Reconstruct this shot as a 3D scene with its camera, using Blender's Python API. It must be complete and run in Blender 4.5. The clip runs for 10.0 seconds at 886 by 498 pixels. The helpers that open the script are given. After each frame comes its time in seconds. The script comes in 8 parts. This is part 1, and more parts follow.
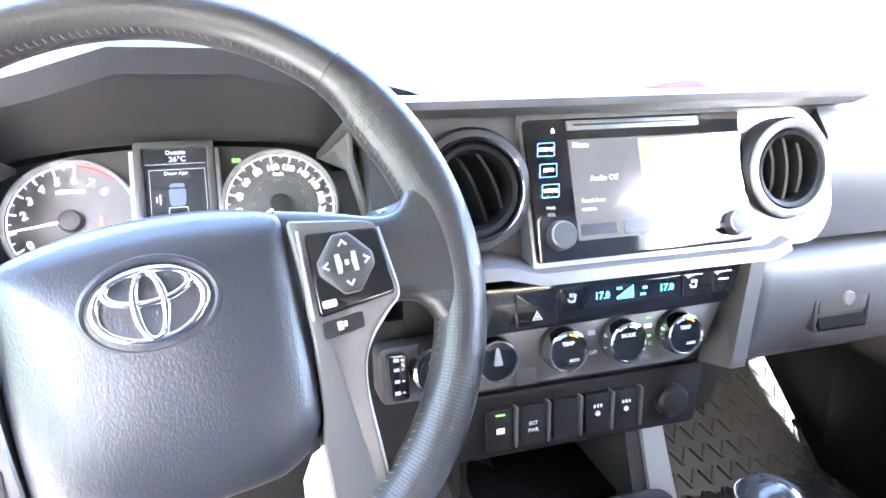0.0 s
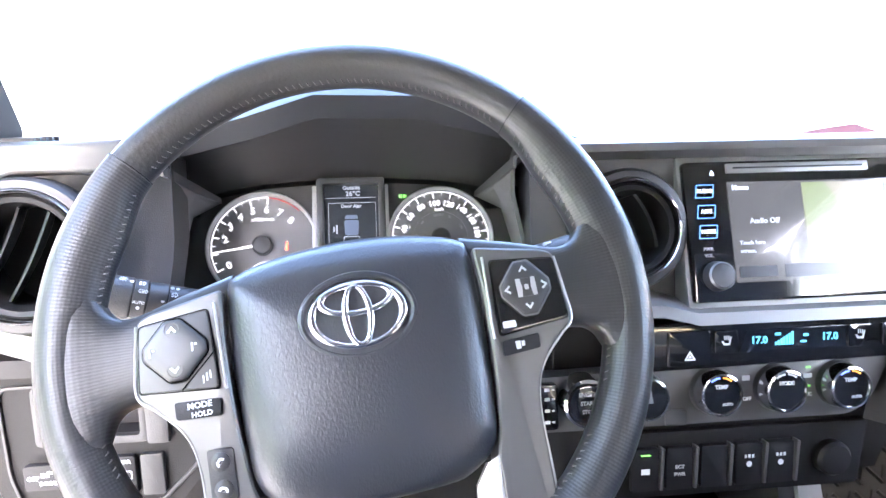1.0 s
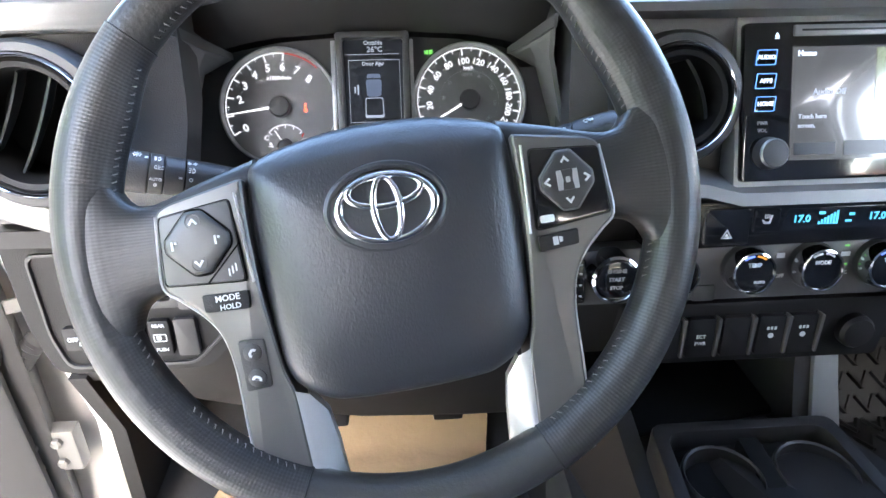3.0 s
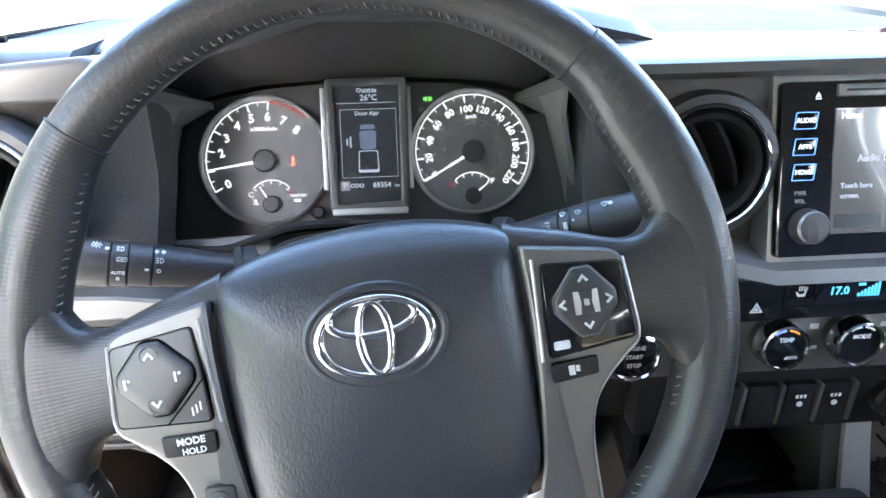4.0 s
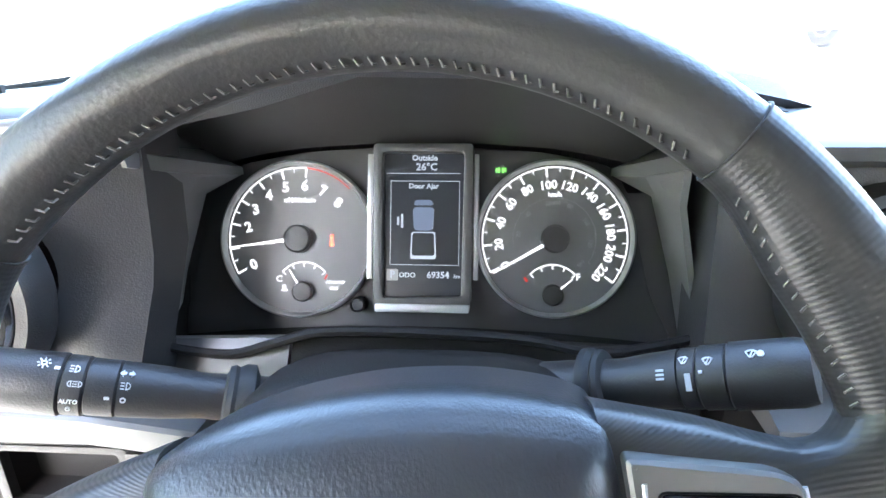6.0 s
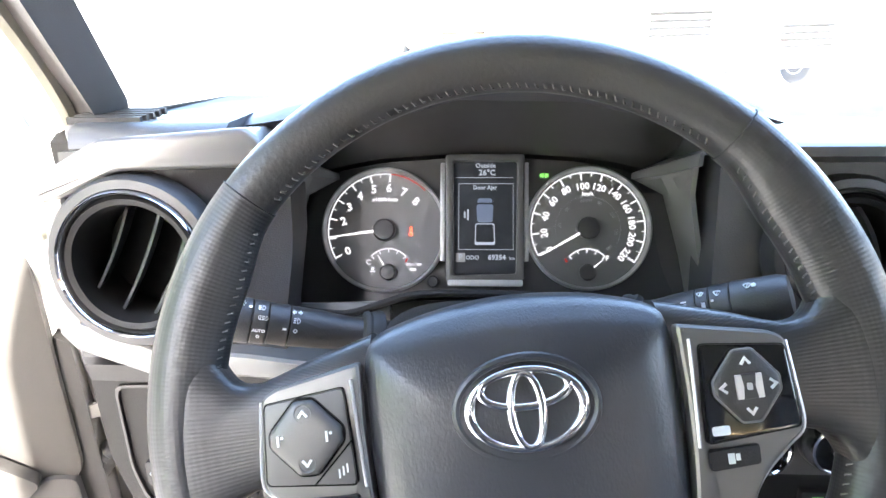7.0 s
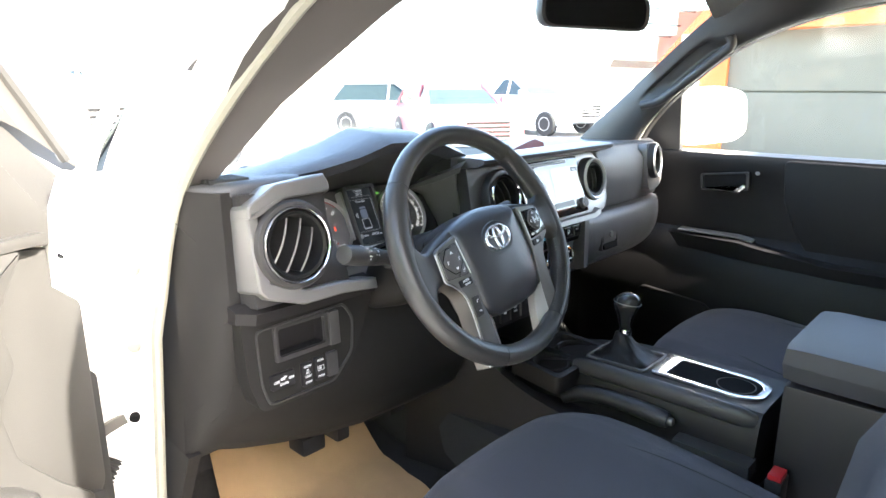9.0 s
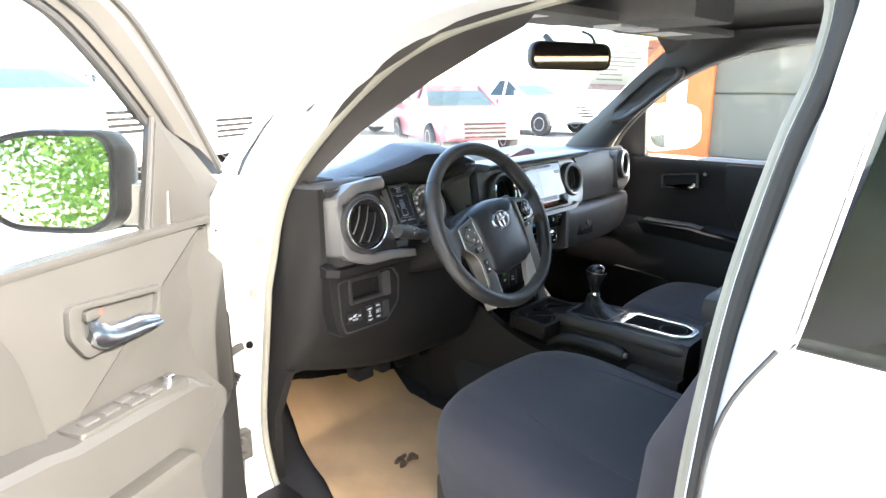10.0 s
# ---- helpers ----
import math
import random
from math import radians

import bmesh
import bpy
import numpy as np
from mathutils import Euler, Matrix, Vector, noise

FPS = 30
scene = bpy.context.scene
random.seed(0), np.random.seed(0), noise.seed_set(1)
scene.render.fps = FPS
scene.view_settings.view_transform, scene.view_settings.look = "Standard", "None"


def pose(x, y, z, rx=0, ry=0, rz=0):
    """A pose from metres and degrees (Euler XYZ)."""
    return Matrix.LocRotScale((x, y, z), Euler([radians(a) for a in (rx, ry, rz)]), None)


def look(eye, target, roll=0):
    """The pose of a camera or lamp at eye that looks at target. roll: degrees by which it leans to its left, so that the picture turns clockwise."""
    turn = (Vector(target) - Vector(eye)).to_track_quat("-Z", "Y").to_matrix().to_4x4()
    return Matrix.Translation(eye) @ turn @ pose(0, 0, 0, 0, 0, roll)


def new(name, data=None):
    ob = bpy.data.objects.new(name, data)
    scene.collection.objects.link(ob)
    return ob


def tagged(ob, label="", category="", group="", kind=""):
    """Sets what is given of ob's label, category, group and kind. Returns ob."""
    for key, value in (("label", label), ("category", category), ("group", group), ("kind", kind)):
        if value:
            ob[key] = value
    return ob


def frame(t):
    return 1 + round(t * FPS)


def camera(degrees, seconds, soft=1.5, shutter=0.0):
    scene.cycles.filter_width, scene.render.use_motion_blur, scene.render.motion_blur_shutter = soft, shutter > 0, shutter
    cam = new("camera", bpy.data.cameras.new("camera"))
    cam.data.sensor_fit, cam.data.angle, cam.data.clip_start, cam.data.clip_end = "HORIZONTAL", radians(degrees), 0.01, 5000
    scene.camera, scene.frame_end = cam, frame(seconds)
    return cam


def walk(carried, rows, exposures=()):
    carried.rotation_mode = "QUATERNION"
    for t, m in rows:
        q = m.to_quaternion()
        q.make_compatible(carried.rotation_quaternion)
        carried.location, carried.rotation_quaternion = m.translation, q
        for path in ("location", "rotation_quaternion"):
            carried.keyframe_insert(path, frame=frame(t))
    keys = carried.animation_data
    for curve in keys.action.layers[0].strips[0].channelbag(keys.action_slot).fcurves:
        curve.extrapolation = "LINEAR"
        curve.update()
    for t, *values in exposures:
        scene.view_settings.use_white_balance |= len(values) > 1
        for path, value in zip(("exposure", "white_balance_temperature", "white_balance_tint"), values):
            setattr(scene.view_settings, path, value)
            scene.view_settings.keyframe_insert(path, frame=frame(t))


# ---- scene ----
cam = camera(69.5, 10.0)
PATH = [
    (0, (0.067, -0.355, 1.271), (0.594, 1.488, 0.701), -0.7),
    (0.5, (0.043, -0.38, 1.285), (0.364, 1.538, 0.816), -0.9),
    (1, (0.021, -0.383, 1.27), (0.207, 1.561, 0.839), -0.9),
    (1.5, (0.009, -0.374, 1.27), (0.141, 1.568, 0.811), -0.8),
    (2, (0.017, -0.375, 1.265), (0.129, 1.516, 0.623), -0.7),
    (2.2, (0.018, -0.373, 1.267), (0.13, 1.482, 0.527), -0.6),
    (3.3, (0.014, -0.329, 1.308), (0.125, 1.436, 0.372), -0.7),
    (3.5, (0.018, -0.315, 1.317), (0.126, 1.442, 0.369), -0.8),
    (4, (0.024, -0.264, 1.336), (0.121, 1.49, 0.381), -0.9),
    (4.5, (0.034, -0.218, 1.347), (0.089, 1.541, 0.397), -0.9),
    (5, (0.031, -0.189, 1.346), (0.007, 1.574, 0.401), -1.0),
    (5.5, (0.036, -0.146, 1.326), (-0.062, 1.641, 0.434), -1.0),
    (5.7, (0.037, -0.132, 1.32), (-0.084, 1.667, 0.455), -1.1),
    (6.8, (0.009, -0.216, 1.333), (-0.152, 1.625, 0.568), -1.1),
    (7, (-0.022, -0.267, 1.335), (-0.119, 1.59, 0.597), -0.9),
    (7.2, (-0.068, -0.309, 1.335), (0.004, 1.557, 0.625), -0.8),
    (7.5, (-0.206, -0.369, 1.325), (0.288, 1.469, 0.709), -0.1),
    (7.7, (-0.296, -0.405, 1.321), (0.518, 1.343, 0.775), -0.3),
    (8, (-0.465, -0.429, 1.326), (0.709, 1.11, 0.821), -0.1),
    (8.5, (-0.627, -0.498, 1.358), (0.755, 0.86, 0.863), -0.1),
    (9, (-0.763, -0.607, 1.377), (0.649, 0.719, 0.88), -0.2),
    (9.5, (-0.929, -0.708, 1.412), (0.486, 0.614, 0.914), -0.2),
    (10, (-1.122, -0.87, 1.445), (0.298, 0.446, 0.944), -0.2),
]
walk(cam, [(t, look(eye, target, roll)) for t, eye, target, roll in PATH],
     exposures=((0, 6.32, 6250, 19), (0.5, 5.88, 6250, 19), (1.0, 5.48, 6250, 19), (1.5, 5.22, 6300, 17), (2.0, 4.97, 6350, 15), (3.5, 4.70, 6250, 12), (4.5, 4.78, 6350, 11), (5.5, 5.17, 6250, 9),
                (7.0, 4.85, 6550, 13), (7.5, 4.80, 6600, 11), (8.0, 4.58, 6600, 10), (8.5, 4.22, 6650, 10), (9.0, 3.87, 6700, 10), (10.0, 3.48, 6700, 10)))

# ---------------------------------------------------------------- light
SUN_TO = Vector((0.075, -0.96, 0.64)).normalized()
world = bpy.data.worlds.new("sky")
scene.world = world
world.use_nodes = True
_n = world.node_tree.nodes
_l = world.node_tree.links
_sky = _n.new("ShaderNodeTexSky")
_sky.sky_type = "NISHITA"
_sky.sun_disc = False
_sky.sun_elevation = math.asin(SUN_TO.z)
_sky.sun_rotation = math.atan2(SUN_TO.x, SUN_TO.y)
_sky.air_density, _sky.dust_density = 1.0, 2.5
_l.new(_sky.outputs[0], _n["Background"].inputs[0])
_n["Background"].inputs[1].default_value = 0.17
sun = new("sun", bpy.data.lights.new("sun", "SUN"))
sun.data.energy, sun.data.angle, sun.data.color = 4.0, radians(0.53), (1.0, 0.95, 0.87)
sun.matrix_world = look(SUN_TO * 30, (0, 0, 0))


# ---------------------------------------------------------------- materials
def material(name, color, rough=0.5, metal=0.0, vary=0.12, scale=6.0, grain=0.0, grain_scale=400.0,
             voronoi=False, wave=False, dots=False, spec=0.5, coat=0.0, sheen=0.0, rough_vary=0.08, stretch=None, detail=4.0):
    """A surface with two scales of variation: broad mottling of colour and gloss, and a fine bump."""
    m = bpy.data.materials.new(name)
    m.use_nodes = True
    t = m.node_tree
    n, l = t.nodes, t.links
    b = n["Principled BSDF"]
    b.inputs["Roughness"].default_value = rough
    b.inputs["Metallic"].default_value = metal
    b.inputs["Specular IOR Level"].default_value = spec
    b.inputs["Coat Weight"].default_value = coat
    b.inputs["Sheen Weight"].default_value = sheen
    tc = n.new("ShaderNodeTexCoord")
    src = tc.outputs["Object"]
    if stretch:
        mp = n.new("ShaderNodeMapping")
        mp.inputs["Scale"].default_value = stretch
        l.new(src, mp.inputs[0])
        src = mp.outputs[0]
    nz = n.new("ShaderNodeTexNoise")
    nz.inputs["Scale"].default_value = scale
    nz.inputs["Detail"].default_value = detail
    l.new(src, nz.inputs["Vector"])
    mix = n.new("ShaderNodeMix")
    mix.data_type = "RGBA"
    lo = [c * (1 - vary) for c in color]
    hi = [min(1, c * (1 + vary)) for c in color]
    mix.inputs["A"].default_value = (*lo, 1)
    mix.inputs["B"].default_value = (*hi, 1)
    l.new(nz.outputs["Fac"], mix.inputs["Factor"])
    l.new(mix.outputs["Result"], b.inputs["Base Color"])
    if rough_vary:
        mr = n.new("ShaderNodeMapRange")
        mr.inputs["To Min"].default_value = max(0.0, rough - rough_vary)
        mr.inputs["To Max"].default_value = min(1.0, rough + rough_vary)
        l.new(nz.outputs["Fac"], mr.inputs["Value"])
        l.new(mr.outputs["Result"], b.inputs["Roughness"])
    if grain:
        if wave:
            g = n.new("ShaderNodeTexWave")
            g.bands_direction = "DIAGONAL"
            g.inputs["Distortion"].default_value = 0.6
            out = g.outputs["Fac"]
        elif dots:
            g = n.new("ShaderNodeTexVoronoi")
            g.inputs["Randomness"].default_value = 0.12
            out = g.outputs["Distance"]
        elif voronoi:
            g = n.new("ShaderNodeTexVoronoi")
            g.feature = "DISTANCE_TO_EDGE"
            out = g.outputs["Distance"]
        else:
            g = n.new("ShaderNodeTexNoise")
            g.inputs["Detail"].default_value = 2.0
            out = g.outputs["Fac"]
        g.inputs["Scale"].default_value = grain_scale
        l.new(src, g.inputs["Vector"])
        bp = n.new("ShaderNodeBump")
        bp.inputs["Strength"].default_value = grain
        bp.inputs["Distance"].default_value = 0.001
        l.new(out, bp.inputs["Height"])
        l.new(bp.outputs[0], b.inputs["Normal"])
    return m


def glow(name, color, strength):
    m = bpy.data.materials.new(name)
    m.use_nodes = True
    b = m.node_tree.nodes["Principled BSDF"]
    b.inputs["Base Color"].default_value = (*[c * 0.3 for c in color], 1)
    b.inputs["Emission Color"].default_value = (*color, 1)
    b.inputs["Emission Strength"].default_value = strength
    b.inputs["Roughness"].default_value = 0.3
    return m


def clear_glass(name, tint=(1, 1, 1), rough=0.0):
    m = bpy.data.materials.new(name)
    m.use_nodes = True
    t = m.node_tree
    n, l = t.nodes, t.links
    tr = n.new("ShaderNodeBsdfTransparent")
    tr.inputs[0].default_value = (*tint, 1)
    gl = n.new("ShaderNodeBsdfGlossy")
    gl.inputs["Roughness"].default_value = rough
    lw = n.new("ShaderNodeLayerWeight")
    pw = n.new("ShaderNodeMath")
    pw.operation = "POWER"
    pw.inputs[1].default_value = 4.0
    l.new(lw.outputs["Facing"], pw.inputs[0])
    fr = n.new("ShaderNodeMapRange")
    fr.inputs["To Min"].default_value = 0.05
    fr.inputs["To Max"].default_value = 0.85
    l.new(pw.outputs[0], fr.inputs["Value"])
    mx = n.new("ShaderNodeMixShader")
    l.new(fr.outputs[0], mx.inputs[0])
    l.new(tr.outputs[0], mx.inputs[1])
    l.new(gl.outputs[0], mx.inputs[2])
    l.new(mx.outputs[0], n["Material Output"].inputs[0])
    return m


PLASTIC = material("black_plastic", (0.030, 0.0285, 0.0285), 0.42, grain=0.25, grain_scale=900)
PLASTIC_SOFT = material("soft_dash_plastic", (0.052, 0.053, 0.057), 0.42, grain=0.35, grain_scale=700, voronoi=True)
PLASTIC_GREY = material("charcoal_plastic", (0.047, 0.045, 0.044), 0.42, grain=0.25, grain_scale=900)
TRIM = material("satin_grey_trim", (0.34, 0.34, 0.335), 0.38, metal=0.55, vary=0.06, grain=0.05, grain_scale=1500)
TRIM_DARK = material("gunmetal_trim", (0.17, 0.168, 0.165), 0.40, metal=0.5, vary=0.06)
TRIM_LIGHT = material("silver_trim", (0.50, 0.50, 0.50), 0.36, metal=0.6, vary=0.05)
CHROME = material("chrome", (0.75, 0.76, 0.78), 0.10, metal=1.0, vary=0.03, rough_vary=0.04)
PIANO = material("piano_black", (0.008, 0.008, 0.009), 0.10, vary=0.05, rough_vary=0.03, coat=0.5)
SCREEN_GLASS = material("screen_black", (0.008, 0.008, 0.009), 0.10, vary=0.05, rough_vary=0.03, spec=0.6, coat=0.6)
RUBBER = material("black_rubber", (0.018, 0.018, 0.018), 0.65)
LEATHER = material("black_leather", (0.040, 0.0385, 0.037), 0.33, grain=0.30, grain_scale=330)
VINYL = material("hub_vinyl", (0.026, 0.027, 0.031), 0.33, spec=0.6, grain=0.26, grain_scale=800, stretch=(1.0, 0.5, 1.0))
FABRIC = material("seat_fabric", (0.031, 0.031, 0.040), 0.92, vary=0.25, scale=40, grain=0.6, grain_scale=1300, sheen=0.10)
# same cloth, its colour slightly lighter for light bounced onto the bolsters
FABRIC_SIDE = material("seat_side_fabric", (0.034, 0.033, 0.042), 0.92, vary=0.22, scale=40, grain=0.5, grain_scale=1300, sheen=0.12)
CARPET = material("black_carpet", (0.022, 0.021, 0.021), 0.98, vary=0.4, scale=120, grain=1.0, grain_scale=900)
HEADLINER = material("grey_headliner", (0.16, 0.155, 0.145), 0.95, vary=0.1, scale=60, grain=0.4, grain_scale=1500)
# one pillar trim in two colours: lighter where bounce falls, darker in shade
PILLAR = material("pillar_trim", (0.046, 0.041, 0.039), 0.55, grain=0.3, grain_scale=900)
PILLAR_SHADED = material("shaded_pillar_trim", (0.040, 0.038, 0.037), 0.42, grain=0.3, grain_scale=900)
PAINT = material("white_paint", (0.80, 0.80, 0.79), 0.18, vary=0.03, scale=2, coat=0.6, rough_vary=0.04)
KRAFT = material("kraft_paper", (0.42, 0.27, 0.14), 0.85, vary=0.16, scale=14, grain=0.6, grain_scale=60, detail=8)
SEAL = material("taupe_seal", (0.25, 0.24, 0.20), 0.45)
MATT = material("matt_dash_plastic", (0.0125, 0.0115, 0.011), 0.6, spec=0.25, grain=0.3, grain_scale=900)
# black plastic lightened in colour to stand for lens glare over the bay
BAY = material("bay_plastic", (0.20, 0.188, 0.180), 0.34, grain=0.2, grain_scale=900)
STITCH = material("stitching", (0.13, 0.125, 0.118), 0.7)
WHITE_INK = material("white_marking", (0.55, 0.56, 0.57), 0.5, vary=0.05)
CLASP = material("clasp_grey", (0.150, 0.146, 0.142), 0.36, metal=0.3, vary=0.06)
# near black for gaps and recesses, whose shade is put into the colour
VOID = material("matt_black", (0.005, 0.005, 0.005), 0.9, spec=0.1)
# also trims the far door, darker than the driver door's as it lies shaded
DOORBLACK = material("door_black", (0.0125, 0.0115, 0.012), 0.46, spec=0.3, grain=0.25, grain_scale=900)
GLASS = clear_glass("window_glass", (0.96, 0.98, 0.97))
ASPHALT = material("asphalt", (0.30, 0.295, 0.28), 0.9, vary=0.25, scale=3, grain=0.8, grain_scale=120)


# ---------------------------------------------------------------- mesh tools
ROOT = {}


def thing(name, m, label, category, group="", kind=""):
    ob = new(name)
    ob.empty_display_size = 0.05
    ob.matrix_basis = m if isinstance(m, Matrix) else Matrix.Translation(m)
    ROOT[ob] = ob.matrix_basis.copy()
    return tagged(ob, label, category, group, kind)


def finish(bm, name, mat, sharp=35):
    bmesh.ops.recalc_face_normals(bm, faces=bm.faces)
    me = bpy.data.meshes.new(name)
    bm.to_mesh(me)
    bm.free()
    me.materials.append(mat)
    me.polygons.foreach_set("use_smooth", [True] * len(me.polygons))
    me.set_sharp_from_angle(angle=radians(sharp))
    return me


def top(node):
    while node.parent:
        node = node.parent
    return node


def part(name, bm, mat, parent, label="", world=False, sharp=35):
    """One mesh object under a thing or a part. world: the mesh is given in world coordinates."""
    if world:
        bmesh.ops.transform(bm, matrix=ROOT[top(parent)].inverted(), verts=bm.verts)
    ob = new(name, finish(bm, name, mat, sharp))
    ob.parent = parent
    return tagged(ob, label, kind="stuff" if name in ("marking", "arrow_markings", "button_marks", "lit_lines", "symbol", "fan_bars") else "")


def setting(name, bm, mat, label, category, sharp=35):
    ob = new(name, finish(bm, name, mat, sharp))
    return tagged(ob, label, category, kind="structure")


def BM():
    return bmesh.new()


def box(bm, x0, x1, y0, y1, z0, z1, m=None, bev=0.0):
    b = bmesh.new()
    bmesh.ops.create_cube(b, size=1)
    bmesh.ops.transform(b, matrix=Matrix.Translation(((x0 + x1) / 2, (y0 + y1) / 2, (z0 + z1) / 2)) @ Matrix.Diagonal((x1 - x0, y1 - y0, z1 - z0, 1)), verts=b.verts)
    if bev:
        bmesh.ops.bevel(b, geom=b.edges[:], offset=bev, segments=2, affect="EDGES", profile=0.7)
    return merge(bm, b, m)


def merge(bm, b, m=None):
    if m is not None:
        bmesh.ops.transform(b, matrix=m, verts=b.verts)
    me = bpy.data.meshes.new("tmp")
    b.to_mesh(me)
    b.free()
    bm.from_mesh(me)
    bpy.data.meshes.remove(me)
    return bm


def soften(bm, w, seg=2, angle=30):
    es = [e for e in bm.edges if len(e.link_faces) == 2 and e.calc_face_angle(0) > radians(angle)]
    if es:
        bmesh.ops.bevel(bm, geom=es, offset=w, segments=seg, affect="EDGES", profile=0.6, clamp_overlap=True)
    return bm


def loft(bm, loops, cap=True, closed=False):
    """Skin between loops of as many points each."""
    vs = [[bm.verts.new(p) for p in lp] for lp in loops]
    k = len(vs[0])
    pairs = list(zip(vs[:-1], vs[1:])) + ([(vs[-1], vs[0])] if closed else [])
    for a, b in pairs:
        for i in range(k):
            j = (i + 1) % k
            bm.faces.new((a[i], a[j], b[j], b[i]))
    if cap and not closed:
        bm.faces.new(vs[0][::-1])
        bm.faces.new(vs[-1])
    return bm


def sheet(bm, rows, thick=None):
    """An open grid of points; with thick, a second layer offset by that vector and closed rims."""
    def grid(rs):
        v = [[bm.verts.new(p) for p in r] for r in rs]
        return v
    a = grid(rows)
    for r0, r1 in zip(a[:-1], a[1:]):
        for i in range(len(r0) - 1):
            bm.faces.new((r0[i], r0[i + 1], r1[i + 1], r1[i]))
    if thick is not None:
        t = Vector(thick)
        b = grid([[Vector(p) + t for p in r] for r in rows])
        for r0, r1 in zip(b[:-1], b[1:]):
            for i in range(len(r0) - 1):
                bm.faces.new((r0[i + 1], r0[i], r1[i], r1[i + 1]))
        def rim(u, w):
            for i in range(len(u) - 1):
                bm.faces.new((u[i + 1], u[i], w[i], w[i + 1]))
        rim(a[0], b[0])
        rim(b[-1], a[-1])
        rim([r[0] for r in b], [r[0] for r in a])
        rim([r[-1] for r in a], [r[-1] for r in b])
    return bm


def prism(bm, pts, z0, z1, m=None, bev=0.0, seg=2):
    """A polygon in local x, y, raised from z0 to z1."""
    b = bmesh.new()
    loft(b, [[(x, y, z0) for x, y in pts], [(x, y, z1) for x, y in pts]])
    bmesh.ops.recalc_face_normals(b, faces=b.faces)
    if bev:
        es = [e for e in b.edges if all(abs(v.co.z - z1) < 1e-6 for v in e.verts)]
        bmesh.ops.bevel(b, geom=es, offset=bev, segments=seg, affect="EDGES", profile=0.6)
    return merge(bm, b, m)


def frame_plate(bm, outer, inner, z0, z1, m=None, bev=0.0):
    """A flat frame between two outlines of as many points."""
    b = bmesh.new()
    loft(b, [[(x, y, z0) for x, y in outer], [(x, y, z1) for x, y in outer], [(x, y, z1) for x, y in inner], [(x, y, z0) for x, y in inner]], closed=True)
    bmesh.ops.recalc_face_normals(b, faces=b.faces)
    if bev:
        soften(b, bev, 2, 50)
    return merge(bm, b, m)


def pierced(bm, outline, cx, cy, r, z0, z1, m=None, bev=0.0):
    """A plate with a convex outline and one round hole."""
    angles = sorted([2 * math.pi * q / 48 - math.pi for q in range(48)] + [math.atan2(y - cy, x - cx) + 1e-5 for x, y in outline])
    outer, inner = [], []
    for a in angles:
        c, s = math.cos(a), math.sin(a)
        reach = 9.0
        for i in range(len(outline)):
            (x0, y0), (x1, y1) = outline[i - 1], outline[i]
            ex, ey = x1 - x0, y1 - y0
            det = ex * s - ey * c
            if abs(det) > 1e-9:
                d = (ex * (y0 - cy) - ey * (x0 - cx)) / det
                k = (c * (y0 - cy) - s * (x0 - cx)) / det
                if d > 0 and -1e-6 <= k <= 1 + 1e-6:
                    reach = min(reach, d)
        outer.append((cx + c * reach, cy + s * reach))
        inner.append((cx + c * r, cy + s * r))
    return frame_plate(bm, outer, inner, z0, z1, m, bev)


def windowed(bm, outline, hole, cx, cy, z0, z1, m=None, bev=0.0, n=96):
    """A plate with one hole of any shape; both outlines are seen whole from (cx, cy)."""
    def reach(poly, a):
        c, q = math.cos(a), math.sin(a)
        best = 9.0
        for i in range(len(poly)):
            (x0, y0), (x1, y1) = poly[i - 1], poly[i]
            ex, ey = x1 - x0, y1 - y0
            det = ex * q - ey * c
            if abs(det) > 1e-9:
                d = (ex * (y0 - cy) - ey * (x0 - cx)) / det
                k = (c * (y0 - cy) - q * (x0 - cx)) / det
                if d > 0 and -1e-6 <= k <= 1 + 1e-6:
                    best = min(best, d)
        return (cx + c * best, cy + q * best)
    angles = sorted([2 * math.pi * q / n - math.pi for q in range(n)] + [math.atan2(y - cy, x - cx) + 1e-5 for x, y in list(outline) + list(hole)])
    return frame_plate(bm, [reach(outline, a) for a in angles], [reach(hole, a) for a in angles], z0, z1, m, bev)


def rounded(pts, r, seg=4):
    """A polygon with its corners rounded by r (a number, or one a corner)."""
    out = []
    k = len(pts)
    for i in range(k):
        p, a, c = Vector(pts[i]), Vector(pts[i - 1]), Vector(pts[(i + 1) % k])
        u, w = (a - p), (c - p)
        rr = r[i] if isinstance(r, (list, tuple)) else r
        d = min(rr, u.length * 0.45, w.length * 0.45)
        s, e = p + u.normalized() * d, p + w.normalized() * d
        for q in range(seg + 1):
            f = q / seg
            out.append(tuple(s * (1 - f) ** 2 + p * 2 * f * (1 - f) + e * f * f))
    return out


def rect(w, h, r=0.0, cx=0.0, cy=0.0, seg=4):
    p = [(cx - w / 2, cy - h / 2), (cx + w / 2, cy - h / 2), (cx + w / 2, cy + h / 2), (cx - w / 2, cy + h / 2)]
    return rounded(p, r, seg) if r else p


def circle(r, n=48, cx=0.0, cy=0.0, ry=None):
    return [(cx + r * math.cos(2 * math.pi * i / n), cy + (ry or r) * math.sin(2 * math.pi * i / n)) for i in range(n)]


def lathe(bm, profile, n=40, m=None, cap=True):
    """Turns a profile of (radius, height) round the local z axis."""
    b = bmesh.new()
    loft(b, [[(r * math.cos(2 * math.pi * i / n), r * math.sin(2 * math.pi * i / n), z) for i in range(n)] for r, z in profile], cap=cap)
    return merge(bm, b, m)


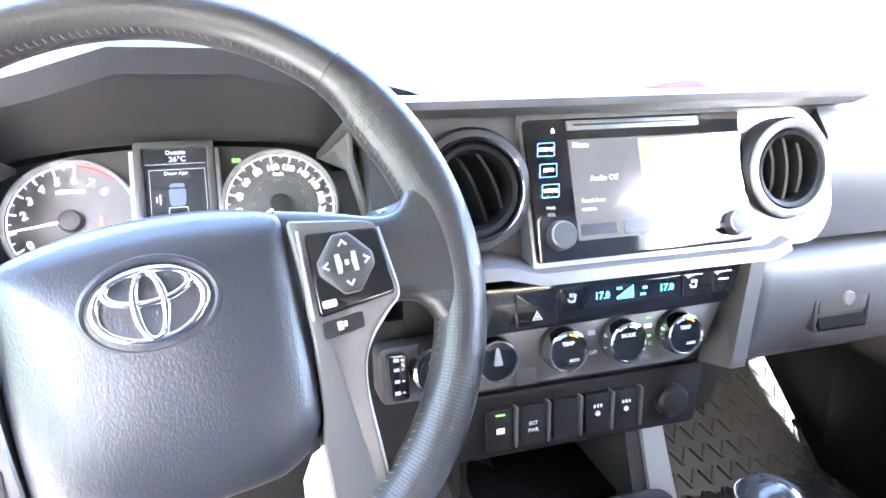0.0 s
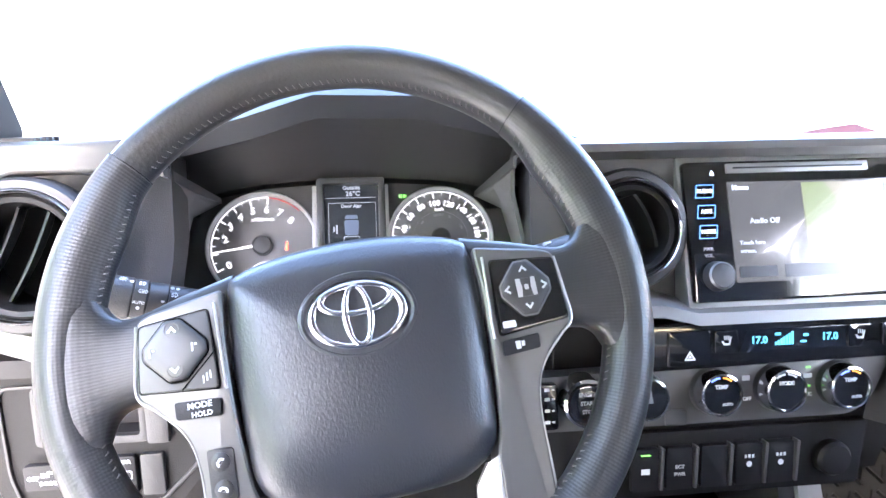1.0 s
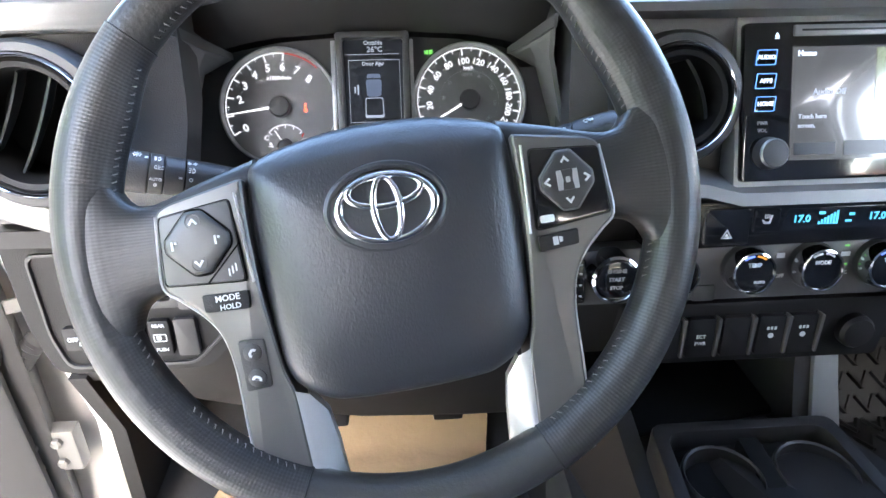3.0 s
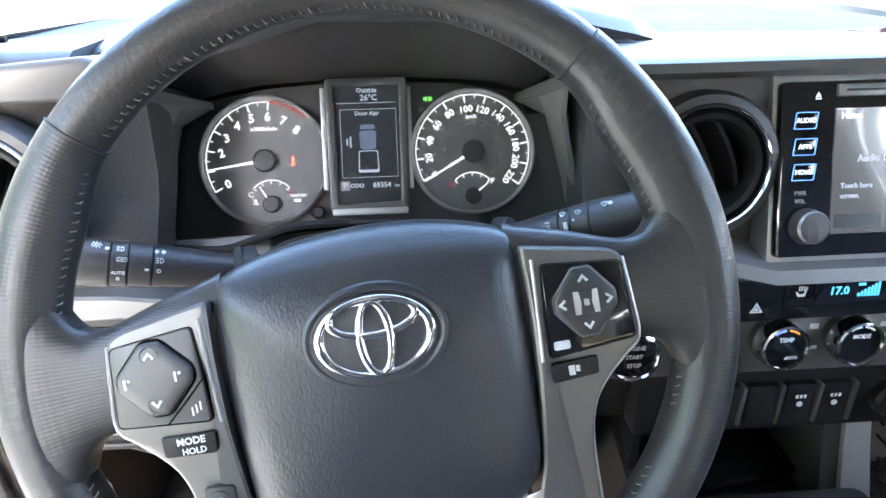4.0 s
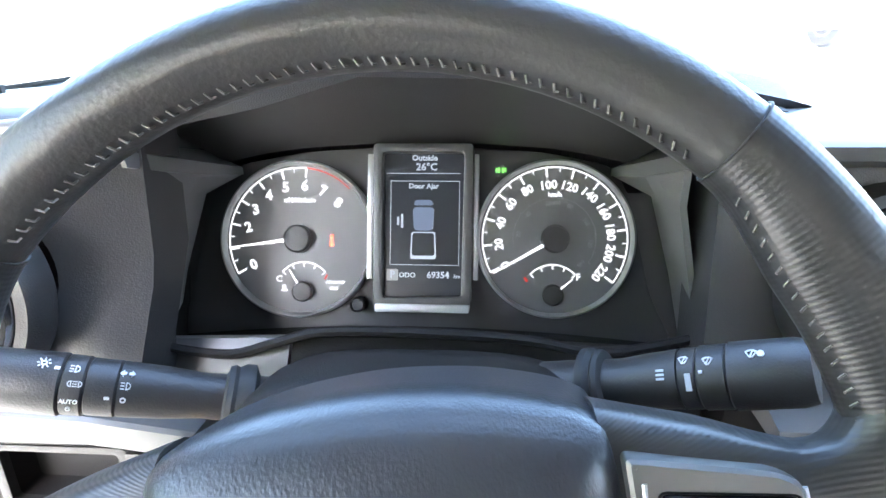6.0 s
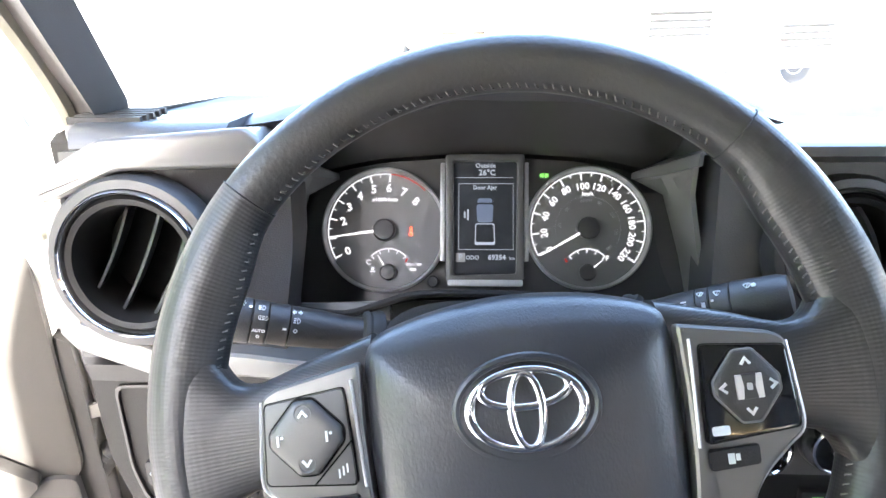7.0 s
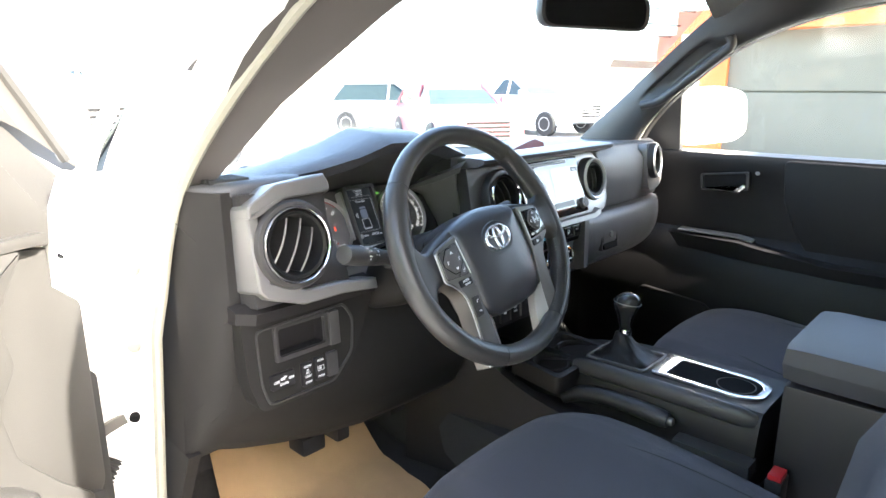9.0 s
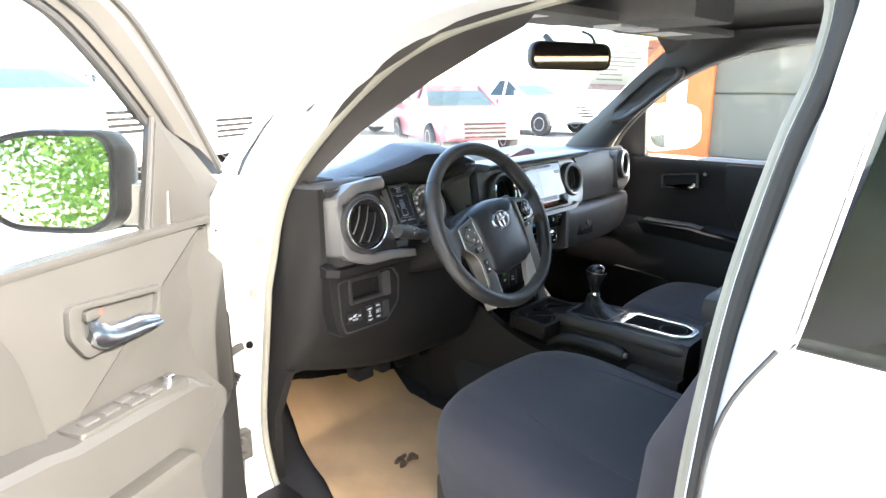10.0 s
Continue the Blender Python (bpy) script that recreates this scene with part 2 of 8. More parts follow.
def tube(bm, pts, radius, n=12, closed=False, flat=1.0):
    """A round bar along points; radius: a number or one a point."""
    pts = [Vector(p) for p in pts]
    k = len(pts)
    loops = []
    side = None
    for i, p in enumerate(pts):
        a = pts[i - 1] if (i or closed) else pts[i]
        c = pts[(i + 1) % k] if (i < k - 1 or closed) else pts[i]
        d = (c - a).normalized()
        if side is None:
            side = d.orthogonal().normalized()
        side = (side - d * side.dot(d)).normalized()
        up = d.cross(side)
        r = radius[i] if isinstance(radius, (list, tuple)) else radius
        loops.append([p + side * (r * math.cos(2 * math.pi * j / n)) + up * (r * flat * math.sin(2 * math.pi * j / n)) for j in range(n)])
    return loft(bm, loops, closed=closed)


def smooth_line(pts, per=6, closed=False):
    """Catmull-Rom through the points."""
    P = [Vector(p) for p in pts]
    k = len(P)
    out = []
    for i in range(k if closed else k - 1):
        p0 = P[(i - 1) % k] if (closed or i) else P[0]
        p1, p2 = P[i], P[(i + 1) % k]
        p3 = P[(i + 2) % k] if (closed or i < k - 2) else P[-1]
        for s in range(per):
            t = s / per
            out.append(0.5 * ((2 * p1) + (p2 - p0) * t + (2 * p0 - 5 * p1 + 4 * p2 - p3) * t * t + (3 * p1 - p0 - 3 * p2 + p3) * t ** 3))
    if not closed:
        out.append(P[-1])
    return out


def letters(name, body, size, m, mat, parent, align="CENTER", depth=0.0003):
    """Writing in the built-in font, as a mesh under its thing. m is in the thing's frame."""
    cu = bpy.data.curves.new(name, "FONT")
    cu.body, cu.size, cu.align_x, cu.align_y, cu.extrude = body, size, align, "CENTER", depth
    cu.resolution_u = 2
    cu.offset = size * 0.022
    tmp = bpy.data.objects.new(name, cu)
    scene.collection.objects.link(tmp)
    me = bpy.data.meshes.new_from_object(tmp)
    bpy.data.objects.remove(tmp)
    bpy.data.curves.remove(cu)
    me.transform(m)
    me.materials.clear()
    me.materials.append(mat)
    ob = new(name, me)
    ob.parent = parent
    return ob


def facing(x, y, z, tilt):
    """A frame on the dash: local x to the right, y up, z towards the seats, leaning back by tilt."""
    return pose(x, y, z, 90 - tilt, 0, 0)


# ---------------------------------------------------------------- ground and truck body
bm = BM()
sheet(bm, [[(-400, -400, 0), (0, -400, 0), (400, -400, 0)], [(-400, 400, 0), (0, 400, 0), (400, 400, 0)]])
setting("ground", bm, ASPHALT, "sunlit pale concrete of a dealer lot", "ground")

XC = 0.32  # the truck's middle line
truck = thing("pickup_truck", (XC, -0.2, 0.35), "white pickup truck with its driver door open", "pickup truck")

# the driver's door opening: (y, z) round it, hinge pillar first
OPENING = [(0.31, 0.50), (0.36, 0.58), (0.37, 0.68), (0.345, 0.82), (0.318, 0.953), (0.298, 1.07), (0.290, 1.165), (0.252, 1.253), (0.158, 1.352), (0.020, 1.455),
           (-0.140, 1.520), (-0.330, 1.552), (-0.52, 1.563), (-0.66, 1.556), (-0.695, 1.53), (-0.69, 1.46), (-0.665, 1.37), (-0.632, 1.19), (-0.612, 0.961), (-0.60, 0.75), (-0.57, 0.60), (-0.50, 0.51), (-0.3, 0.485), (0.1, 0.485)]


def opening(out, x, per=4, inward=0.0):
    line = smooth_line([(0, y, z) for y, z in OPENING], per, closed=True)
    k = len(line)
    res = []
    for i, p in enumerate(line):
        d = (line[(i + 1) % k] - line[i - 1]).normalized()
        nrm = Vector((0, d.z, -d.y))
        q = p + nrm * out
        k2 = min(1.7, max(0.0, (p.z - 1.02) / 0.25)) * (1.0 if p.y > -0.3 else max(0.4, 1.0 + (p.y + 0.3) * 1.7))
        res.append(Vector((x + inward * k2, q.y, q.z)))
    return res


bm = BM()
loft(bm, [opening(0.004, -0.402, inward=0.048), opening(0.006, -0.412, inward=0.038), opening(0.012, -0.424, inward=0.014), opening(0.030, -0.432, inward=0.030), opening(0.036, -0.452, inward=0.038), opening(0.050, -0.478, inward=0.048), opening(0.064, -0.495, inward=0.054), opening(0.070, -0.48, inward=0.054), opening(0.02, -0.40, inward=0.048)], closed=True)
part("door_frame", bm, PAINT, truck, "white painted door opening frame", world=True)
bm = BM()
tube(bm, opening(0.003, -0.409, inward=0.048), 0.0085, 8, closed=True)
part("door_seal", bm, SEAL, truck, "pale taupe rubber door seal", world=True)

bm = BM()
seal_line = [p for p in opening(0.027, -0.436) if p.y < -0.56 and p.z > 0.55]
tube(bm, seal_line, 0.0095, 8)
part("outer_seal", bm, RUBBER, truck, "black rubber outer seal", world=True)

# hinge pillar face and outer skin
# lower face: white paint greyed in colour for the shade behind the door
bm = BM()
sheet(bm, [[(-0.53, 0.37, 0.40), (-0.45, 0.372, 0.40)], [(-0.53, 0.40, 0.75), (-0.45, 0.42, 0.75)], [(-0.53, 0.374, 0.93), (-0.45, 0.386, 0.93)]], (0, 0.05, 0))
part("hinge_plate", bm, material("shaded_white_paint", (0.17, 0.166, 0.158), 0.5, vary=0.25, scale=20), truck, "lower hinge pillar face, white paint greyed in colour for shade", world=True)
bm = BM()
sheet(bm, [[(-0.53, 0.374, 0.93), (-0.45, 0.386, 0.93)], [(-0.53, 0.36, 1.0), (-0.45, 0.37, 1.0)], [(-0.53, 0.30, 1.18), (-0.45, 0.31, 1.18)], [(-0.52, 0.22, 1.27), (-0.45, 0.24, 1.27)]], (0, 0.05, 0))
part("hinge_pillar", bm, PAINT, truck, world=True)
bm = BM()
sheet(bm, [[(-0.53, 0.43, 0.35), (-0.54, 1.1, 0.60), (-0.54, 1.9, 0.55)], [(-0.55, 0.43, 0.9), (-0.57, 1.1, 0.95), (-0.54, 1.9, 0.9)], [(-0.52, 0.40, 1.14), (-0.53, 1.1, 1.08), (-0.47, 1.9, 1.02)]], (0.03, 0, 0))
part("fender", bm, PAINT, truck, world=True)
bm = BM()
sheet(bm, [[(-0.52, 0.74, 1.12), (-0.52, 1.2, 1.085), (-0.45, 1.85, 1.01)], [(-0.1, 0.84, 1.15), (-0.1, 1.2, 1.125), (-0.1, 1.98, 1.04)], [(XC, 0.86, 1.15), (XC, 1.2, 1.13), (XC, 2.0, 1.045)], [(0.74, 0.84, 1.15), (0.74, 1.2, 1.125), (0.74, 1.98, 1.04)], [(1.16, 0.74, 1.12), (1.16, 1.2, 1.085), (1.09, 1.85, 1.01)]], (0, 0, -0.03))
part("hood", bm, PAINT, truck, world=True)
# roof with headliner
def roof_rows(dz, inset):
    rows = []
    for y, z in ((0.10 - inset, 1.585), (-0.10, 1.625), (-0.5, 1.645), (-1.2, 1.63), (-1.75, 1.58)):
        rows.append([(XC + sx * (0.72 - inset) * (0.90 if inset and y > 0 else 1.0), y, z + dz - (0.05 if abs(sx) > 0.95 else 0.0)) for sx in (-1, -0.85, -0.4, 0.4, 0.85, 1)])
    return rows
bm = BM()
sheet(bm, roof_rows(0.045, 0), (0, 0, -0.02))
part("roof", bm, PAINT, truck, world=True)
bm = BM()
sheet(bm, roof_rows(0.0, 0.05), (0, 0, 0.012))
part("headliner", bm, HEADLINER, truck, world=True)
# B pillar and rear door
bm = BM()
sheet(bm, [[(-0.475, -0.66, 0.45), (-0.485, -0.69, 1.19), (-0.43, -0.74, 1.56)], [(-0.50, -0.71, 0.45), (-0.495, -0.728, 1.19), (-0.445, -0.785, 1.56)]], (0.04, 0, 0))
part("b_pillar", bm, PAINT, truck, world=True)
bm = BM()
sheet(bm, [[(-0.52, -0.69, 0.42), (-0.545, -0.685, 0.8), (-0.545, -0.688, 1.04), (-0.535, -0.700, 1.14), (-0.51, -0.733, 1.205)], [(-0.52, -1.75, 0.42), (-0.56, -1.75, 0.8), (-0.55, -1.75, 1.04), (-0.54, -1.75, 1.14), (-0.51, -1.75, 1.20)]], (0.05, 0, 0))
part("rear_door_skin", bm, PAINT, truck, world=True)
bm = BM()
tube(bm, smooth_line([(-0.522, -0.682, 0.45), (-0.546, -0.676, 0.8), (-0.546, -0.680, 1.04), (-0.536, -0.692, 1.14), (-0.512, -0.724, 1.205)], 5), 0.0024, 8)
part("panel_gap", bm, RUBBER, truck, "dark gap in front of the rear door", world=True)
bm = BM()
sheet(bm, [[(-0.498, -0.735, 1.20), (-0.45, -0.80, 1.55)], [(-0.495, -1.6, 1.20), (-0.44, -1.5, 1.53)]], (0.006, 0, 0))
part("rear_door_glass", bm, clear_glass("tinted_glass", (0.12, 0.13, 0.13), 0.18), truck, "dark tinted glass", world=True)
bm = BM()
sheet(bm, [[(1.14, -0.80, 1.18), (1.03, -0.80, 1.57)], [(1.14, -1.75, 1.18), (1.03, -1.70, 1.54)]], (0.006, 0, 0))
part("rear_door_glass", bm, clear_glass("privacy_glass", (0.10, 0.11, 0.11), 0.05), truck, "dark tinted glass", world=True)
# back of the cab
bm = BM()
box(bm, -0.5, 1.14, -1.80, -1.75, 0.45, 1.15)
part("cab_back", bm, PAINT, truck, world=True)
# tint deepened to hold back light that would reach the dash from behind
bm = BM()
box(bm, -0.49, 1.13, -1.78, -1.775, 1.16, 1.56)
part("rear_window", bm, clear_glass("back_glass", (0.13, 0.14, 0.14)), truck, "rear window, tint deepened to cut light from behind", world=True)

# A pillars with their trim, and the windshield
def screen_y(s, f):
    """How far forward the windshield lies: s across it (-1 to 1), f from its foot to its head."""
    return 0.80 - 0.70 * f + 0.06 * (1 - s * s) * (1 - 0.5 * f) - 0.30 * s ** 4 * (1 - 0.55 * f)


def pillar(stations, name, label, mat):
    bm = BM()
    loft(bm, [[Vector(p) for p in s] for s in stations])
    return part(name, bm, mat, truck, label, world=True, sharp=50)


left = []
for (oy, oz), (ix, iy, iz) in zip([(0.290, 1.165), (0.252, 1.253), (0.158, 1.352), (0.020, 1.455), (-0.140, 1.520), (-0.330, 1.552)],
                                  [(-0.345, 0.318, 1.19), (-0.3175, 0.273, 1.257), (-0.281, 0.147, 1.366), (-0.255, -0.020, 1.462), (-0.242, -0.128, 1.513), (-0.232, -0.205, 1.545)]):
    lean = 0.034 * min(1.0, (oz - 1.165) / 0.26)
    left.append([(-0.374 + lean, oy + 0.004, oz + 0.003), (-0.358 + lean, oy + 0.004, oz + 0.003), (ix - 0.012, iy - 0.03, iz - 0.012), (ix, iy, iz), (-0.468 + 0.12 * (iz - 1.15) / 0.45, screen_y(-0.97, (iz - 1.15) / 0.45), iz), (-0.475 + 0.12 * (iz - 1.15) / 0.45, 0.5 * oy + 0.5 * screen_y(-0.97, (iz - 1.15) / 0.45), 0.5 * oz + 0.5 * iz + 0.01)])
pillar([[Vector(p) for p in s] for s in left], "a_pillar", "plastic pillar trim, lightened in colour for bounced light", PILLAR)
bm = BM()
skin = []
for (oy, oz), f in zip([(0.298, 1.07), (0.290, 1.165), (0.252, 1.253), (0.158, 1.352), (0.020, 1.455), (-0.140, 1.520), (-0.330, 1.552)], (-0.10, 0.06, 0.23, 0.46, 0.68, 0.82, 0.92)):
    a, b = Vector((-0.496 + 0.085 * min(1.0, max(0.0, (oz - 1.05) / 0.40)), oy + 0.048, oz + 0.046)), Vector((-0.487 + 0.12 * f, screen_y(-1.0, f), 1.163 + 0.45 * f))
    skin.append([a, a.lerp(b, 0.33) + Vector((-0.012, 0, 0.012)), a.lerp(b, 0.66) + Vector((-0.010, 0, 0.012)), b])
sheet(bm, skin)
part("a_pillar_skin", bm, PAINT, truck, "white painted outer pillar skin", world=True, sharp=60)
# passenger side: the mirrored opening, and a broad moulded trim with a hollow for the grab handle
def far_opening(out=0.0, dx=0.0):
    res = []
    for p in opening(out, -0.409, inward=0.048):
        res.append(Vector((2 * XC - p.x + dx, p.y, p.z)))
    return res


SCREEN_EDGE = smooth_line([(1.05, 0.52, 1.18), (1.03, 0.445, 1.246), (1.0, 0.331, 1.332), (0.96, 0.152, 1.478), (0.93, 0.02, 1.569), (0.91, -0.10, 1.592), (0.90, -0.5, 1.60)], 8)
DOOR_EDGE = smooth_line([(1.028, 0.298, 1.15), (1.006, 0.255, 1.248), (0.985, 0.162, 1.349), (0.967, 0.022, 1.454), (0.967, -0.140, 1.519), (0.967, -0.330, 1.551), (0.967, -0.68, 1.553)], 8)


def far_pillar(k, v, lift=0.0):
    """A point on the passenger pillar's trim: k along it (0 to 1), v from the door's edge to the windshield."""
    q = min(k * (len(DOOR_EDGE) - 1), len(DOOR_EDGE) - 1.001)
    a = DOOR_EDGE[int(q)].lerp(DOOR_EDGE[int(q) + 1], q % 1)
    b = SCREEN_EDGE[int(q)].lerp(SCREEN_EDGE[int(q) + 1], q % 1)
    ease = lambda x: max(0.0, min(1.0, x)) ** 2 * (3 - 2 * max(0.0, min(1.0, x)))
    hollow = ease((k - 0.335) / 0.05) * ease((0.56 - k) / 0.06) * ease((v - 0.16) / 0.12) * ease((0.72 - v) / 0.14)
    out = 0.030 * math.sin(math.pi * min(1.0, v * 1.02)) ** 0.7 * (1.0 - 0.5 * k) - 0.024 * hollow + lift
    return a.lerp(b, v) + Vector((-0.85, -0.35, -0.38)).normalized() * out


bm = BM()
sheet(bm, [[far_pillar(c / 70, v / 22) for v in range(23)] for c in range(71)])
part("a_pillar", bm, PILLAR_SHADED, truck, "pillar trim with a hollow for the handle, darkened for shade", world=True, sharp=80)
bm = BM()
tube(bm, [p for p in far_opening(0.002, 0.004) if p.z > 1.2], 0.0055, 8)
part("door_seal", bm, SEAL, truck, "pale rubber door seal", world=True)
bm = BM()
sheet(bm, [[p for p in far_opening(o, d) if p.z > 1.19] for o, d in ((-0.002, 0.0), (0.02, 0.006), (0.05, 0.03), (0.065, 0.055))])
part("door_frame", bm, PAINT, truck, "white painted frame of the far door", world=True)
bm = BM()
rows = []
for f in (0, 0.33, 0.66, 1):
    y, z = 0.80 + (0.10 - 0.80) * f, 1.15 + (1.60 - 1.15) * f
    hw = 0.80 - 0.12 * f
    rows.append([(XC + s * hw, screen_y(s, f), z + 0.02 * (1 - s * s)) for s in (-1, -0.9, -0.75, -0.5, 0, 0.5, 0.75, 0.9, 1)])
sheet(bm, rows, (0, 0.004, 0.004))
ws = part("windshield", bm, GLASS, truck, "clear laminated windshield", world=True)
ws.visible_shadow = False

bm = BM()
tube(bm, [(-0.470 + 0.12 * f, screen_y(-0.975, f) - 0.006, 1.150 + 0.45 * f) for f in (0.0, 0.2, 0.4, 0.6)], 0.006, 8)
part("glass_moulding", bm, RUBBER, truck, "black rubber glass moulding", world=True)

# floor, firewall, sill, tunnel
bm = BM()
sheet(bm, [[(-0.41, -1.75, 0.50), (-0.41, 0.45, 0.50), (-0.41, 0.62, 0.56), (-0.41, 0.74, 0.80), (-0.41, 0.76, 1.10)], [(1.10, -1.75, 0.50), (1.10, 0.45, 0.50), (1.10, 0.62, 0.56), (1.10, 0.74, 0.80), (1.10, 0.76, 1.10)]], (0, 0.01, -0.02))
part("cabin_floor", bm, CARPET, truck, "black carpet", world=True)
bm = BM()
box(bm, -0.47, -0.395, -0.62, 0.33, 0.44, 0.52, bev=0.008)
part("sill_plate", bm, DOORBLACK, truck, "black scuff plate", world=True)
bm = BM()
box(bm, 0.20, 0.45, -1.2, 0.70, 0.50, 0.66, bev=0.05)
part("tunnel", bm, CARPET, truck, world=True)
bm = BM()
sheet(bm, [[(-0.40, 0.345, 0.52), (-0.40, 0.72, 0.52)], [(-0.398, 0.345, 0.68), (-0.398, 0.72, 0.70)], [(-0.392, 0.285, 0.815), (-0.39, 0.72, 0.90)]], (0.02, 0, 0))
part("kick_panel", bm, MATT, truck, world=True)
bm = BM()
sheet(bm, [[(1.056, 0.44, 0.50), (1.045, 0.80, 0.50)], [(1.056, 0.44, 0.75), (1.045, 0.80, 0.75)], [(1.056, 0.44, 1.02), (1.045, 0.80, 1.02)]], (0.005, 0, 0))
part("kick_panel", bm, MATT, truck, world=True)

# ---------------------------------------------------------------- dashboard
dash = thing("dashboard", (XC, 0.45, 0.9), "black and charcoal moulded plastic truck dashboard", "dashboard")
bm = BM()
loops = []
for x, yf, zt in ((-0.374, 0.290, 1.232), (-0.358, 0.238, 1.242), (-0.33, 0.198, 1.247), (-0.21, 0.20, 1.247), (-0.20, 0.38, 1.244), (0.19, 0.38, 1.240), (0.20, 0.215, 1.238), (0.6, 0.20, 1.234), (0.9, 0.20, 1.226), (1.02, 0.22, 1.218), (1.07, 0.27, 1.205)):
    loops.append([(x, yf, zt - 0.016), (x, yf + 0.004, zt - 0.005), (x, yf + 0.016, zt), (x, max(yf + 0.03, 0.30), zt - 0.008), (x, 0.45, zt - 0.027), (x, 0.70, zt - 0.068), (x, 0.78, zt - 0.11), (x, 0.78, 1.05), (x, 0.40, 1.05), (x, yf + 0.03, 1.19)])
loft(bm, loops)
part("top_pad", bm, PLASTIC_SOFT, dash, "soft grained charcoal top pad", world=True, sharp=50)

# instrument hood
edge = [(-0.225, 0.25, 1.236), (-0.160, 0.215, 1.250), (-0.095, 0.198, 1.265), (-0.035, 0.193, 1.283), (0.054, 0.193, 1.281), (0.105, 0.200, 1.269), (0.152, 0.222, 1.257), (0.206, 0.245, 1.243)]
bm = BM()
hood_edge = [(-0.252, 0.262, 1.229)] + edge + [(0.222, 0.254, 1.238), (0.245, 0.270, 1.226)]
rows = [[Vector(p) + Vector((0, 0.02, -0.02)) for p in hood_edge], hood_edge, [Vector(p) + Vector((0, 0.012, 0.008 if 1 < i < 9 else 0.003)) for i, p in enumerate(hood_edge)]]
for f, dz, crown in ((0.12, 0.0, 0.20), (0.35, 0.0, 0.32), (0.7, -0.35, 0.26), (1.0, -1.0, 0.0)):
    rows.append([Vector((p[0] * (1 + 0.12 * f), p[1] + (0.52 - p[1]) * f, p[2] + 0.006 + (1.192 - p[2]) * (-dz) + crown * max(0.0, p[2] - 1.236))) for p in hood_edge])
sheet(bm, rows)
part("cluster_hood", bm, PLASTIC_SOFT, dash, "arched hood over the instruments", world=True, sharp=50)
# the bay behind the hood: a dark ceiling, satin ledges and side walls that run back to the gauges
crest = [(-0.163, 0.320, 1.182), (-0.135, 0.322, 1.188), (-0.105, 0.325, 1.192), (-0.050, 0.327, 1.195), (0.030, 0.327, 1.195), (0.080, 0.325, 1.192), (0.110, 0.322, 1.188), (0.138, 0.320, 1.182)]
bm = BM()
lip = [Vector(p) + Vector((0, 0.008, -0.006)) for p in edge]
sheet(bm, [lip] + [[a.lerp(Vector(b), f) + Vector((0, 0, 0.010 * math.sin(math.pi * f))) for a, b in zip(lip, crest)] for f in (0.25, 0.5, 0.75, 1.0)])
part("bay_ceiling", bm, PLASTIC_GREY, dash, "dark underside of the hood", world=True, sharp=70)
for sx in (-1, 1):
    cx = -0.013
    at = lambda x, y, z: Vector((cx + sx * x, y, z))
    fore, aft = at(0.156, 0.200, 1.2255), at(0.137, 0.318, 1.179)
    bm = BM()
    out = Vector((sx * 0.034, 0.012, 0.010))
    sheet(bm, [[fore, fore.lerp(aft, 0.33), fore.lerp(aft, 0.66), aft], [fore + out, fore.lerp(aft, 0.33) + out, fore.lerp(aft, 0.66) + out, aft + out]], (0, 0, -0.003))
    down = Vector((0, 0.001, -0.010))
    sheet(bm, [[fore, fore.lerp(aft, 0.5), aft], [fore + down, fore.lerp(aft, 0.5) + down, aft + down * 0.6]], (sx * 0.003, 0, 0))
    part("bay_ledge", bm, CLASP, dash, "satin grey ledge", world=True)
    # side wall in the glare-lightened bay colour
    bm = BM()
    sheet(bm, [[fore + down * 0.9 + Vector((0, 0.010, 0)), fore.lerp(aft, 0.5) + down * 0.75, aft + down * 0.5], [at(0.156, 0.211, 1.190), at(0.160, 0.260, 1.172), at(0.166, 0.312, 1.160)], [at(0.168, 0.211, 1.140), at(0.172, 0.250, 1.125), at(0.178, 0.285, 1.110)], [at(0.180, 0.211, 1.085), at(0.183, 0.235, 1.072), at(0.188, 0.268, 1.060)]], (sx * 0.004, 0, 0))
    part("bay_wall", bm, BAY, dash, "side wall of the instrument bay, lightened in colour for lens glare", world=True, sharp=60)

for x0, x1 in ((-0.222, -0.184), (0.158, 0.204)):
    bm = BM()
    box(bm, x0, x1, 0.236, 0.40, 1.19, 1.2395, bev=0.004)
    part("hood_shoulder", bm, PLASTIC_SOFT, dash, "soft shoulder at the end of the hood", world=True)
# dash body below the pad: left, middle and right blocks
bm = BM()
loft(bm, [[(x + tuck, yu + tuck, 1.235), (x + 0.6 * tuck, yu, 1.14), (x, yl, 1.06), (x, yl + 0.015, 0.90), (x, 0.30, 0.80), (x, 0.70, 0.80), (x, 0.70, 1.2)] for x, yu, yl, tuck in ((-0.392, 0.300, 0.268, 0.026), (-0.384, 0.262, 0.240, 0.016), (-0.370, 0.230, 0.218, 0.007), (-0.345, 0.20, 0.20, 0.0), (-0.196, 0.20, 0.20, 0.0))])
part("lower_dash", bm, MATT, dash, "charcoal driver side lower dash", world=True, sharp=40)
bm = BM()
loft(bm, [[(x, 0.225, 1.228), (x, 0.20, 1.10), (x, 0.205, 0.95), (x, 0.23, 0.86), (x, 0.70, 0.86), (x, 0.70, 1.2)] for x in (0.186, 0.575)])
part("centre_dash", bm, MATT, dash, world=True, sharp=40)
bm = BM()
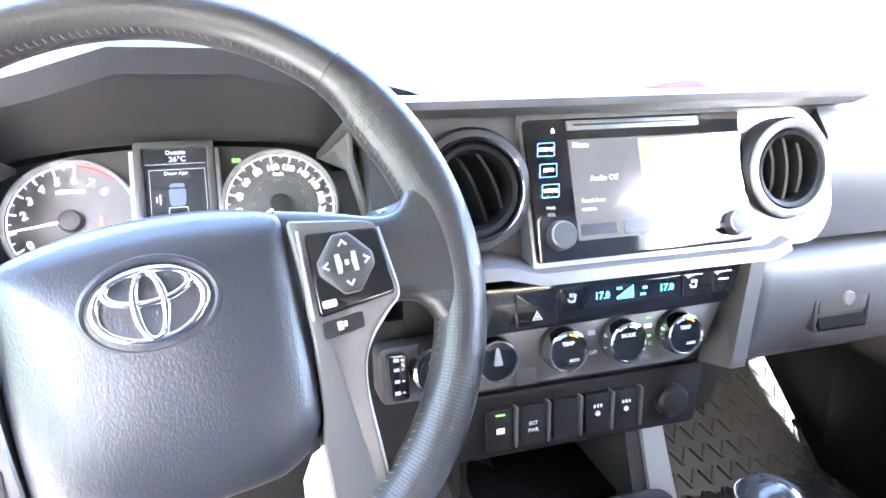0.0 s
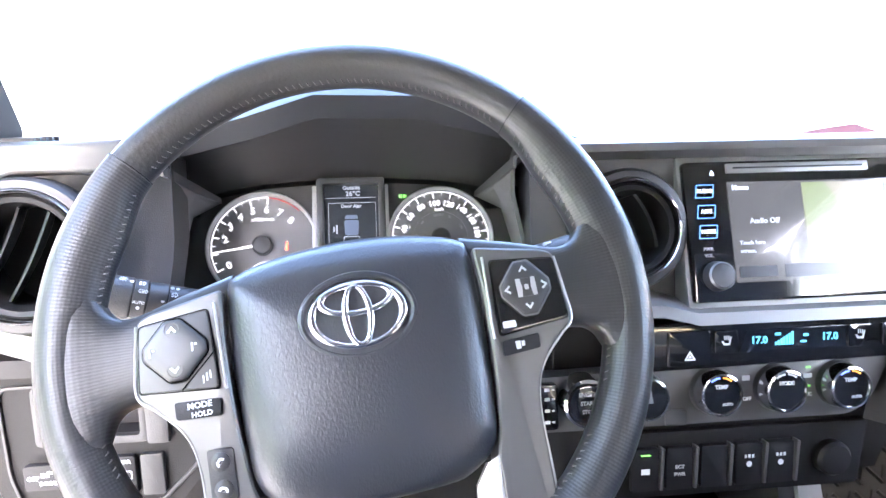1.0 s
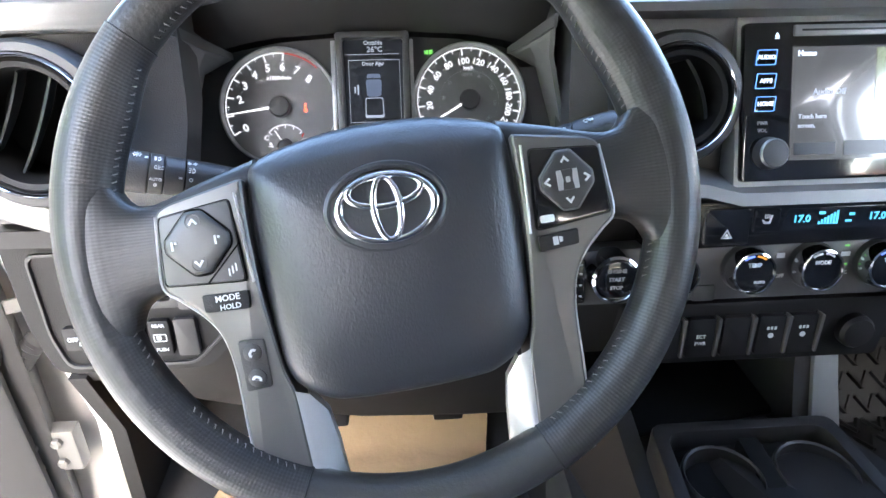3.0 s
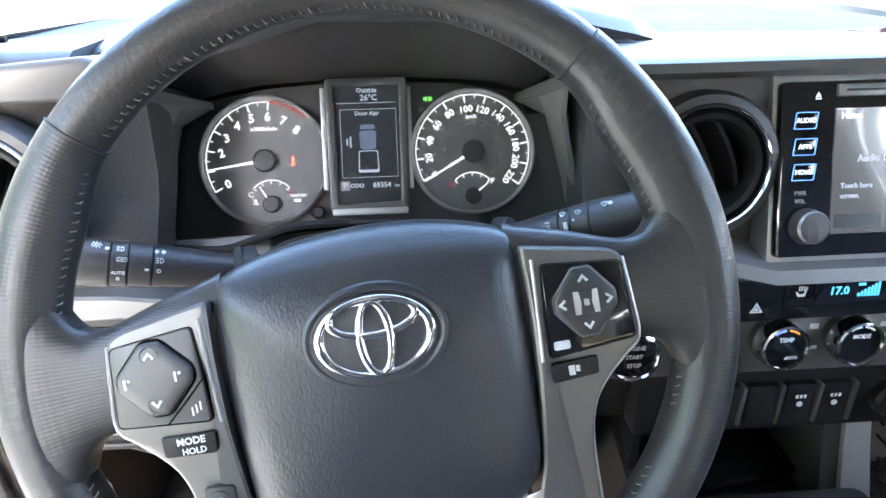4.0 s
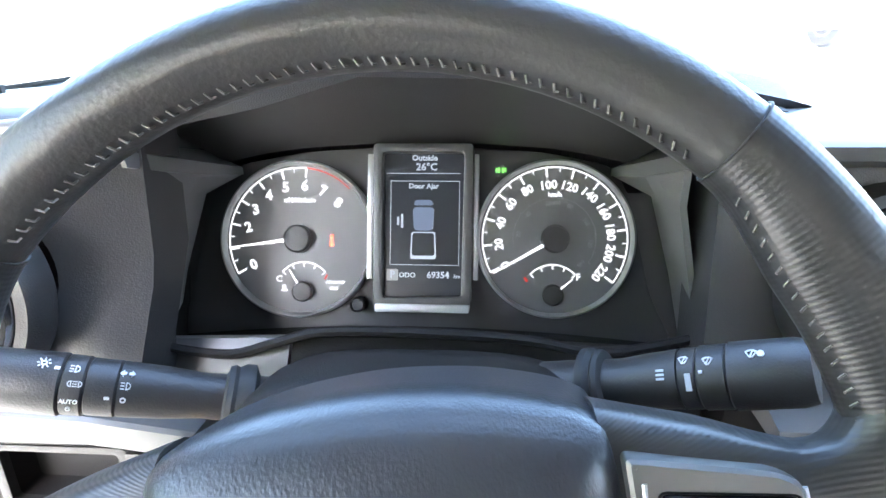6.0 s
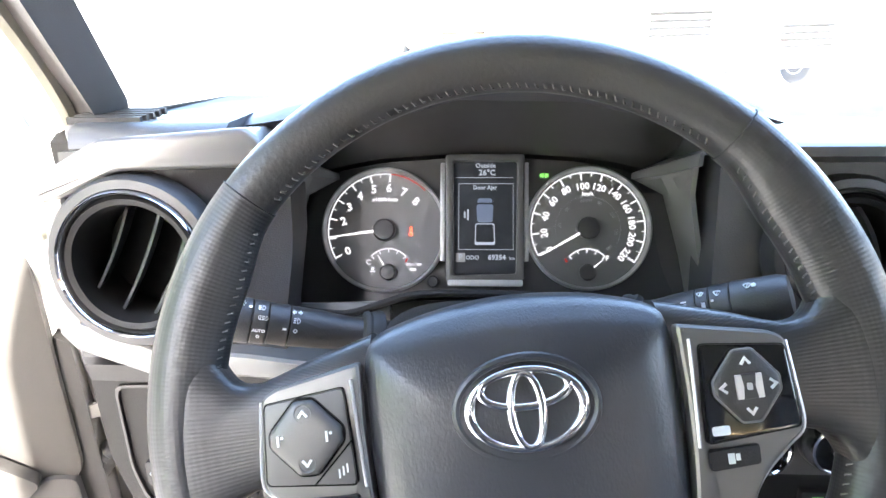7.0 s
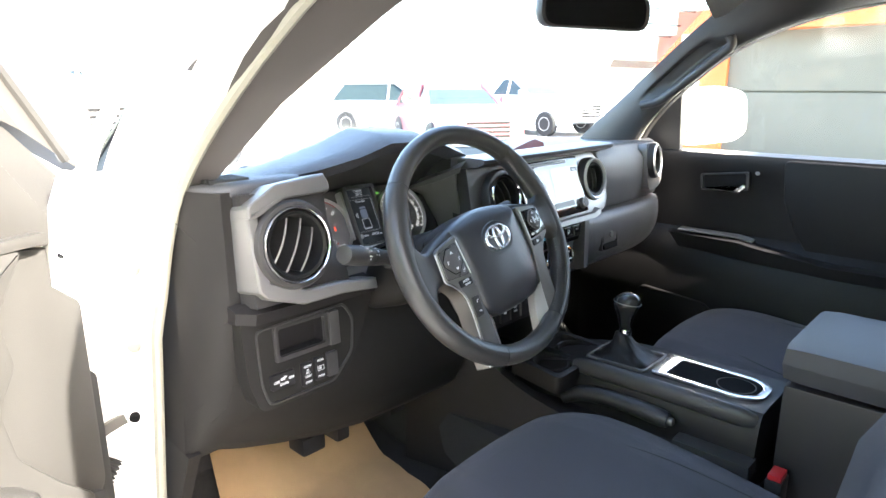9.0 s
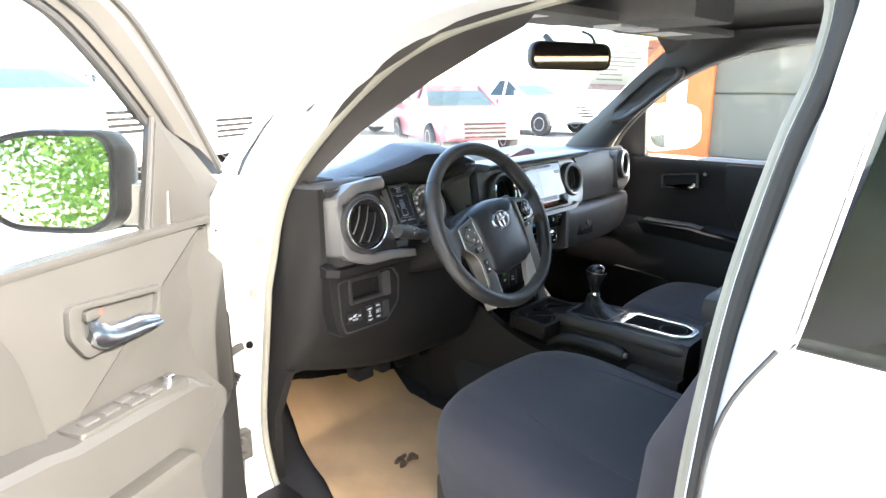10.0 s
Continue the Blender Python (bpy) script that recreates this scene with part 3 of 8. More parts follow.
loft(bm, [[(x, yo + 0.205, 1.222), (x, yo + 0.18, 1.19), (x, yo + 0.178, 1.12), (x, yo + 0.19, 1.075), (x, yo + 0.215, 1.068), (x, yo + 0.215, 1.03), (x, 0.70, 1.03), (x, 0.70, 1.2)] for x, yo in ((0.64, 0.0), (0.85, 0.0), (1.0, 0.015), (1.07, 0.06))])
part("passenger_dash", bm, PLASTIC_SOFT, dash, "smooth charcoal passenger dash panel", world=True, sharp=40)
bm = BM()
loft(bm, [[(x, yo + 0.20, 1.066), (x, yo + 0.180, 1.061), (x, yo + 0.172, 1.045), (x, yo + 0.170, 1.02), (x, yo + 0.173, 0.99), (x, yo + 0.182, 0.962), (x, yo + 0.198, 0.937), (x, yo + 0.222, 0.917), (x, yo + 0.26, 0.903), (x, yo + 0.32, 0.897), (x, 0.5, 0.9), (x, 0.5, 1.06)] for x, yo in ((0.562, 0.012), (0.570, 0.003), (0.585, 0.0), (0.85, 0.0), (0.94, 0.004), (1.0, 0.018), (1.04, 0.038), (1.06, 0.062))])
glove = part("glove_box", bm, PLASTIC_SOFT, dash, "closed charcoal glove box", world=True, sharp=50)
bm = BM()
LT = facing(0.690, 0.1745, 0.998, 4)
frame_plate(bm, rounded([(-0.040, -0.030), (0.040, -0.030), (0.040, 0.030), (-0.040, 0.030)], 0.006, 3), rounded([(-0.036, -0.026), (0.036, -0.026), (0.036, 0.026), (-0.036, 0.026)], 0.005, 3), -0.010, 0.004, LT, bev=0.001)
latch = part("latch", bm, PLASTIC, glove, world=True)
bm = BM()
prism(bm, rounded([(-0.034, -0.010), (0.034, -0.010), (0.034, 0.024), (-0.034, 0.024)], 0.004, 3), -0.008, 0.004, LT, bev=0.002)
part("latch_face", bm, PLASTIC_GREY, latch, world=True)
bm = BM()
loft(bm, [[LT @ Vector(p) for p in ((x, -0.026, 0.0), (x, -0.028, 0.006), (x, -0.024, 0.008), (x, -0.012, 0.004))] for x in (-0.034, 0.032)])
part("latch_lip", bm, VOID, latch, world=True)
bm = BM()
lathe(bm, [(0.0085, 0.0), (0.0085, 0.007), (0.007, 0.0085), (0.002, 0.0085)], 20, LT @ Matrix.Translation((0.004, 0.008, 0)))
part("lock", bm, TRIM_DARK, latch, "grey metal lock", world=True)


# ---------------------------------------------------------------- steering wheel
WHEEL = pose(0.002, 0.0165, 1.137, 64, 0, 0) @ pose(0, 0, 0, 0, 0, 7.5)
wheel = thing("steering_wheel", WHEEL, "black leather steering wheel with silver spoke trim", "steering wheel")
R_MID, R_TUBE = 0.1815, 0.0165


def grip_leather():
    """Leather pressed into fine ribs that run across the rim, broken into rows of small bumps."""
    m = material("ribbed_leather", (0.029, 0.028, 0.028), 0.36, vary=0.10, scale=30)
    n, l = m.node_tree.nodes, m.node_tree.links
    sep = n.new("ShaderNodeSeparateXYZ")
    l.new(n["Texture Coordinate"].outputs["Object"], sep.inputs[0])

    def calc(op, a, b=None):
        k = n.new("ShaderNodeMath")
        k.operation = op
        for i, v in enumerate((a, b)):
            if isinstance(v, (int, float)):
                k.inputs[i].default_value = v
            elif v is not None:
                l.new(v, k.inputs[i])
        return k.outputs[0]

    along = calc("MULTIPLY", calc("ARCTAN2", sep.outputs[1], sep.outputs[0]), R_MID * 2 * math.pi / 0.0023)
    out = calc("SUBTRACT", calc("SQRT", calc("ADD", calc("POWER", sep.outputs[0], 2.0), calc("POWER", sep.outputs[1], 2.0))), R_MID)
    round_it = calc("MULTIPLY", calc("ARCTAN2", sep.outputs[2], out), 0.019 * 2 * math.pi / 0.0026)
    rib = calc("SINE", along)
    bead = calc("SINE", round_it)
    height = calc("ADD", rib, calc("MULTIPLY", bead, 0.45))
    bp = n.new("ShaderNodeBump")
    bp.inputs["Strength"].default_value = 0.11
    bp.inputs["Distance"].default_value = 0.0004
    l.new(height, bp.inputs["Height"])
    l.new(bp.outputs[0], n["Principled BSDF"].inputs["Normal"])
    return m


GRIP = grip_leather()
SPOKE = material("satin_nickel", (0.15, 0.146, 0.139), 0.40, metal=0.65, vary=0.05)
# left pad's black lightened: its sky reflection is put into the colour
PAD_SHEEN = material("pad_sheen", (0.090, 0.088, 0.086), 0.42, metal=0.35, vary=0.05)
WHEEL_X = 0.001


def swell(a):
    """How much fuller the grip is on its inner side, by the angle round the rim."""
    d = abs((math.degrees(a) - 90 + 180) % 360 - 180)
    rise = min(1.0, max(0.0, (d - 46.5) / 16))
    fall = min(1.0, max(0.0, (d - 78) / 22))
    return 0.0080 * rise * rise * (3 - 2 * rise) * (1 - 0.85 * fall)


def rim_loops(a0, a1, n, grow=0.0):
    loops = []
    for i in range(n + 1):
        a = a0 + (a1 - a0) * i / n
        c = Vector((math.cos(a), math.sin(a), 0))
        lp = []
        for j in range(20):
            u = 2 * math.pi * j / 20
            w = (R_TUBE + grow) * 0.93 + (swell(a) if math.cos(u) < 0 else 0.0)
            lp.append(c * (R_MID + w * math.cos(u)) + Vector((0, 0, (R_TUBE + grow) * 1.02 * math.sin(u))))
        loops.append(lp)
    return loops


A_R, A_L = radians(43.5), radians(136.5)
bm = BM()
loft(bm, rim_loops(A_R, A_L, 48))
part("rim", bm, LEATHER, wheel, "smooth leather upper rim")
bm = BM()
loft(bm, rim_loops(A_L, radians(245), 48, 0.0008))
part("grip", bm, GRIP, wheel, "ribbed leather grip")
bm = BM()
loft(bm, rim_loops(radians(-65), A_R, 48, 0.0008))
part("grip", bm, GRIP, wheel, "ribbed leather grip")
bm = BM()
loft(bm, rim_loops(radians(245), radians(295), 24))
part("rim", bm, LEATHER, wheel, "smooth leather lower rim")


def mir(pts):
    """The same outline on the other side of the wheel's middle line."""
    return [(2 * WHEEL_X - x, y) for x, y in pts][::-1]


# airbag cover: a soft block whose upper edge rolls far back towards the column
half = [(0.001, 0.0555), (-0.016, 0.0548), (-0.038, 0.0522), (-0.060, 0.0470), (-0.0735, 0.0415), (-0.0790, 0.0340), (-0.0800, 0.005), (-0.0793, -0.034), (-0.0770, -0.066), (-0.0745, -0.086), (-0.0670, -0.099), (-0.0520, -0.1085), (-0.038, -0.1115), (0.001, -0.1130)]
hub = half + [(2 * WHEEL_X - x, y) for x, y in half[-2:0:-1]]
hub = [tuple(p)[:2] for p in smooth_line([(x, y, 0) for x, y in hub], 3, closed=True)]
bm = BM()
lv = []
for k, z in ((1.0, -0.052), (1.0, -0.004), (0.996, 0.003), (0.984, 0.0075), (0.966, 0.0105), (0.93, 0.0138), (0.86, 0.0170), (0.74, 0.0198), (0.55, 0.0220), (0.30, 0.0232), (0.10, 0.0235)):
    lp = []
    for x, y in hub:
        px, py = (x - WHEEL_X) * k + WHEEL_X, (y + 0.03) * k - 0.03
        roll = max(0.0, (py - 0.018) / 0.037)
        lp.append((px, py, z - (0.013 * roll * roll if z > -0.02 else 0.0)))
    lv.append(lp)
loft(bm, lv)
part("hub_cover", bm, VINYL, wheel, "grained black vinyl airbag cover", sharp=60)


def spoke_slope(bm):
    for v in bm.verts:
        v.co.z += min(0.0, (v.co.y + 0.034) * 0.13)
    return bm


PLATE = [(-0.1310, 0.0185), (-0.1240, 0.0225), (-0.0790, 0.0310), (-0.0800, 0.0), (-0.0785, -0.05), (-0.0745, -0.088), (-0.0705, -0.100), (-0.0700, -0.135), (-0.0690, -0.172), (-0.1030, -0.172), (-0.1032, -0.118), (-0.1026, -0.080), (-0.1055, -0.060), (-0.1125, -0.0465), (-0.1250, -0.0335), (-0.1335, -0.0275)]
PAD = [(-0.1290, 0.0150), (-0.0880, 0.0195), (-0.0860, -0.0285), (-0.1312, -0.0245)]
for side, flip in ((-1, list), (1, mir)):
    sx = lambda x: x if side < 0 else 2 * WHEEL_X - x
    # the leather of the spoke widens and swells into the rim
    bm = BM()
    loops = []
    for r, lo, hi, zt, straight in ((0.074, -0.028, 0.0435, 0.0085, 1), (0.092, -0.029, 0.0385, 0.0105, 1), (0.110, -0.030, 0.0335, 0.0115, 1), (0.128, -0.0295, 0.0272, 0.0125, 1), (0.140, -0.0300, 0.0245, 0.0130, 0.8), (0.149, -0.0325, 0.0270, 0.0135, 0.5), (0.157, -0.0385, 0.0350, 0.0142, 0.2), (0.164, -0.0480, 0.0450, 0.0150, 0), (0.171, -0.0570, 0.0550, 0.0158, 0), (0.181, -0.0640, 0.0620, 0.0160, 0)):
        lp = []
        for q in range(36):
            u = 2 * math.pi * q / 36
            y = (lo + hi) / 2 + (hi - lo) / 2 * math.copysign(abs(math.cos(u)) ** 0.55, math.cos(u))
            zb = -0.030 if r < 0.12 else -0.030 + 0.016 * min(1.0, (r - 0.12) / 0.03)
            z = (zt + zb) / 2 + (zt - zb) / 2 * math.copysign(abs(math.sin(u)) ** 0.55, math.sin(u))
            x = r * straight + (1 - straight) * math.sqrt(r * r - y * y)
            lp.append((sx(-x), y, z))
        loops.append(lp)
    cols = [smooth_line([lp[q] for lp in loops], 3) for q in range(36)]
    loft(bm, [[c[k] for c in cols] for k in range(len(cols[0]))])
    part("spoke_cover", bm, GRIP, wheel, "leather covered spoke", sharp=60)
    # satin plate: a frame round the pad that runs on as the lower spoke
    bm = BM()
    prism(bm, flip(rounded(PLATE, [0.006, 0.004, 0.003, 0.01, 0.02, 0.02, 0.01, 0.01, 0.002, 0.002, 0.02, 0.02, 0.012, 0.012, 0.01, 0.006], 4)), -0.016, 0.0172, bev=0.0034, seg=3)
    spoke_slope(bm)
    spoke = part("spoke_trim", bm, SPOKE, wheel, "satin grey spoke trim")
    for pts, rad in (([(-0.1316, 0.0165, 0.0142), (-0.1336, -0.006, 0.0142), (-0.1342, -0.0255, 0.0140), (-0.1255, -0.0342, 0.0138), (-0.1130, -0.0470, 0.0122), (-0.1060, -0.0600, 0.0104), (-0.1030, -0.080, 0.0078), (-0.1036, -0.118, 0.0030), (-0.1034, -0.171, -0.0040)], 0.0010),
                     ([(-0.0838, 0.0230, 0.0176), (-0.0830, 0.0, 0.0176), (-0.0815, -0.0300, 0.0176)], 0.0009)):
        bm = BM()
        tube(bm, smooth_line([(sx(x), y, z) for x, y, z in pts], 5), rad, 6)
        part("bright_edge", bm, TRIM_LIGHT, spoke)
    # the lower spoke's inner side falls back in a bright facet
    bm = BM()
    rows = []
    for y0, xo, xi, dz in ((-0.0995, -0.0715, -0.0640, 0.004), (-0.113, -0.0708, -0.0560, 0.010), (-0.135, -0.0702, -0.0535, 0.014), (-0.172, -0.0692, -0.0520, 0.018)):
        zt = 0.0166 + min(0.0, (y0 + 0.034) * 0.13)
        rows.append([(sx(xo), y0, zt), (sx(xo + (xi - xo) * 0.2), y0 - 0.001, zt - 0.0006), (sx(xi), y0 - 0.004, zt - dz), (sx(xi - 0.001), y0 - 0.005, zt - dz - 0.016)])
    sheet(bm, rows)
    part("spoke_facet", bm, TRIM_LIGHT, spoke, "bright inner facet", sharp=40)
    # switch pad, sunk a little below the frame
    pad = rounded(PAD, 0.003, 3)
    bm = BM()
    prism(bm, flip(pad), 0.010, 0.0186, bev=0.0010)
    padob = part("switch_pad", bm, PAD_SHEEN if side < 0 else PIANO, wheel, "black switch pad, lightened in colour for sky reflection" if side < 0 else "gloss black switch pad")
    gapf = [((x + 0.1085) * 1.035 - 0.1085, (y + 0.0045) * 1.035 - 0.0045) for x, y in pad]
    bm = BM()
    frame_plate(bm, flip(gapf), flip([((x + 0.1085) * 1.008 - 0.1085, (y + 0.0045) * 1.008 - 0.0045) for x, y in pad]), 0.012, 0.0176)
    part("pad_gap", bm, VOID, padob)
    cx, cy = (-0.1085, -0.0025) if side < 0 else (0.1090, -0.0020)
    w, h = (0.0182, 0.0182) if side < 0 else (0.0160, 0.0175)
    dia = [(cx + x, cy + y) for x, y in ((-0.0045, h), (0.0045, h), (w, 0.0035), (w, -0.0035), (0.0045, -h), (-0.0045, -h), (-w, -0.0035), (-w, 0.0035))]
    bm = BM()
    lv = [[(cx + (x - cx) * k, cy + (y - cy) * k, z) for x, y in rounded(dia, 0.0012, 2)] for k, z in ((1.0, 0.017), (1.0, 0.0210), (0.95, 0.0222), (0.88, 0.0228), (0.6, 0.0232), (0.2, 0.0234))]
    loft(bm, lv)
    gap = BM()
    prism(gap, rounded([(cx + (x - cx) * 1.08, cy + (y - cy) * 1.08) for x, y in dia], 0.003, 3), 0.016, 0.0189)
    part("rocker_gap", gap, VOID, padob)
    rocker = part("rocker", bm, PAD_SHEEN if side < 0 else PLASTIC, padob, "black four-way button, lightened in colour for sky reflection" if side < 0 else "black four-way button", sharp=50)
    if side > 0:
        bm = BM()
        rim_line = rounded(dia, 0.0012, 2)
        tube(bm, [(x, y, 0.0213) for x, y in rim_line], 0.0006, 6, closed=True)
        part("rocker_edge", bm, TRIM_DARK, rocker)
    bm = BM()
    for ax, ay, rz in ((0, 0.0122, 0), (0, -0.0122, 180)) + (((0.0122, 0, -90), (-0.0122, 0, 90)) if side > 0 else ()):
        m = Matrix.Translation((cx + ax, cy + ay, 0)) @ pose(0, 0, 0, 0, 0, rz)
        prism(bm, [(-0.0028, -0.0014), (-0.0017, -0.0021), (0, 0.0002), (0.0017, -0.0021), (0.0028, -0.0014), (0, 0.0020)], 0.0228, 0.0238, m)
    part("arrow_markings", bm, WHITE_INK, rocker)
    if side < 0:
        for y in (0.0122, -0.0122):
            bm = BM()
            lathe(bm, [(0.0046, 0.0215), (0.0044, 0.0233), (0.0036, 0.0228), (0.0012, 0.0222)], 20, Matrix.Translation((cx, cy + y, 0)))
            part("dimple", bm, PAD_SHEEN, rocker)
        bm = BM()
        for x in (-0.0125, 0.0120):
            box(bm, cx + x - 0.0016, cx + x - 0.0004, cy - 0.0026, cy + 0.0026, 0.0228, 0.0236)
            box(bm, cx + x + 0.0004, cx + x + 0.0018, cy + 0.0008, cy + 0.0022, 0.0228, 0.0236)
        part("marking", bm, WHITE_INK, rocker)
        bm = BM()
        tube(bm, [(-0.0866, -0.0070, 0.0187), (-0.1068, -0.0265, 0.0187)], 0.0005, 6)
        part("voice_seam", bm, VOID, padob)
        bm = BM()
        for k in range(3):
            box(bm, -0.0945 + k * 0.0021, -0.0936 + k * 0.0021, -0.0245 + k * 0.0012, -0.0200 + k * 0.0012, 0.0184, 0.0189)
        part("marking", bm, WHITE_INK, padob)
    else:
        bm = BM()
        prism(bm, rect(0.0115, 0.012, 0.002, cx, cy), 0.0215, 0.0246, bev=0.0008)
        part("button", bm, PLASTIC, rocker)
        bm = BM()
        for k in (-1, 1):
            prism(bm, [(cx + k * 0.0062, cy - 0.0058), (cx + k * 0.0036, cy - 0.0058), (cx + k * 0.0028, cy), (cx + k * 0.0036, cy + 0.0058), (cx + k * 0.0062, cy + 0.0058)][::k], 0.0235, 0.0251)
        prism(bm, rect(0.0026, 0.0034, 0.0008, cx, cy), 0.0240, 0.0252)
        part("marking", bm, TRIM_LIGHT, rocker)
        bm = BM()
        prism(bm, rect(0.0085, 0.0044, 0.0012, 0.0945, -0.0228), 0.0183, 0.0190)
        part("marking", bm, WHITE_INK, padob)
    # lower button
    bm = BM()
    bx = -0.0990 if side < 0 else 0.0995
    prism(bm, rounded([(bx - 0.0135, -0.0330), (bx + 0.0135, -0.0345), (bx + 0.0125, -0.0450), (bx - 0.0130, -0.0435)] if side < 0 else [(bx - 0.0120, -0.0325), (bx + 0.0125, -0.0310), (bx + 0.0120, -0.0405), (bx - 0.0120, -0.0420)], 0.0015, 2), 0.012, 0.0182, bev=0.0006)
    low = part("mode_button" if side < 0 else "page_button", bm, DOORBLACK, wheel, "black button")
    if side < 0:
        letters("writing", "MODE", 0.0050, Matrix.Translation((bx + 0.001, -0.0368, 0.0184)), WHITE_INK, low)
        letters("writing", "HOLD", 0.0044, Matrix.Translation((bx + 0.002, -0.0420, 0.0184)), WHITE_INK, low)
        bm = BM()
        prism(bm, rounded([(-0.0980, -0.0632), (-0.0825, -0.0642), (-0.0832, -0.0938), (-0.0985, -0.0945)], 0.002, 3), 0.000, 0.0188, bev=0.0008)
        spoke_slope(bm)
        ph = part("phone_switch", bm, PLASTIC, wheel, "black phone rocker switch")
        for y, tilt in ((-0.0712, 50), (-0.0870, -20)):
            bm = BM()
            lathe(bm, [(0.0056, 0.017), (0.0054, 0.0196), (0.0040, 0.0203), (0.0012, 0.0204)], 18, Matrix.Translation((-0.0906, y, 0)))
            spoke_slope(bm)
            b = part("button", bm, PLASTIC, ph)
            bm = BM()
            m = Matrix.Translation((-0.0906, y, 0)) @ pose(0, 0, 0, 0, 0, tilt)
            frame_plate(bm, [(-0.0030, -0.0012), (0.0030, -0.0012), (0.0026, 0.0006), (0.0014, 0.0016), (-0.0014, 0.0016), (-0.0026, 0.0006)], [(-0.0016, -0.0012), (0.0016, -0.0012), (0.0014, -0.0006), (0.0008, 0.0002), (-0.0008, 0.0002), (-0.0014, -0.0006)], 0.0200, 0.0208, m)
            spoke_slope(bm)
            part("marking", bm, WHITE_INK, b)
    else:
        bm = BM()
        box(bm, bx - 0.0036, bx - 0.0004, -0.0390, -0.0340, 0.0179, 0.0186)
        box(bm, bx + 0.0002, bx + 0.0022, -0.0376, -0.0344, 0.0179, 0.0186)
        part("marking", bm, WHITE_INK, low)

# emblem: three plain chrome ovals in a shallow ring
EC = (0.0020, -0.0005)


def oval(cx, cy, a, b, n=64):
    return [(EC[0] + cx + a * math.cos(2 * math.pi * i / n), EC[1] + cy + b * math.sin(2 * math.pi * i / n)) for i in range(n)]


bm = BM()
tube(bm, [(x, y, 0.0214) for x, y in oval(0, 0, 0.0350, 0.0250)], 0.0024, 8, closed=True)
part("emblem_groove", bm, VINYL, wheel)
for o, i, z in (((0, 0, 0.0312, 0.0213), (0, 0.0002, 0.0252, 0.0176), 0.0254), ((0, -0.0006, 0.0102, 0.0198), (0, -0.0006, 0.0052, 0.0160), 0.0262), ((0, 0.0095, 0.0242, 0.0108), (0, 0.0100, 0.0192, 0.0068), 0.0258)):
    bm = BM()
    po, pi_ = oval(*o), oval(*i)
    crest_o = [(a[0] * 0.7 + b[0] * 0.3, a[1] * 0.7 + b[1] * 0.3) for a, b in zip(po, pi_)]
    crest_i = [(a[0] * 0.3 + b[0] * 0.7, a[1] * 0.3 + b[1] * 0.7) for a, b in zip(po, pi_)]
    loft(bm, [[(x, y, 0.0205) for x, y in po], [(x, y, z - 0.0016) for x, y in po], [(x, y, z) for x, y in crest_o], [(x, y, z - 0.0001) for x, y in crest_i], [(x, y, z - 0.0016) for x, y in pi_], [(x, y, 0.0205) for x, y in pi_]], closed=True)
    part("emblem_oval", bm, CHROME, wheel, "polished chrome oval", sharp=70)
letters("writing", "SRS", 0.0080, Matrix.Translation((0.001, -0.053, 0.0216)), VINYL, wheel, depth=0.0004)
letters("writing", "AIRBAG", 0.0080, Matrix.Translation((0.0, -0.062, 0.0212)), VINYL, wheel, depth=0.0004)
bm = BM()
frame_plate(bm, rect(0.008, 0.007, 0.001, 0.001, -0.0725), rect(0.0064, 0.0054, 0.001, 0.001, -0.0725), 0.019, 0.0208)
part("embossing", bm, VINYL, wheel)

# seams and stitching
for a in (A_R, A_L, radians(245), radians(295)):
    bm = BM()
    c = Vector((math.cos(a), math.sin(a), 0))
    g = swell(a)
    tube(bm, [c * (R_MID + (0.0172 * 0.93 + (g if math.cos(u) < 0 else 0)) * math.cos(u)) + Vector((0, 0, 0.0172 * 1.03 * math.sin(u))) for u in [2 * math.pi * j / 24 for j in range(24)]], 0.0005, 6, closed=True)
    part("seam", bm, RUBBER, wheel)
bm = BM()
for a0, a1, k in ((-25, 40, 38), (140, 205, 38), (46, 134, 54), (-62, -36, 14), (216, 242, 14)):
    for i in range(k):
        a = radians(a0 + (a1 - a0) * (i + 0.5) / k)
        da = radians(0.40)
        rr = R_MID - R_TUBE * 0.90 - swell(a) * 0.93
        zz = 0.0062
        tube(bm, [(rr * math.cos(a - da), rr * math.sin(a - da), zz - 0.0017), ((rr - 0.0008) * math.cos(a), (rr - 0.0008) * math.sin(a), zz), ((rr + 0.0012) * math.cos(a + da), (rr + 0.0012) * math.sin(a + da), zz + 0.0018)], 0.00048, 5)
st = part("stitching", bm, STITCH, wheel, "grey thread stitches round the inner rim")
st["kind"] = "stuff"

# ---------------------------------------------------------------- steering column and stalks
column = thing("steering_column", (0, 0.2, 1.05), "black plastic steering column shroud", "steering column")
bm = BM()
loops = []
for d, hw, hh, up in ((0.058, 0.062, 0.040, 0.0), (0.066, 0.080, 0.046, 0.001), (0.085, 0.086, 0.049, 0.002), (0.13, 0.092, 0.052, 0.000), (0.175, 0.100, 0.050, -0.004), (0.23, 0.105, 0.040, -0.008)):
    c = Vector((0, 0.0165 + 0.9 * d, 1.131 - 0.40 * d + up))
    loops.append([c + Vector((hw * math.copysign(abs(math.cos(u)) ** 0.6, math.cos(u)), 0.44 * hh * math.copysign(abs(math.sin(u)) ** 0.6, math.sin(u)) * 0.6, hh * math.copysign(abs(math.sin(u)) ** 0.6, math.sin(u)))) for u in [2 * math.pi * (j + 0.5) / 36 for j in range(36)]])
loft(bm, loops)
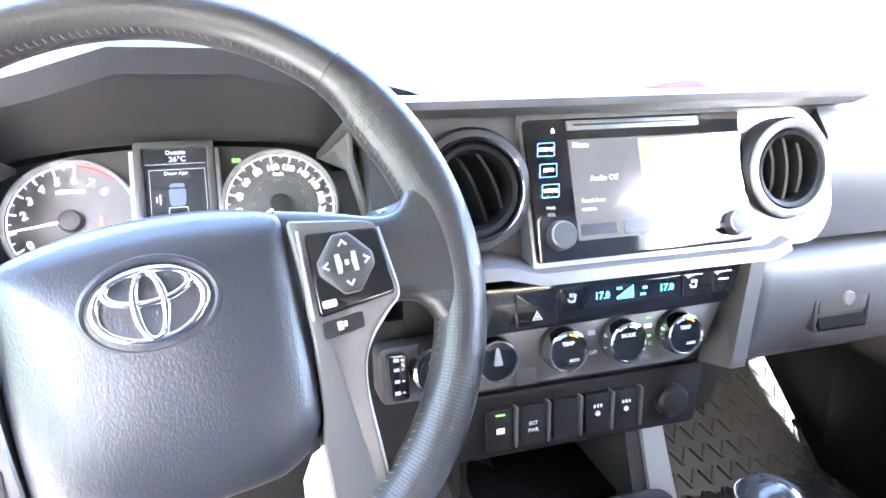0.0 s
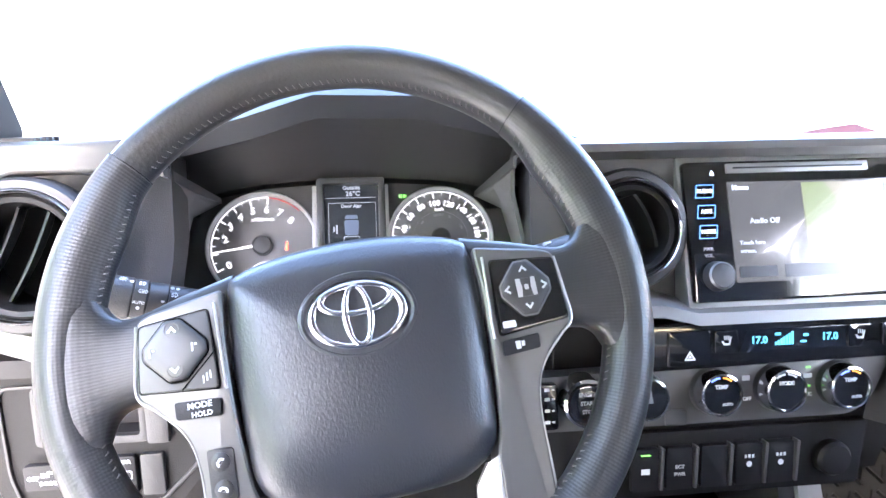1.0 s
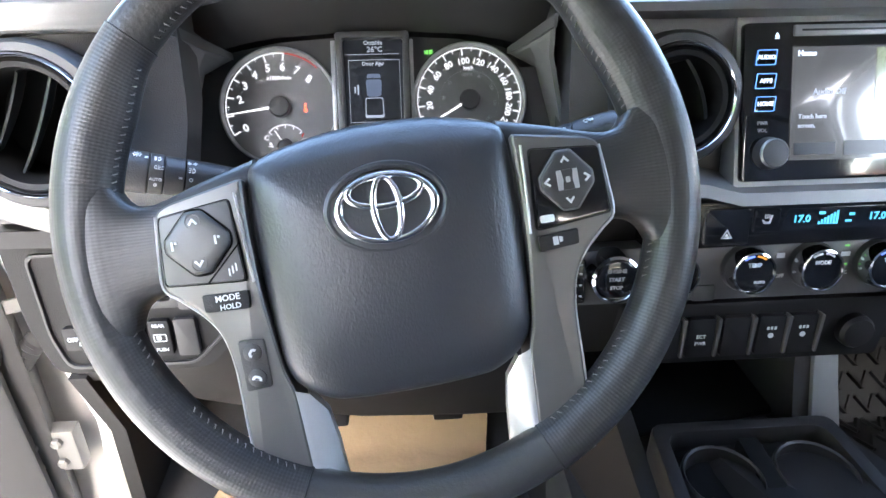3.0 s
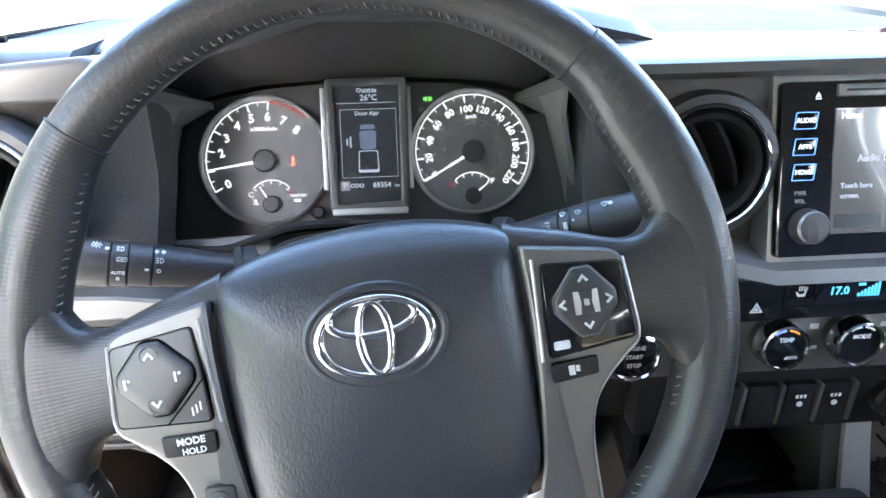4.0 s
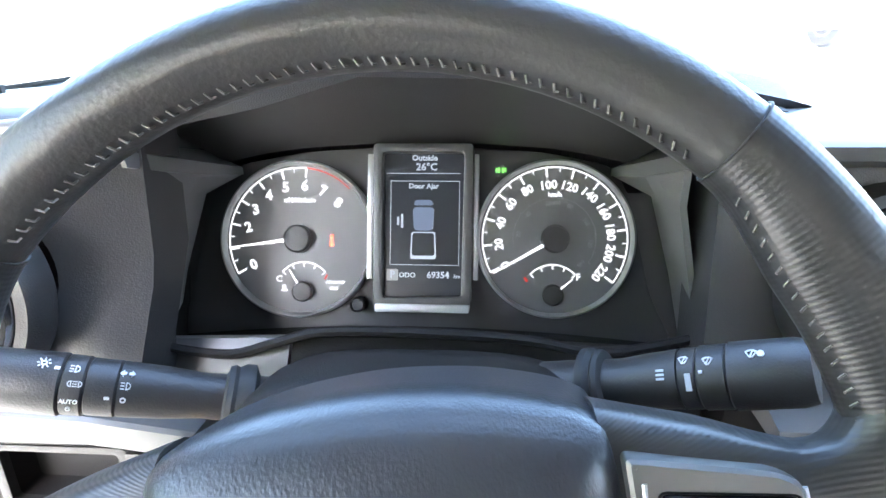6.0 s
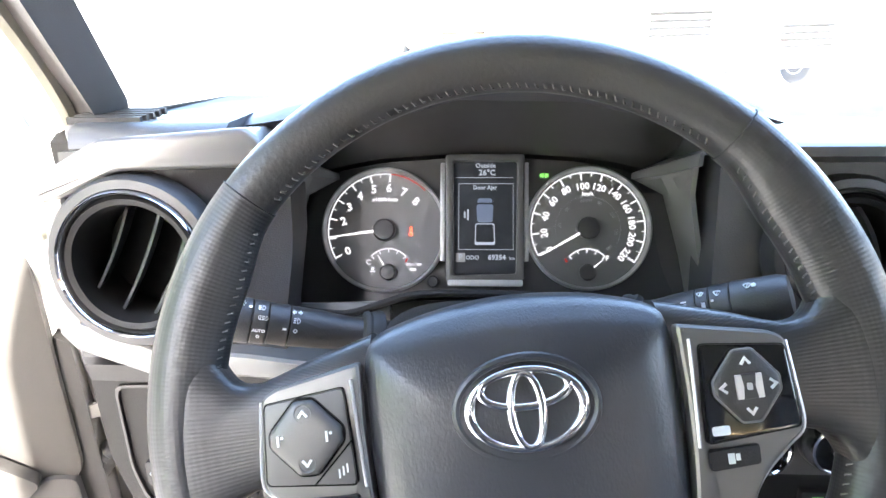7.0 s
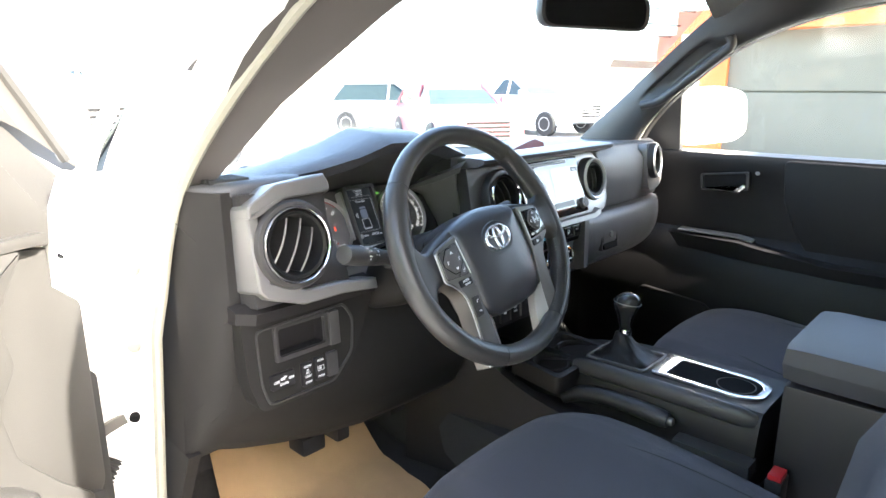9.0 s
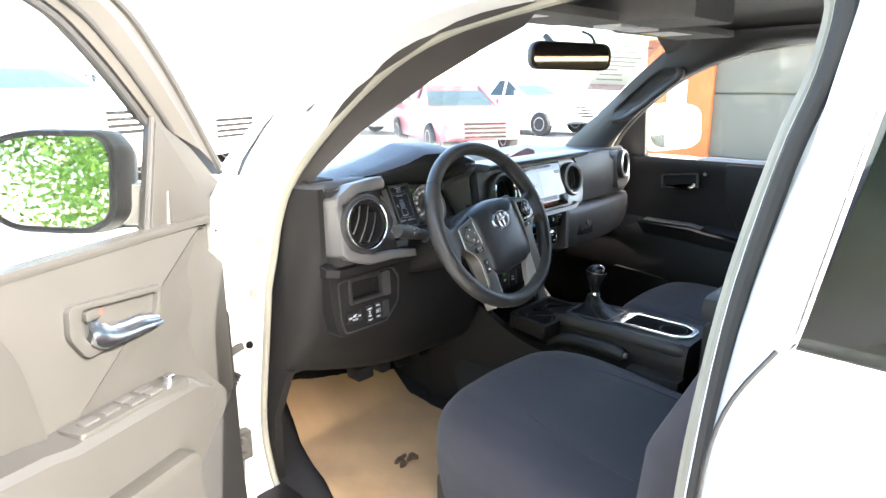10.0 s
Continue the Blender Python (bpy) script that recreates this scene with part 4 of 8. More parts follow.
part("shroud", bm, MATT, column, world=True, sharp=50)

INK = WHITE_INK


def stalk(name, label, base, tip, grooves):
    """A control stalk: a slim neck, then a thick barrel parted by fine grooves."""
    s = thing(name, Vector(base), label, "control stalk")
    B, T = Vector(base), Vector(tip)
    d = (T - B).normalized()
    m = Matrix.Translation(B) @ d.to_track_quat("Z", "Y").to_matrix().to_4x4()
    L = (T - B).length
    bm = BM()
    lathe(bm, [(0.0135, -0.02), (0.0125, L * 0.10), (0.0118, L * 0.22), (0.0135, L * 0.36), (0.0142, L * (grooves[0] - 0.003))], 28, m)
    part("neck", bm, PLASTIC, s, world=True)
    bm = BM()
    lathe(bm, [(0.012, L * 0.02), (0.0185, L * 0.04), (0.0185, L * 0.075), (0.0165, L * 0.10), (0.0175, L * 0.115), (0.0165, L * 0.135), (0.012, L * 0.145)], 28, m)
    part("boot", bm, RUBBER, s, world=True)
    stops = list(grooves) + [1.0]
    for k in range(len(stops) - 1):
        a, b = L * (stops[k] + 0.004), L * (stops[k + 1] - 0.004)
        r = 0.0144 + 0.0006 * k
        bm = BM()
        if k < len(stops) - 2:
            lathe(bm, [(r - 0.0012, a - 0.0008), (r, a + 0.0004), (r, b - 0.0004), (r - 0.0012, b + 0.0008)], 28, m)
        else:
            lathe(bm, [(r - 0.0012, a - 0.0008), (r, a + 0.0004), (r * 0.98, b - 0.006), (r * 0.88, b), (r * 0.4, b + 0.001)], 28, m)
        part("collar" if k < len(stops) - 2 else "end_knob", bm, PLASTIC, s, world=True)
    return s


def stalk_frame(base, tip, f, turn, rad, to_right):
    """A frame on the barrel: x along the stalk to the right, z out of its skin, turned round it."""
    B, T = Vector(base), Vector(tip)
    X = ((T - B) if to_right else (B - T)).normalized()
    N = Vector((0, -0.80, 0.60))
    N = (N - X * N.dot(X)).normalized()
    Y = N.cross(X)
    c, sn = math.cos(radians(turn)), math.sin(radians(turn))
    N2, Y2 = N * c + Y * sn, Y * c - N * sn
    P = B.lerp(T, f) + N2 * rad
    return Matrix(((X.x, Y2.x, N2.x, P.x), (X.y, Y2.y, N2.y, P.y), (X.z, Y2.z, N2.z, P.z), (0, 0, 0, 1)))


def lamp_mark(bm, m, s, lines=3, flip=1):
    """A D-shaped lamp outline with beam lines beside it."""
    D = [(0.2, -1.0), (0.6, -1.0), (1.2, -0.6), (1.4, 0.0), (1.2, 0.6), (0.6, 1.0), (0.2, 1.0)]
    o = [(flip * x * s, y * s) for x, y in D]
    i = [(flip * ((x - 0.75) * 0.62 + 0.75) * s, y * 0.68 * s) for x, y in D]
    if flip < 0:
        o, i = o[::-1], i[::-1]
    frame_plate(bm, o, i, -0.0002, 0.0005, m)
    for k in range(lines):
        y = (k - (lines - 1) / 2) * 0.75
        x0, x1 = sorted((flip * -1.1 * s, flip * -0.15 * s))
        box(bm, x0, x1, (y - 0.14) * s, (y + 0.14) * s, -0.0002, 0.0005, m)


b1, t1 = (-0.085, 0.139, 1.104), (-0.215, 0.103, 1.142)
b2, t2 = (0.085, 0.143, 1.117), (0.177, 0.103, 1.157)
s1 = stalk("turn_signal_stalk", "black turn signal stalk with white symbols", b1, t1, (0.505, 0.61, 0.685))
s2 = stalk("wiper_stalk", "black wiper stalk with white symbols", b2, t2, (0.485, 0.565, 0.685))
letters("writing", "AUTO", 0.0030, ROOT[s1].inverted() @ stalk_frame(b1, t1, 0.648, -30, 0.0152, False), INK, s1)
for kind, f, turn, size in (("lamp", 0.648, 32, 0.0019), ("twin", 0.648, 4, 0.0015), ("zero", 0.648, -46, 0.0012), ("sun", 0.745, 38, 0.0020), ("dash", 0.700, 30, 0.0012), ("arrows", 0.478, 34, 0.0020), ("lamp", 0.478, 8, 0.0019), ("zero", 0.478, -20, 0.0014), ("dash", 0.530, -18, 0.0012)):
    m = stalk_frame(b1, t1, f, turn, 0.0152 if 0.61 < f < 0.685 else (0.0158 if f > 0.685 else (0.0142 if f < 0.505 else 0.0146)), False)
    bm = BM()
    if kind == "lamp":
        lamp_mark(bm, m, size)
    elif kind == "twin":
        lamp_mark(bm, m @ Matrix.Translation((0.0005, 0, 0)), size, 3, -1)
        lamp_mark(bm, m @ Matrix.Translation((0.0030, 0, 0)), size, 3, 1)
    elif kind == "zero":
        frame_plate(bm, circle(size, 16), circle(size * 0.55, 16), -0.0002, 0.0005, m)
    elif kind == "dash":
        box(bm, -size, size, -size * 0.6, size * 0.6, -0.0002, 0.0005, m)
    elif kind == "arrows":
        for sg in (-1, 1):
            pts = [(sg * 0.3 * size, -0.4 * size), (sg * 0.9 * size, -0.4 * size), (sg * 0.9 * size, -0.95 * size), (sg * 1.8 * size, 0), (sg * 0.9 * size, 0.95 * size), (sg * 0.9 * size, 0.4 * size), (sg * 0.3 * size, 0.4 * size)]
            prism(bm, pts if sg > 0 else pts[::-1], -0.0002, 0.0005, m)
    else:
        frame_plate(bm, circle(size * 0.75, 16), circle(size * 0.42, 16), -0.0002, 0.0005, m)
        for k in range(8):
            box(bm, -size * 0.14, size * 0.14, size * 1.0, size * 1.55, -0.0002, 0.0005, m @ pose(0, 0, 0, 0, 0, 45 * k))
    part("marking", bm, INK, s1, world=True)
for kind, f, turn, size in (("bars", 0.42, 10, 0.0020), ("fan", 0.52, 34, 0.0022), ("block", 0.535, -6, 0.0018), ("fan", 0.62, 28, 0.0022), ("dash", 0.59, 10, 0.0012), ("fan", 0.79, 34, 0.0023), ("spray", 0.825, 34, 0.0016)):
    m = stalk_frame(b2, t2, f, turn, 0.0142 if f < 0.485 else (0.0146 if f < 0.565 else (0.0152 if f < 0.685 else 0.0158)), True)
    bm = BM()
    if kind == "fan":
        fan = [(-1.1, 0.55), (-0.5, 0.95), (0.5, 0.95), (1.1, 0.55), (0.35, -0.8), (-0.35, -0.8)]
        frame_plate(bm, [(x * size, y * size) for x, y in fan], [(x * 0.7 * size, (y * 0.7 + 0.05) * size) for x, y in fan], -0.0002, 0.0005, m)
        box(bm, -0.1 * size, 0.1 * size, -0.5 * size, 0.7 * size, -0.0002, 0.0005, m @ pose(0, 0, 0, 0, 0, -25))
    elif kind == "bars":
        for k in (-1, 0, 1):
            box(bm, -size * 0.9, size * 0.9, (k * 1.0 - 0.25) * size, (k * 1.0 + 0.25) * size, -0.0002, 0.0005, m)
    elif kind == "spray":
        prism(bm, circle(size, 10), -0.0002, 0.0005, m)
    else:
        h = size * (0.6 if kind == "dash" else 2.2)
        box(bm, -size * 0.7, size * 0.7, -h, h, -0.0002, 0.0005, m)
    part("marking", bm, INK, s2, world=True)


# ---------------------------------------------------------------- instrument cluster
CL = facing(-0.013, 0.297, 1.131, 25)
cluster = thing("instrument_cluster", CL, "instrument cluster with two round lit gauges", "gauge cluster")
# dial faces lightened in colour for the haze over the gauges
DIAL = material("dial_face", (0.128, 0.124, 0.124), 0.42, vary=0.1)
NEEDLE = glow("needle_white", (0.95, 0.95, 0.95), 0.06)
DIAL_INK = glow("dial_white", (0.90, 0.91, 0.93), 0.05)
DIM_INK = glow("dial_dim", (0.5, 0.5, 0.52), 0.008)
RED = glow("red_light", (1.0, 0.10, 0.04), 0.16)
RED_DIM = glow("red_mark", (0.8, 0.05, 0.03), 0.02)
GREEN = glow("green_light", (0.25, 0.9, 0.15), 0.05)
LCD = material("lcd_black", (0.032, 0.034, 0.040), 0.22, vary=0.05)
LCD_INK = glow("lcd_white", (0.66, 0.72, 0.84), 0.024)
LCD_BLUE = glow("lcd_blue", (0.22, 0.28, 0.42), 0.014)
bm = BM()
back = rounded([(-0.189, -0.080), (0.186, -0.076), (0.168, -0.040), (0.153, 0.033), (0.140, 0.056), (0.090, 0.066), (0.0, 0.0715), (-0.092, 0.066), (-0.146, 0.056), (-0.166, 0.033), (-0.180, -0.042)], 0.010, 3)
prism(bm, back, -0.030, -0.010, bev=0.002)
part("panel", bm, material("cluster_panel", (0.062, 0.060, 0.060), 0.34, vary=0.08, grain=0.1, grain_scale=900), cluster, "satin charcoal gauge panel")
for x0, x1 in ((-0.196, -0.140), (0.140, 0.192)):
    bm = BM()
    box(bm, x0, x1, -0.080, 0.036, -0.020, -0.0135)
    part("panel_wing", bm, material("wing_plastic", (0.075, 0.070, 0.067), 0.4, vary=0.08, grain=0.1, grain_scale=900), cluster, "dark charcoal panel edge")
# glossy smoked lens that sweeps from under the gauges out to a dark lip
INV = CL.inverted()
lip_line = smooth_line([INV @ Vector(p) for p in ((-0.180, 0.203, 1.1000), (-0.165, 0.200, 1.0960), (-0.128, 0.200, 1.0925), (-0.097, 0.200, 1.1020), (-0.065, 0.200, 1.1110), (0.0, 0.200, 1.1115), (0.060, 0.200, 1.1080), (0.098, 0.200, 1.1005), (0.120, 0.200, 1.1020), (0.158, 0.203, 1.1090))], 4)
rows = []
for f in (0.0, 0.3, 0.6, 0.85, 1.0):
    row = []
    for i, p in enumerate(lip_line):
        u = i / (len(lip_line) - 1)
        q = Vector((-0.186 + 0.368 * u, -0.066 - 0.010 * abs(2 * u - 1) ** 2, -0.009))
        row.append(q.lerp(p, f) + Vector((0, -0.008 * math.sin(math.pi * f), 0)))
    rows.append(row)
bm = BM()
sheet(bm, rows)
part("lower_lens", bm, material("smoked_lens", (0.016, 0.018, 0.024), 0.14, vary=0.1, coat=0.4), cluster, "glossy smoked lower lens", sharp=70)
bm = BM()
tube(bm, [p + Vector((0, -0.001, 0.0)) for p in lip_line], 0.0032, 8)
part("lens_lip", bm, MATT, cluster, "dark rolled lip")


def polar(cx, cy, r, deg, z):
    return Vector((cx + r * math.cos(radians(deg)), cy + r * math.sin(radians(deg)), z))


def tick(bm, cx, cy, r0, r1, deg, w, z):
    m = Matrix.Translation((cx, cy, 0)) @ pose(0, 0, 0, 0, 0, deg)
    box(bm, r0, r1, -w / 2, w / 2, z, z + 0.0005, m)


def arc(bm, cx, cy, r, d0, d1, w, z, n=24):
    p = [polar(cx, cy, r, d0 + (d1 - d0) * i / n, z) for i in range(n + 1)]
    q = [polar(cx, cy, r + w, d0 + (d1 - d0) * i / n, z) for i in range(n + 1)]
    sheet(bm, [p, q], (0, 0, 0.0004))


def pointer(bm, cx, cy, r0, r1, deg, w, z):
    m = Matrix.Translation((cx, cy, 0)) @ pose(0, 0, 0, 0, 0, deg)
    prism(bm, [(r0, -w / 2), (r1, -w / 6), (r1, w / 6), (r0, w / 2)], z, z + 0.0012, m)


def gauge(name, label, cx, cy, r, marks, needle_deg, ticks, majors, arc_rng):
    bm = BM()
    prism(bm, circle(r, 64, cx, cy), -0.012, -0.002)
    g = part(name, bm, DIAL, cluster, label)
    bm = BM()
    lathe(bm, [(r * 0.955, -0.003), (r * 0.965, 0.003), (r * 0.99, 0.0055), (r * 1.015, 0.004), (r * 1.02, -0.006)], 72, Matrix.Translation((cx, cy, 0)), cap=False)
    part("bezel", bm, TRIM_LIGHT, g, "satin silver bezel")
    for txt, deg, rr, size in marks:
        turn = deg - 90 if len(marks) > 9 else (deg - 90) * (0.75 if deg < 90 else 0.2)
        letters("numeral", txt, size, Matrix.Translation(polar(cx, cy, rr, deg, -0.0012)) @ pose(0, 0, 0, 0, 0, turn), DIAL_INK, g)
    bm = BM()
    for d in ticks:
        tick(bm, cx, cy, r * 0.86, r * 0.925, d, 0.0008, -0.0016)
    for d in majors:
        tick(bm, cx, cy, r * 0.80, r * 0.925, d, 0.0014, -0.0015)
    arc(bm, cx, cy, r * 0.915, arc_rng[0], arc_rng[1], 0.0010, -0.0016, 48)
    part("scale", bm, DIAL_INK, g)
    bm = BM()
    pointer(bm, cx, cy, 0.008, r * 0.90, needle_deg, 0.0026, 0.0035)
    part("needle", bm, NEEDLE, g, "white needle")
    bm = BM()
    lathe(bm, [(0.0105, -0.002), (0.0105, 0.004), (0.009, 0.0058), (0.004, 0.0062)], 32, Matrix.Translation((cx, cy, 0)))
    part("needle_cap", bm, PLASTIC, g)
    return g


TX, TY, TR = -0.0935, -0.001, 0.0580
SX, SY, SR = 0.0970, 0.001, 0.0570
ta = lambda v: 210 - 20.9 * v
sa = lambda v: 208.5 - 1.114 * v
tach = gauge("tachometer", "tachometer reading about one thousand", TX, TY, TR, [(str(v), ta(v), 0.0400, 0.0108) for v in (0, 2, 3, 4, 5, 6, 7, 8)], 188, [ta(v * 0.5) for v in range(13)], [ta(v) for v in range(7)], (ta(0), ta(6)))
speedo = gauge("speedometer", "speedometer resting at zero", SX, SY, SR, [(str(v), sa(v), 0.0405 if v < 100 or v > 130 else 0.0395, 0.0088) for v in range(0, 221, 20)], 210, [sa(v) for v in range(0, 221, 10)], [sa(v) for v in range(0, 221, 20)], (sa(0), sa(220)))
bm = BM()
arc(bm, TX, TY, TR * 0.915, ta(6), ta(7.9), 0.0010, -0.0016)
part("red_zone", bm, RED_DIM, tach)
letters("writing", "x1000r/min", 0.0052, Matrix.Translation((TX, TY + 0.0290, -0.0012)), DIAL_INK, tach)
letters("writing", "km/h", 0.0050, Matrix.Translation((SX, SY + 0.0325, -0.0012)), DIAL_INK, speedo)
letters("writing", "MPH", 0.0040, Matrix.Translation((SX, SY + 0.0262, -0.0012)), DIM_INK, speedo)
for v, mph in ((20, 32), (40, 64), (60, 97), (80, 129), (100, 161), (120, 193), (140, 225)):
    letters("numeral", str(v), 0.0042, Matrix.Translation(polar(SX, SY, 0.0262, sa(mph), -0.0012)) @ pose(0, 0, 0, 0, 0, sa(mph) - 90), DIM_INK, speedo)
bm = BM()
arc(bm, SX, SY, 0.0300, sa(15), sa(218), 0.0003, -0.0016, 48)
for k in range(15):
    tick(bm, SX, SY, 0.0300, 0.0315, sa(15 + k * 14.5), 0.0004, -0.0016)
part("mph_scale", bm, DIM_INK, speedo)
for g, gx, gy, nd, name in ((tach, -0.0895, -0.0405, 122, "temperature"), (speedo, 0.0960, -0.0400, 40, "fuel")):
    bm = BM()
    arc(bm, gx, gy, 0.0215, 138, 42, 0.0010, -0.0016)
    for d in (138, 114, 90, 66, 42):
        tick(bm, gx, gy, 0.0185, 0.0215, d, 0.0010, -0.0016)
    part("small_scale", bm, DIAL_INK, g)
    bm = BM()
    pointer(bm, gx, gy, 0.004, 0.0185, nd, 0.0016, 0.002)
    part("small_needle", bm, NEEDLE, g)
    bm = BM()
    lathe(bm, [(0.0078, -0.002), (0.0078, 0.0025), (0.0065, 0.0038), (0.003, 0.0042)], 28, Matrix.Translation((gx, gy, 0)))
    part("small_cap", bm, PLASTIC, g)
letters("writing", "C", 0.0068, Matrix.Translation((-0.1085, -0.0315, -0.0012)), DIAL_INK, tach)
letters("writing", "F", 0.0068, Matrix.Translation((0.1145, -0.0270, -0.0012)), DIAL_INK, speedo)
bm = BM()
tick(bm, -0.0725, -0.0295, -0.002, 0.002, 60, 0.0014, -0.0016)
part("hot_mark", bm, RED_DIM, tach)
bm = BM()
tick(bm, 0.0765, -0.0290, -0.002, 0.002, 120, 0.0018, -0.0016)
part("empty_mark", bm, RED_DIM, speedo)
letters("writing", "ODO/TRIP", 0.0032, Matrix.Translation((-0.0655, -0.0335, -0.0012)), DIAL_INK, tach)
bm = BM()
for x, y, w, h in ((-0.1045, -0.0375, 0.0025, 0.003), (-0.1045, -0.040, 0.005, 0.0012), (-0.0665, -0.038, 0.006, 0.0022)):
    box(bm, x - w / 2, x + w / 2, y - h / 2, y + h / 2, -0.0018, -0.0012)
part("symbol", bm, DIAL_INK, tach)
bm = BM()
for a, b, w in ((-0.0685, -0.0015, 0.0018), (-0.0685, -0.0048, 0.0030)):
    box(bm, a - w / 2, a + w / 2, b - 0.0014, b + 0.0014, -0.0018, -0.0010)
prism(bm, circle(0.0012, 10, -0.0685, 0.0012), -0.0018, -0.0010)
part("belt_warning", bm, RED, tach, "lit red seat belt light")
bm = BM()
for k in (-1, 1):
    prism(bm, [(0.0575 + k * 0.0006, 0.0503), (0.0575 + k * 0.0022, 0.0503), (0.0575 + k * 0.003, 0.0522), (0.0575 + k * 0.0022, 0.0541), (0.0575 + k * 0.0006, 0.0541)], -0.0095, -0.0085)
    for j in (-1, 0, 1):
        box(bm, 0.0575 + k * 0.0036 - 0.0006, 0.0575 + k * 0.0036 + 0.0006, 0.0522 + j * 0.0013 - 0.0003, 0.0522 + j * 0.0013 + 0.0003, -0.0095, -0.0085)
part("light_indicator", bm, GREEN, cluster, "lit green headlamp symbol")

# trip display between the gauges
bm = BM()
outer = rounded([(-0.0345, -0.0505), (0.0365, -0.0485), (0.0375, 0.0690), (-0.0355, 0.0690)], 0.003, 2)
innr = rounded([(-0.0275, -0.0435), (0.0295, -0.0420), (0.0310, 0.0625), (-0.0285, 0.0625)], 0.002, 2)
frame_plate(bm, outer, innr, -0.012, 0.0115, bev=0.0012)
disp = part("trip_display", bm, material("display_frame", (0.085, 0.083, 0.082), 0.36, metal=0.4, vary=0.06), cluster, "small colour trip display in a grey frame")
bm = BM()
box(bm, -0.033, 0.0355, -0.0535, -0.0475, -0.012, 0.014, bev=0.002)
part("lower_bar", bm, TRIM_LIGHT, disp, "satin silver bar")
for x0, x1 in ((-0.0405, -0.0360), (0.0380, 0.0415)):
    bm = BM()
    box(bm, x0, x1, -0.030, 0.062, -0.012, 0.006, bev=0.001)
    part("side_bar", bm, TRIM_LIGHT, disp, "satin silver bar")
bm = BM()
prism(bm, innr, -0.012, 0.004)
part("screen", bm, LCD, disp)
bm = BM()
frame_plate(bm, rect(0.051, 0.062, 0, 0.002, 0.0115), rect(0.0502, 0.0612, 0, 0.002, 0.0115), 0.004, 0.0044)
box(bm, -0.0265, 0.0275, 0.0478, 0.0482, 0.004, 0.0044)
part("frame_lines", bm, LCD_INK, disp)
letters("writing", "Outside", 0.0058, Matrix.Translation((0.0015, 0.0592, 0.0044)), LCD_INK, disp)
letters("writing", "26°C", 0.0074, Matrix.Translation((0.0030, 0.0525, 0.0044)), LCD_INK, disp)
letters("writing", "Door Ajar", 0.0052, Matrix.Translation((0.0010, 0.0385, 0.0044)), LCD_INK, disp)
letters("writing", "ODO", 0.0052, Matrix.Translation((-0.0105, -0.0270, 0.0044)), LCD_INK, disp)
letters("writing", "69354", 0.0066, Matrix.Translation((0.0122, -0.0268, 0.0044)), LCD_INK, disp)
letters("writing", "km", 0.0040, Matrix.Translation((0.0262, -0.0275, 0.0044)), LCD_INK, disp)
bm = BM()
prism(bm, rect(0.0085, 0.0085, 0.0008, -0.0215, -0.0268), 0.004, 0.0044)
part("gear_box", bm, DIM_INK, disp)
letters("writing", "P", 0.0076, Matrix.Translation((-0.0215, -0.0268, 0.0047)), LCD_INK, disp)
bm = BM()
prism(bm, rounded([(-0.0070, 0.0230), (0.0090, 0.0230), (0.0080, 0.0060), (-0.0060, 0.0060)], 0.003, 3), 0.004, 0.0044)
prism(bm, rounded([(-0.0050, 0.0285), (0.0070, 0.0285), (0.0085, 0.0245), (-0.0065, 0.0245)], 0.002, 3), 0.004, 0.0044)
part("truck_symbol", bm, LCD_BLUE, disp)
bm = BM()
frame_plate(bm, rounded([(-0.0078, 0.0050), (0.0098, 0.0050), (0.0105, -0.0150), (-0.0085, -0.0150)], 0.002, 3), rounded([(-0.0070, 0.0042), (0.0090, 0.0042), (0.0096, -0.0125), (-0.0076, -0.0125)], 0.002, 3), 0.004, 0.0045)
box(bm, -0.0185, -0.0170, 0.010, 0.016, 0.004, 0.0044)
box(bm, -0.0155, -0.0140, 0.008, 0.018, 0.004, 0.0044)
part("bed_symbol", bm, LCD_INK, disp)
bm = BM()
lathe(bm, [(0.0058, -0.012), (0.0058, 0.004), (0.0045, 0.0055), (0.0040, 0.004), (0.001, 0.004)], 24, Matrix.Translation((-0.0475, -0.0495, 0)))
part("trip_knob", bm, PLASTIC, cluster, "black trip reset knob")


# ---------------------------------------------------------------- air vents
SLAT = material("slat_black", (0.014, 0.014, 0.014), 0.32, spec=0.45)
VENTDARK = material("vent_black", (0.010, 0.010, 0.010), 0.5, spec=0.2)


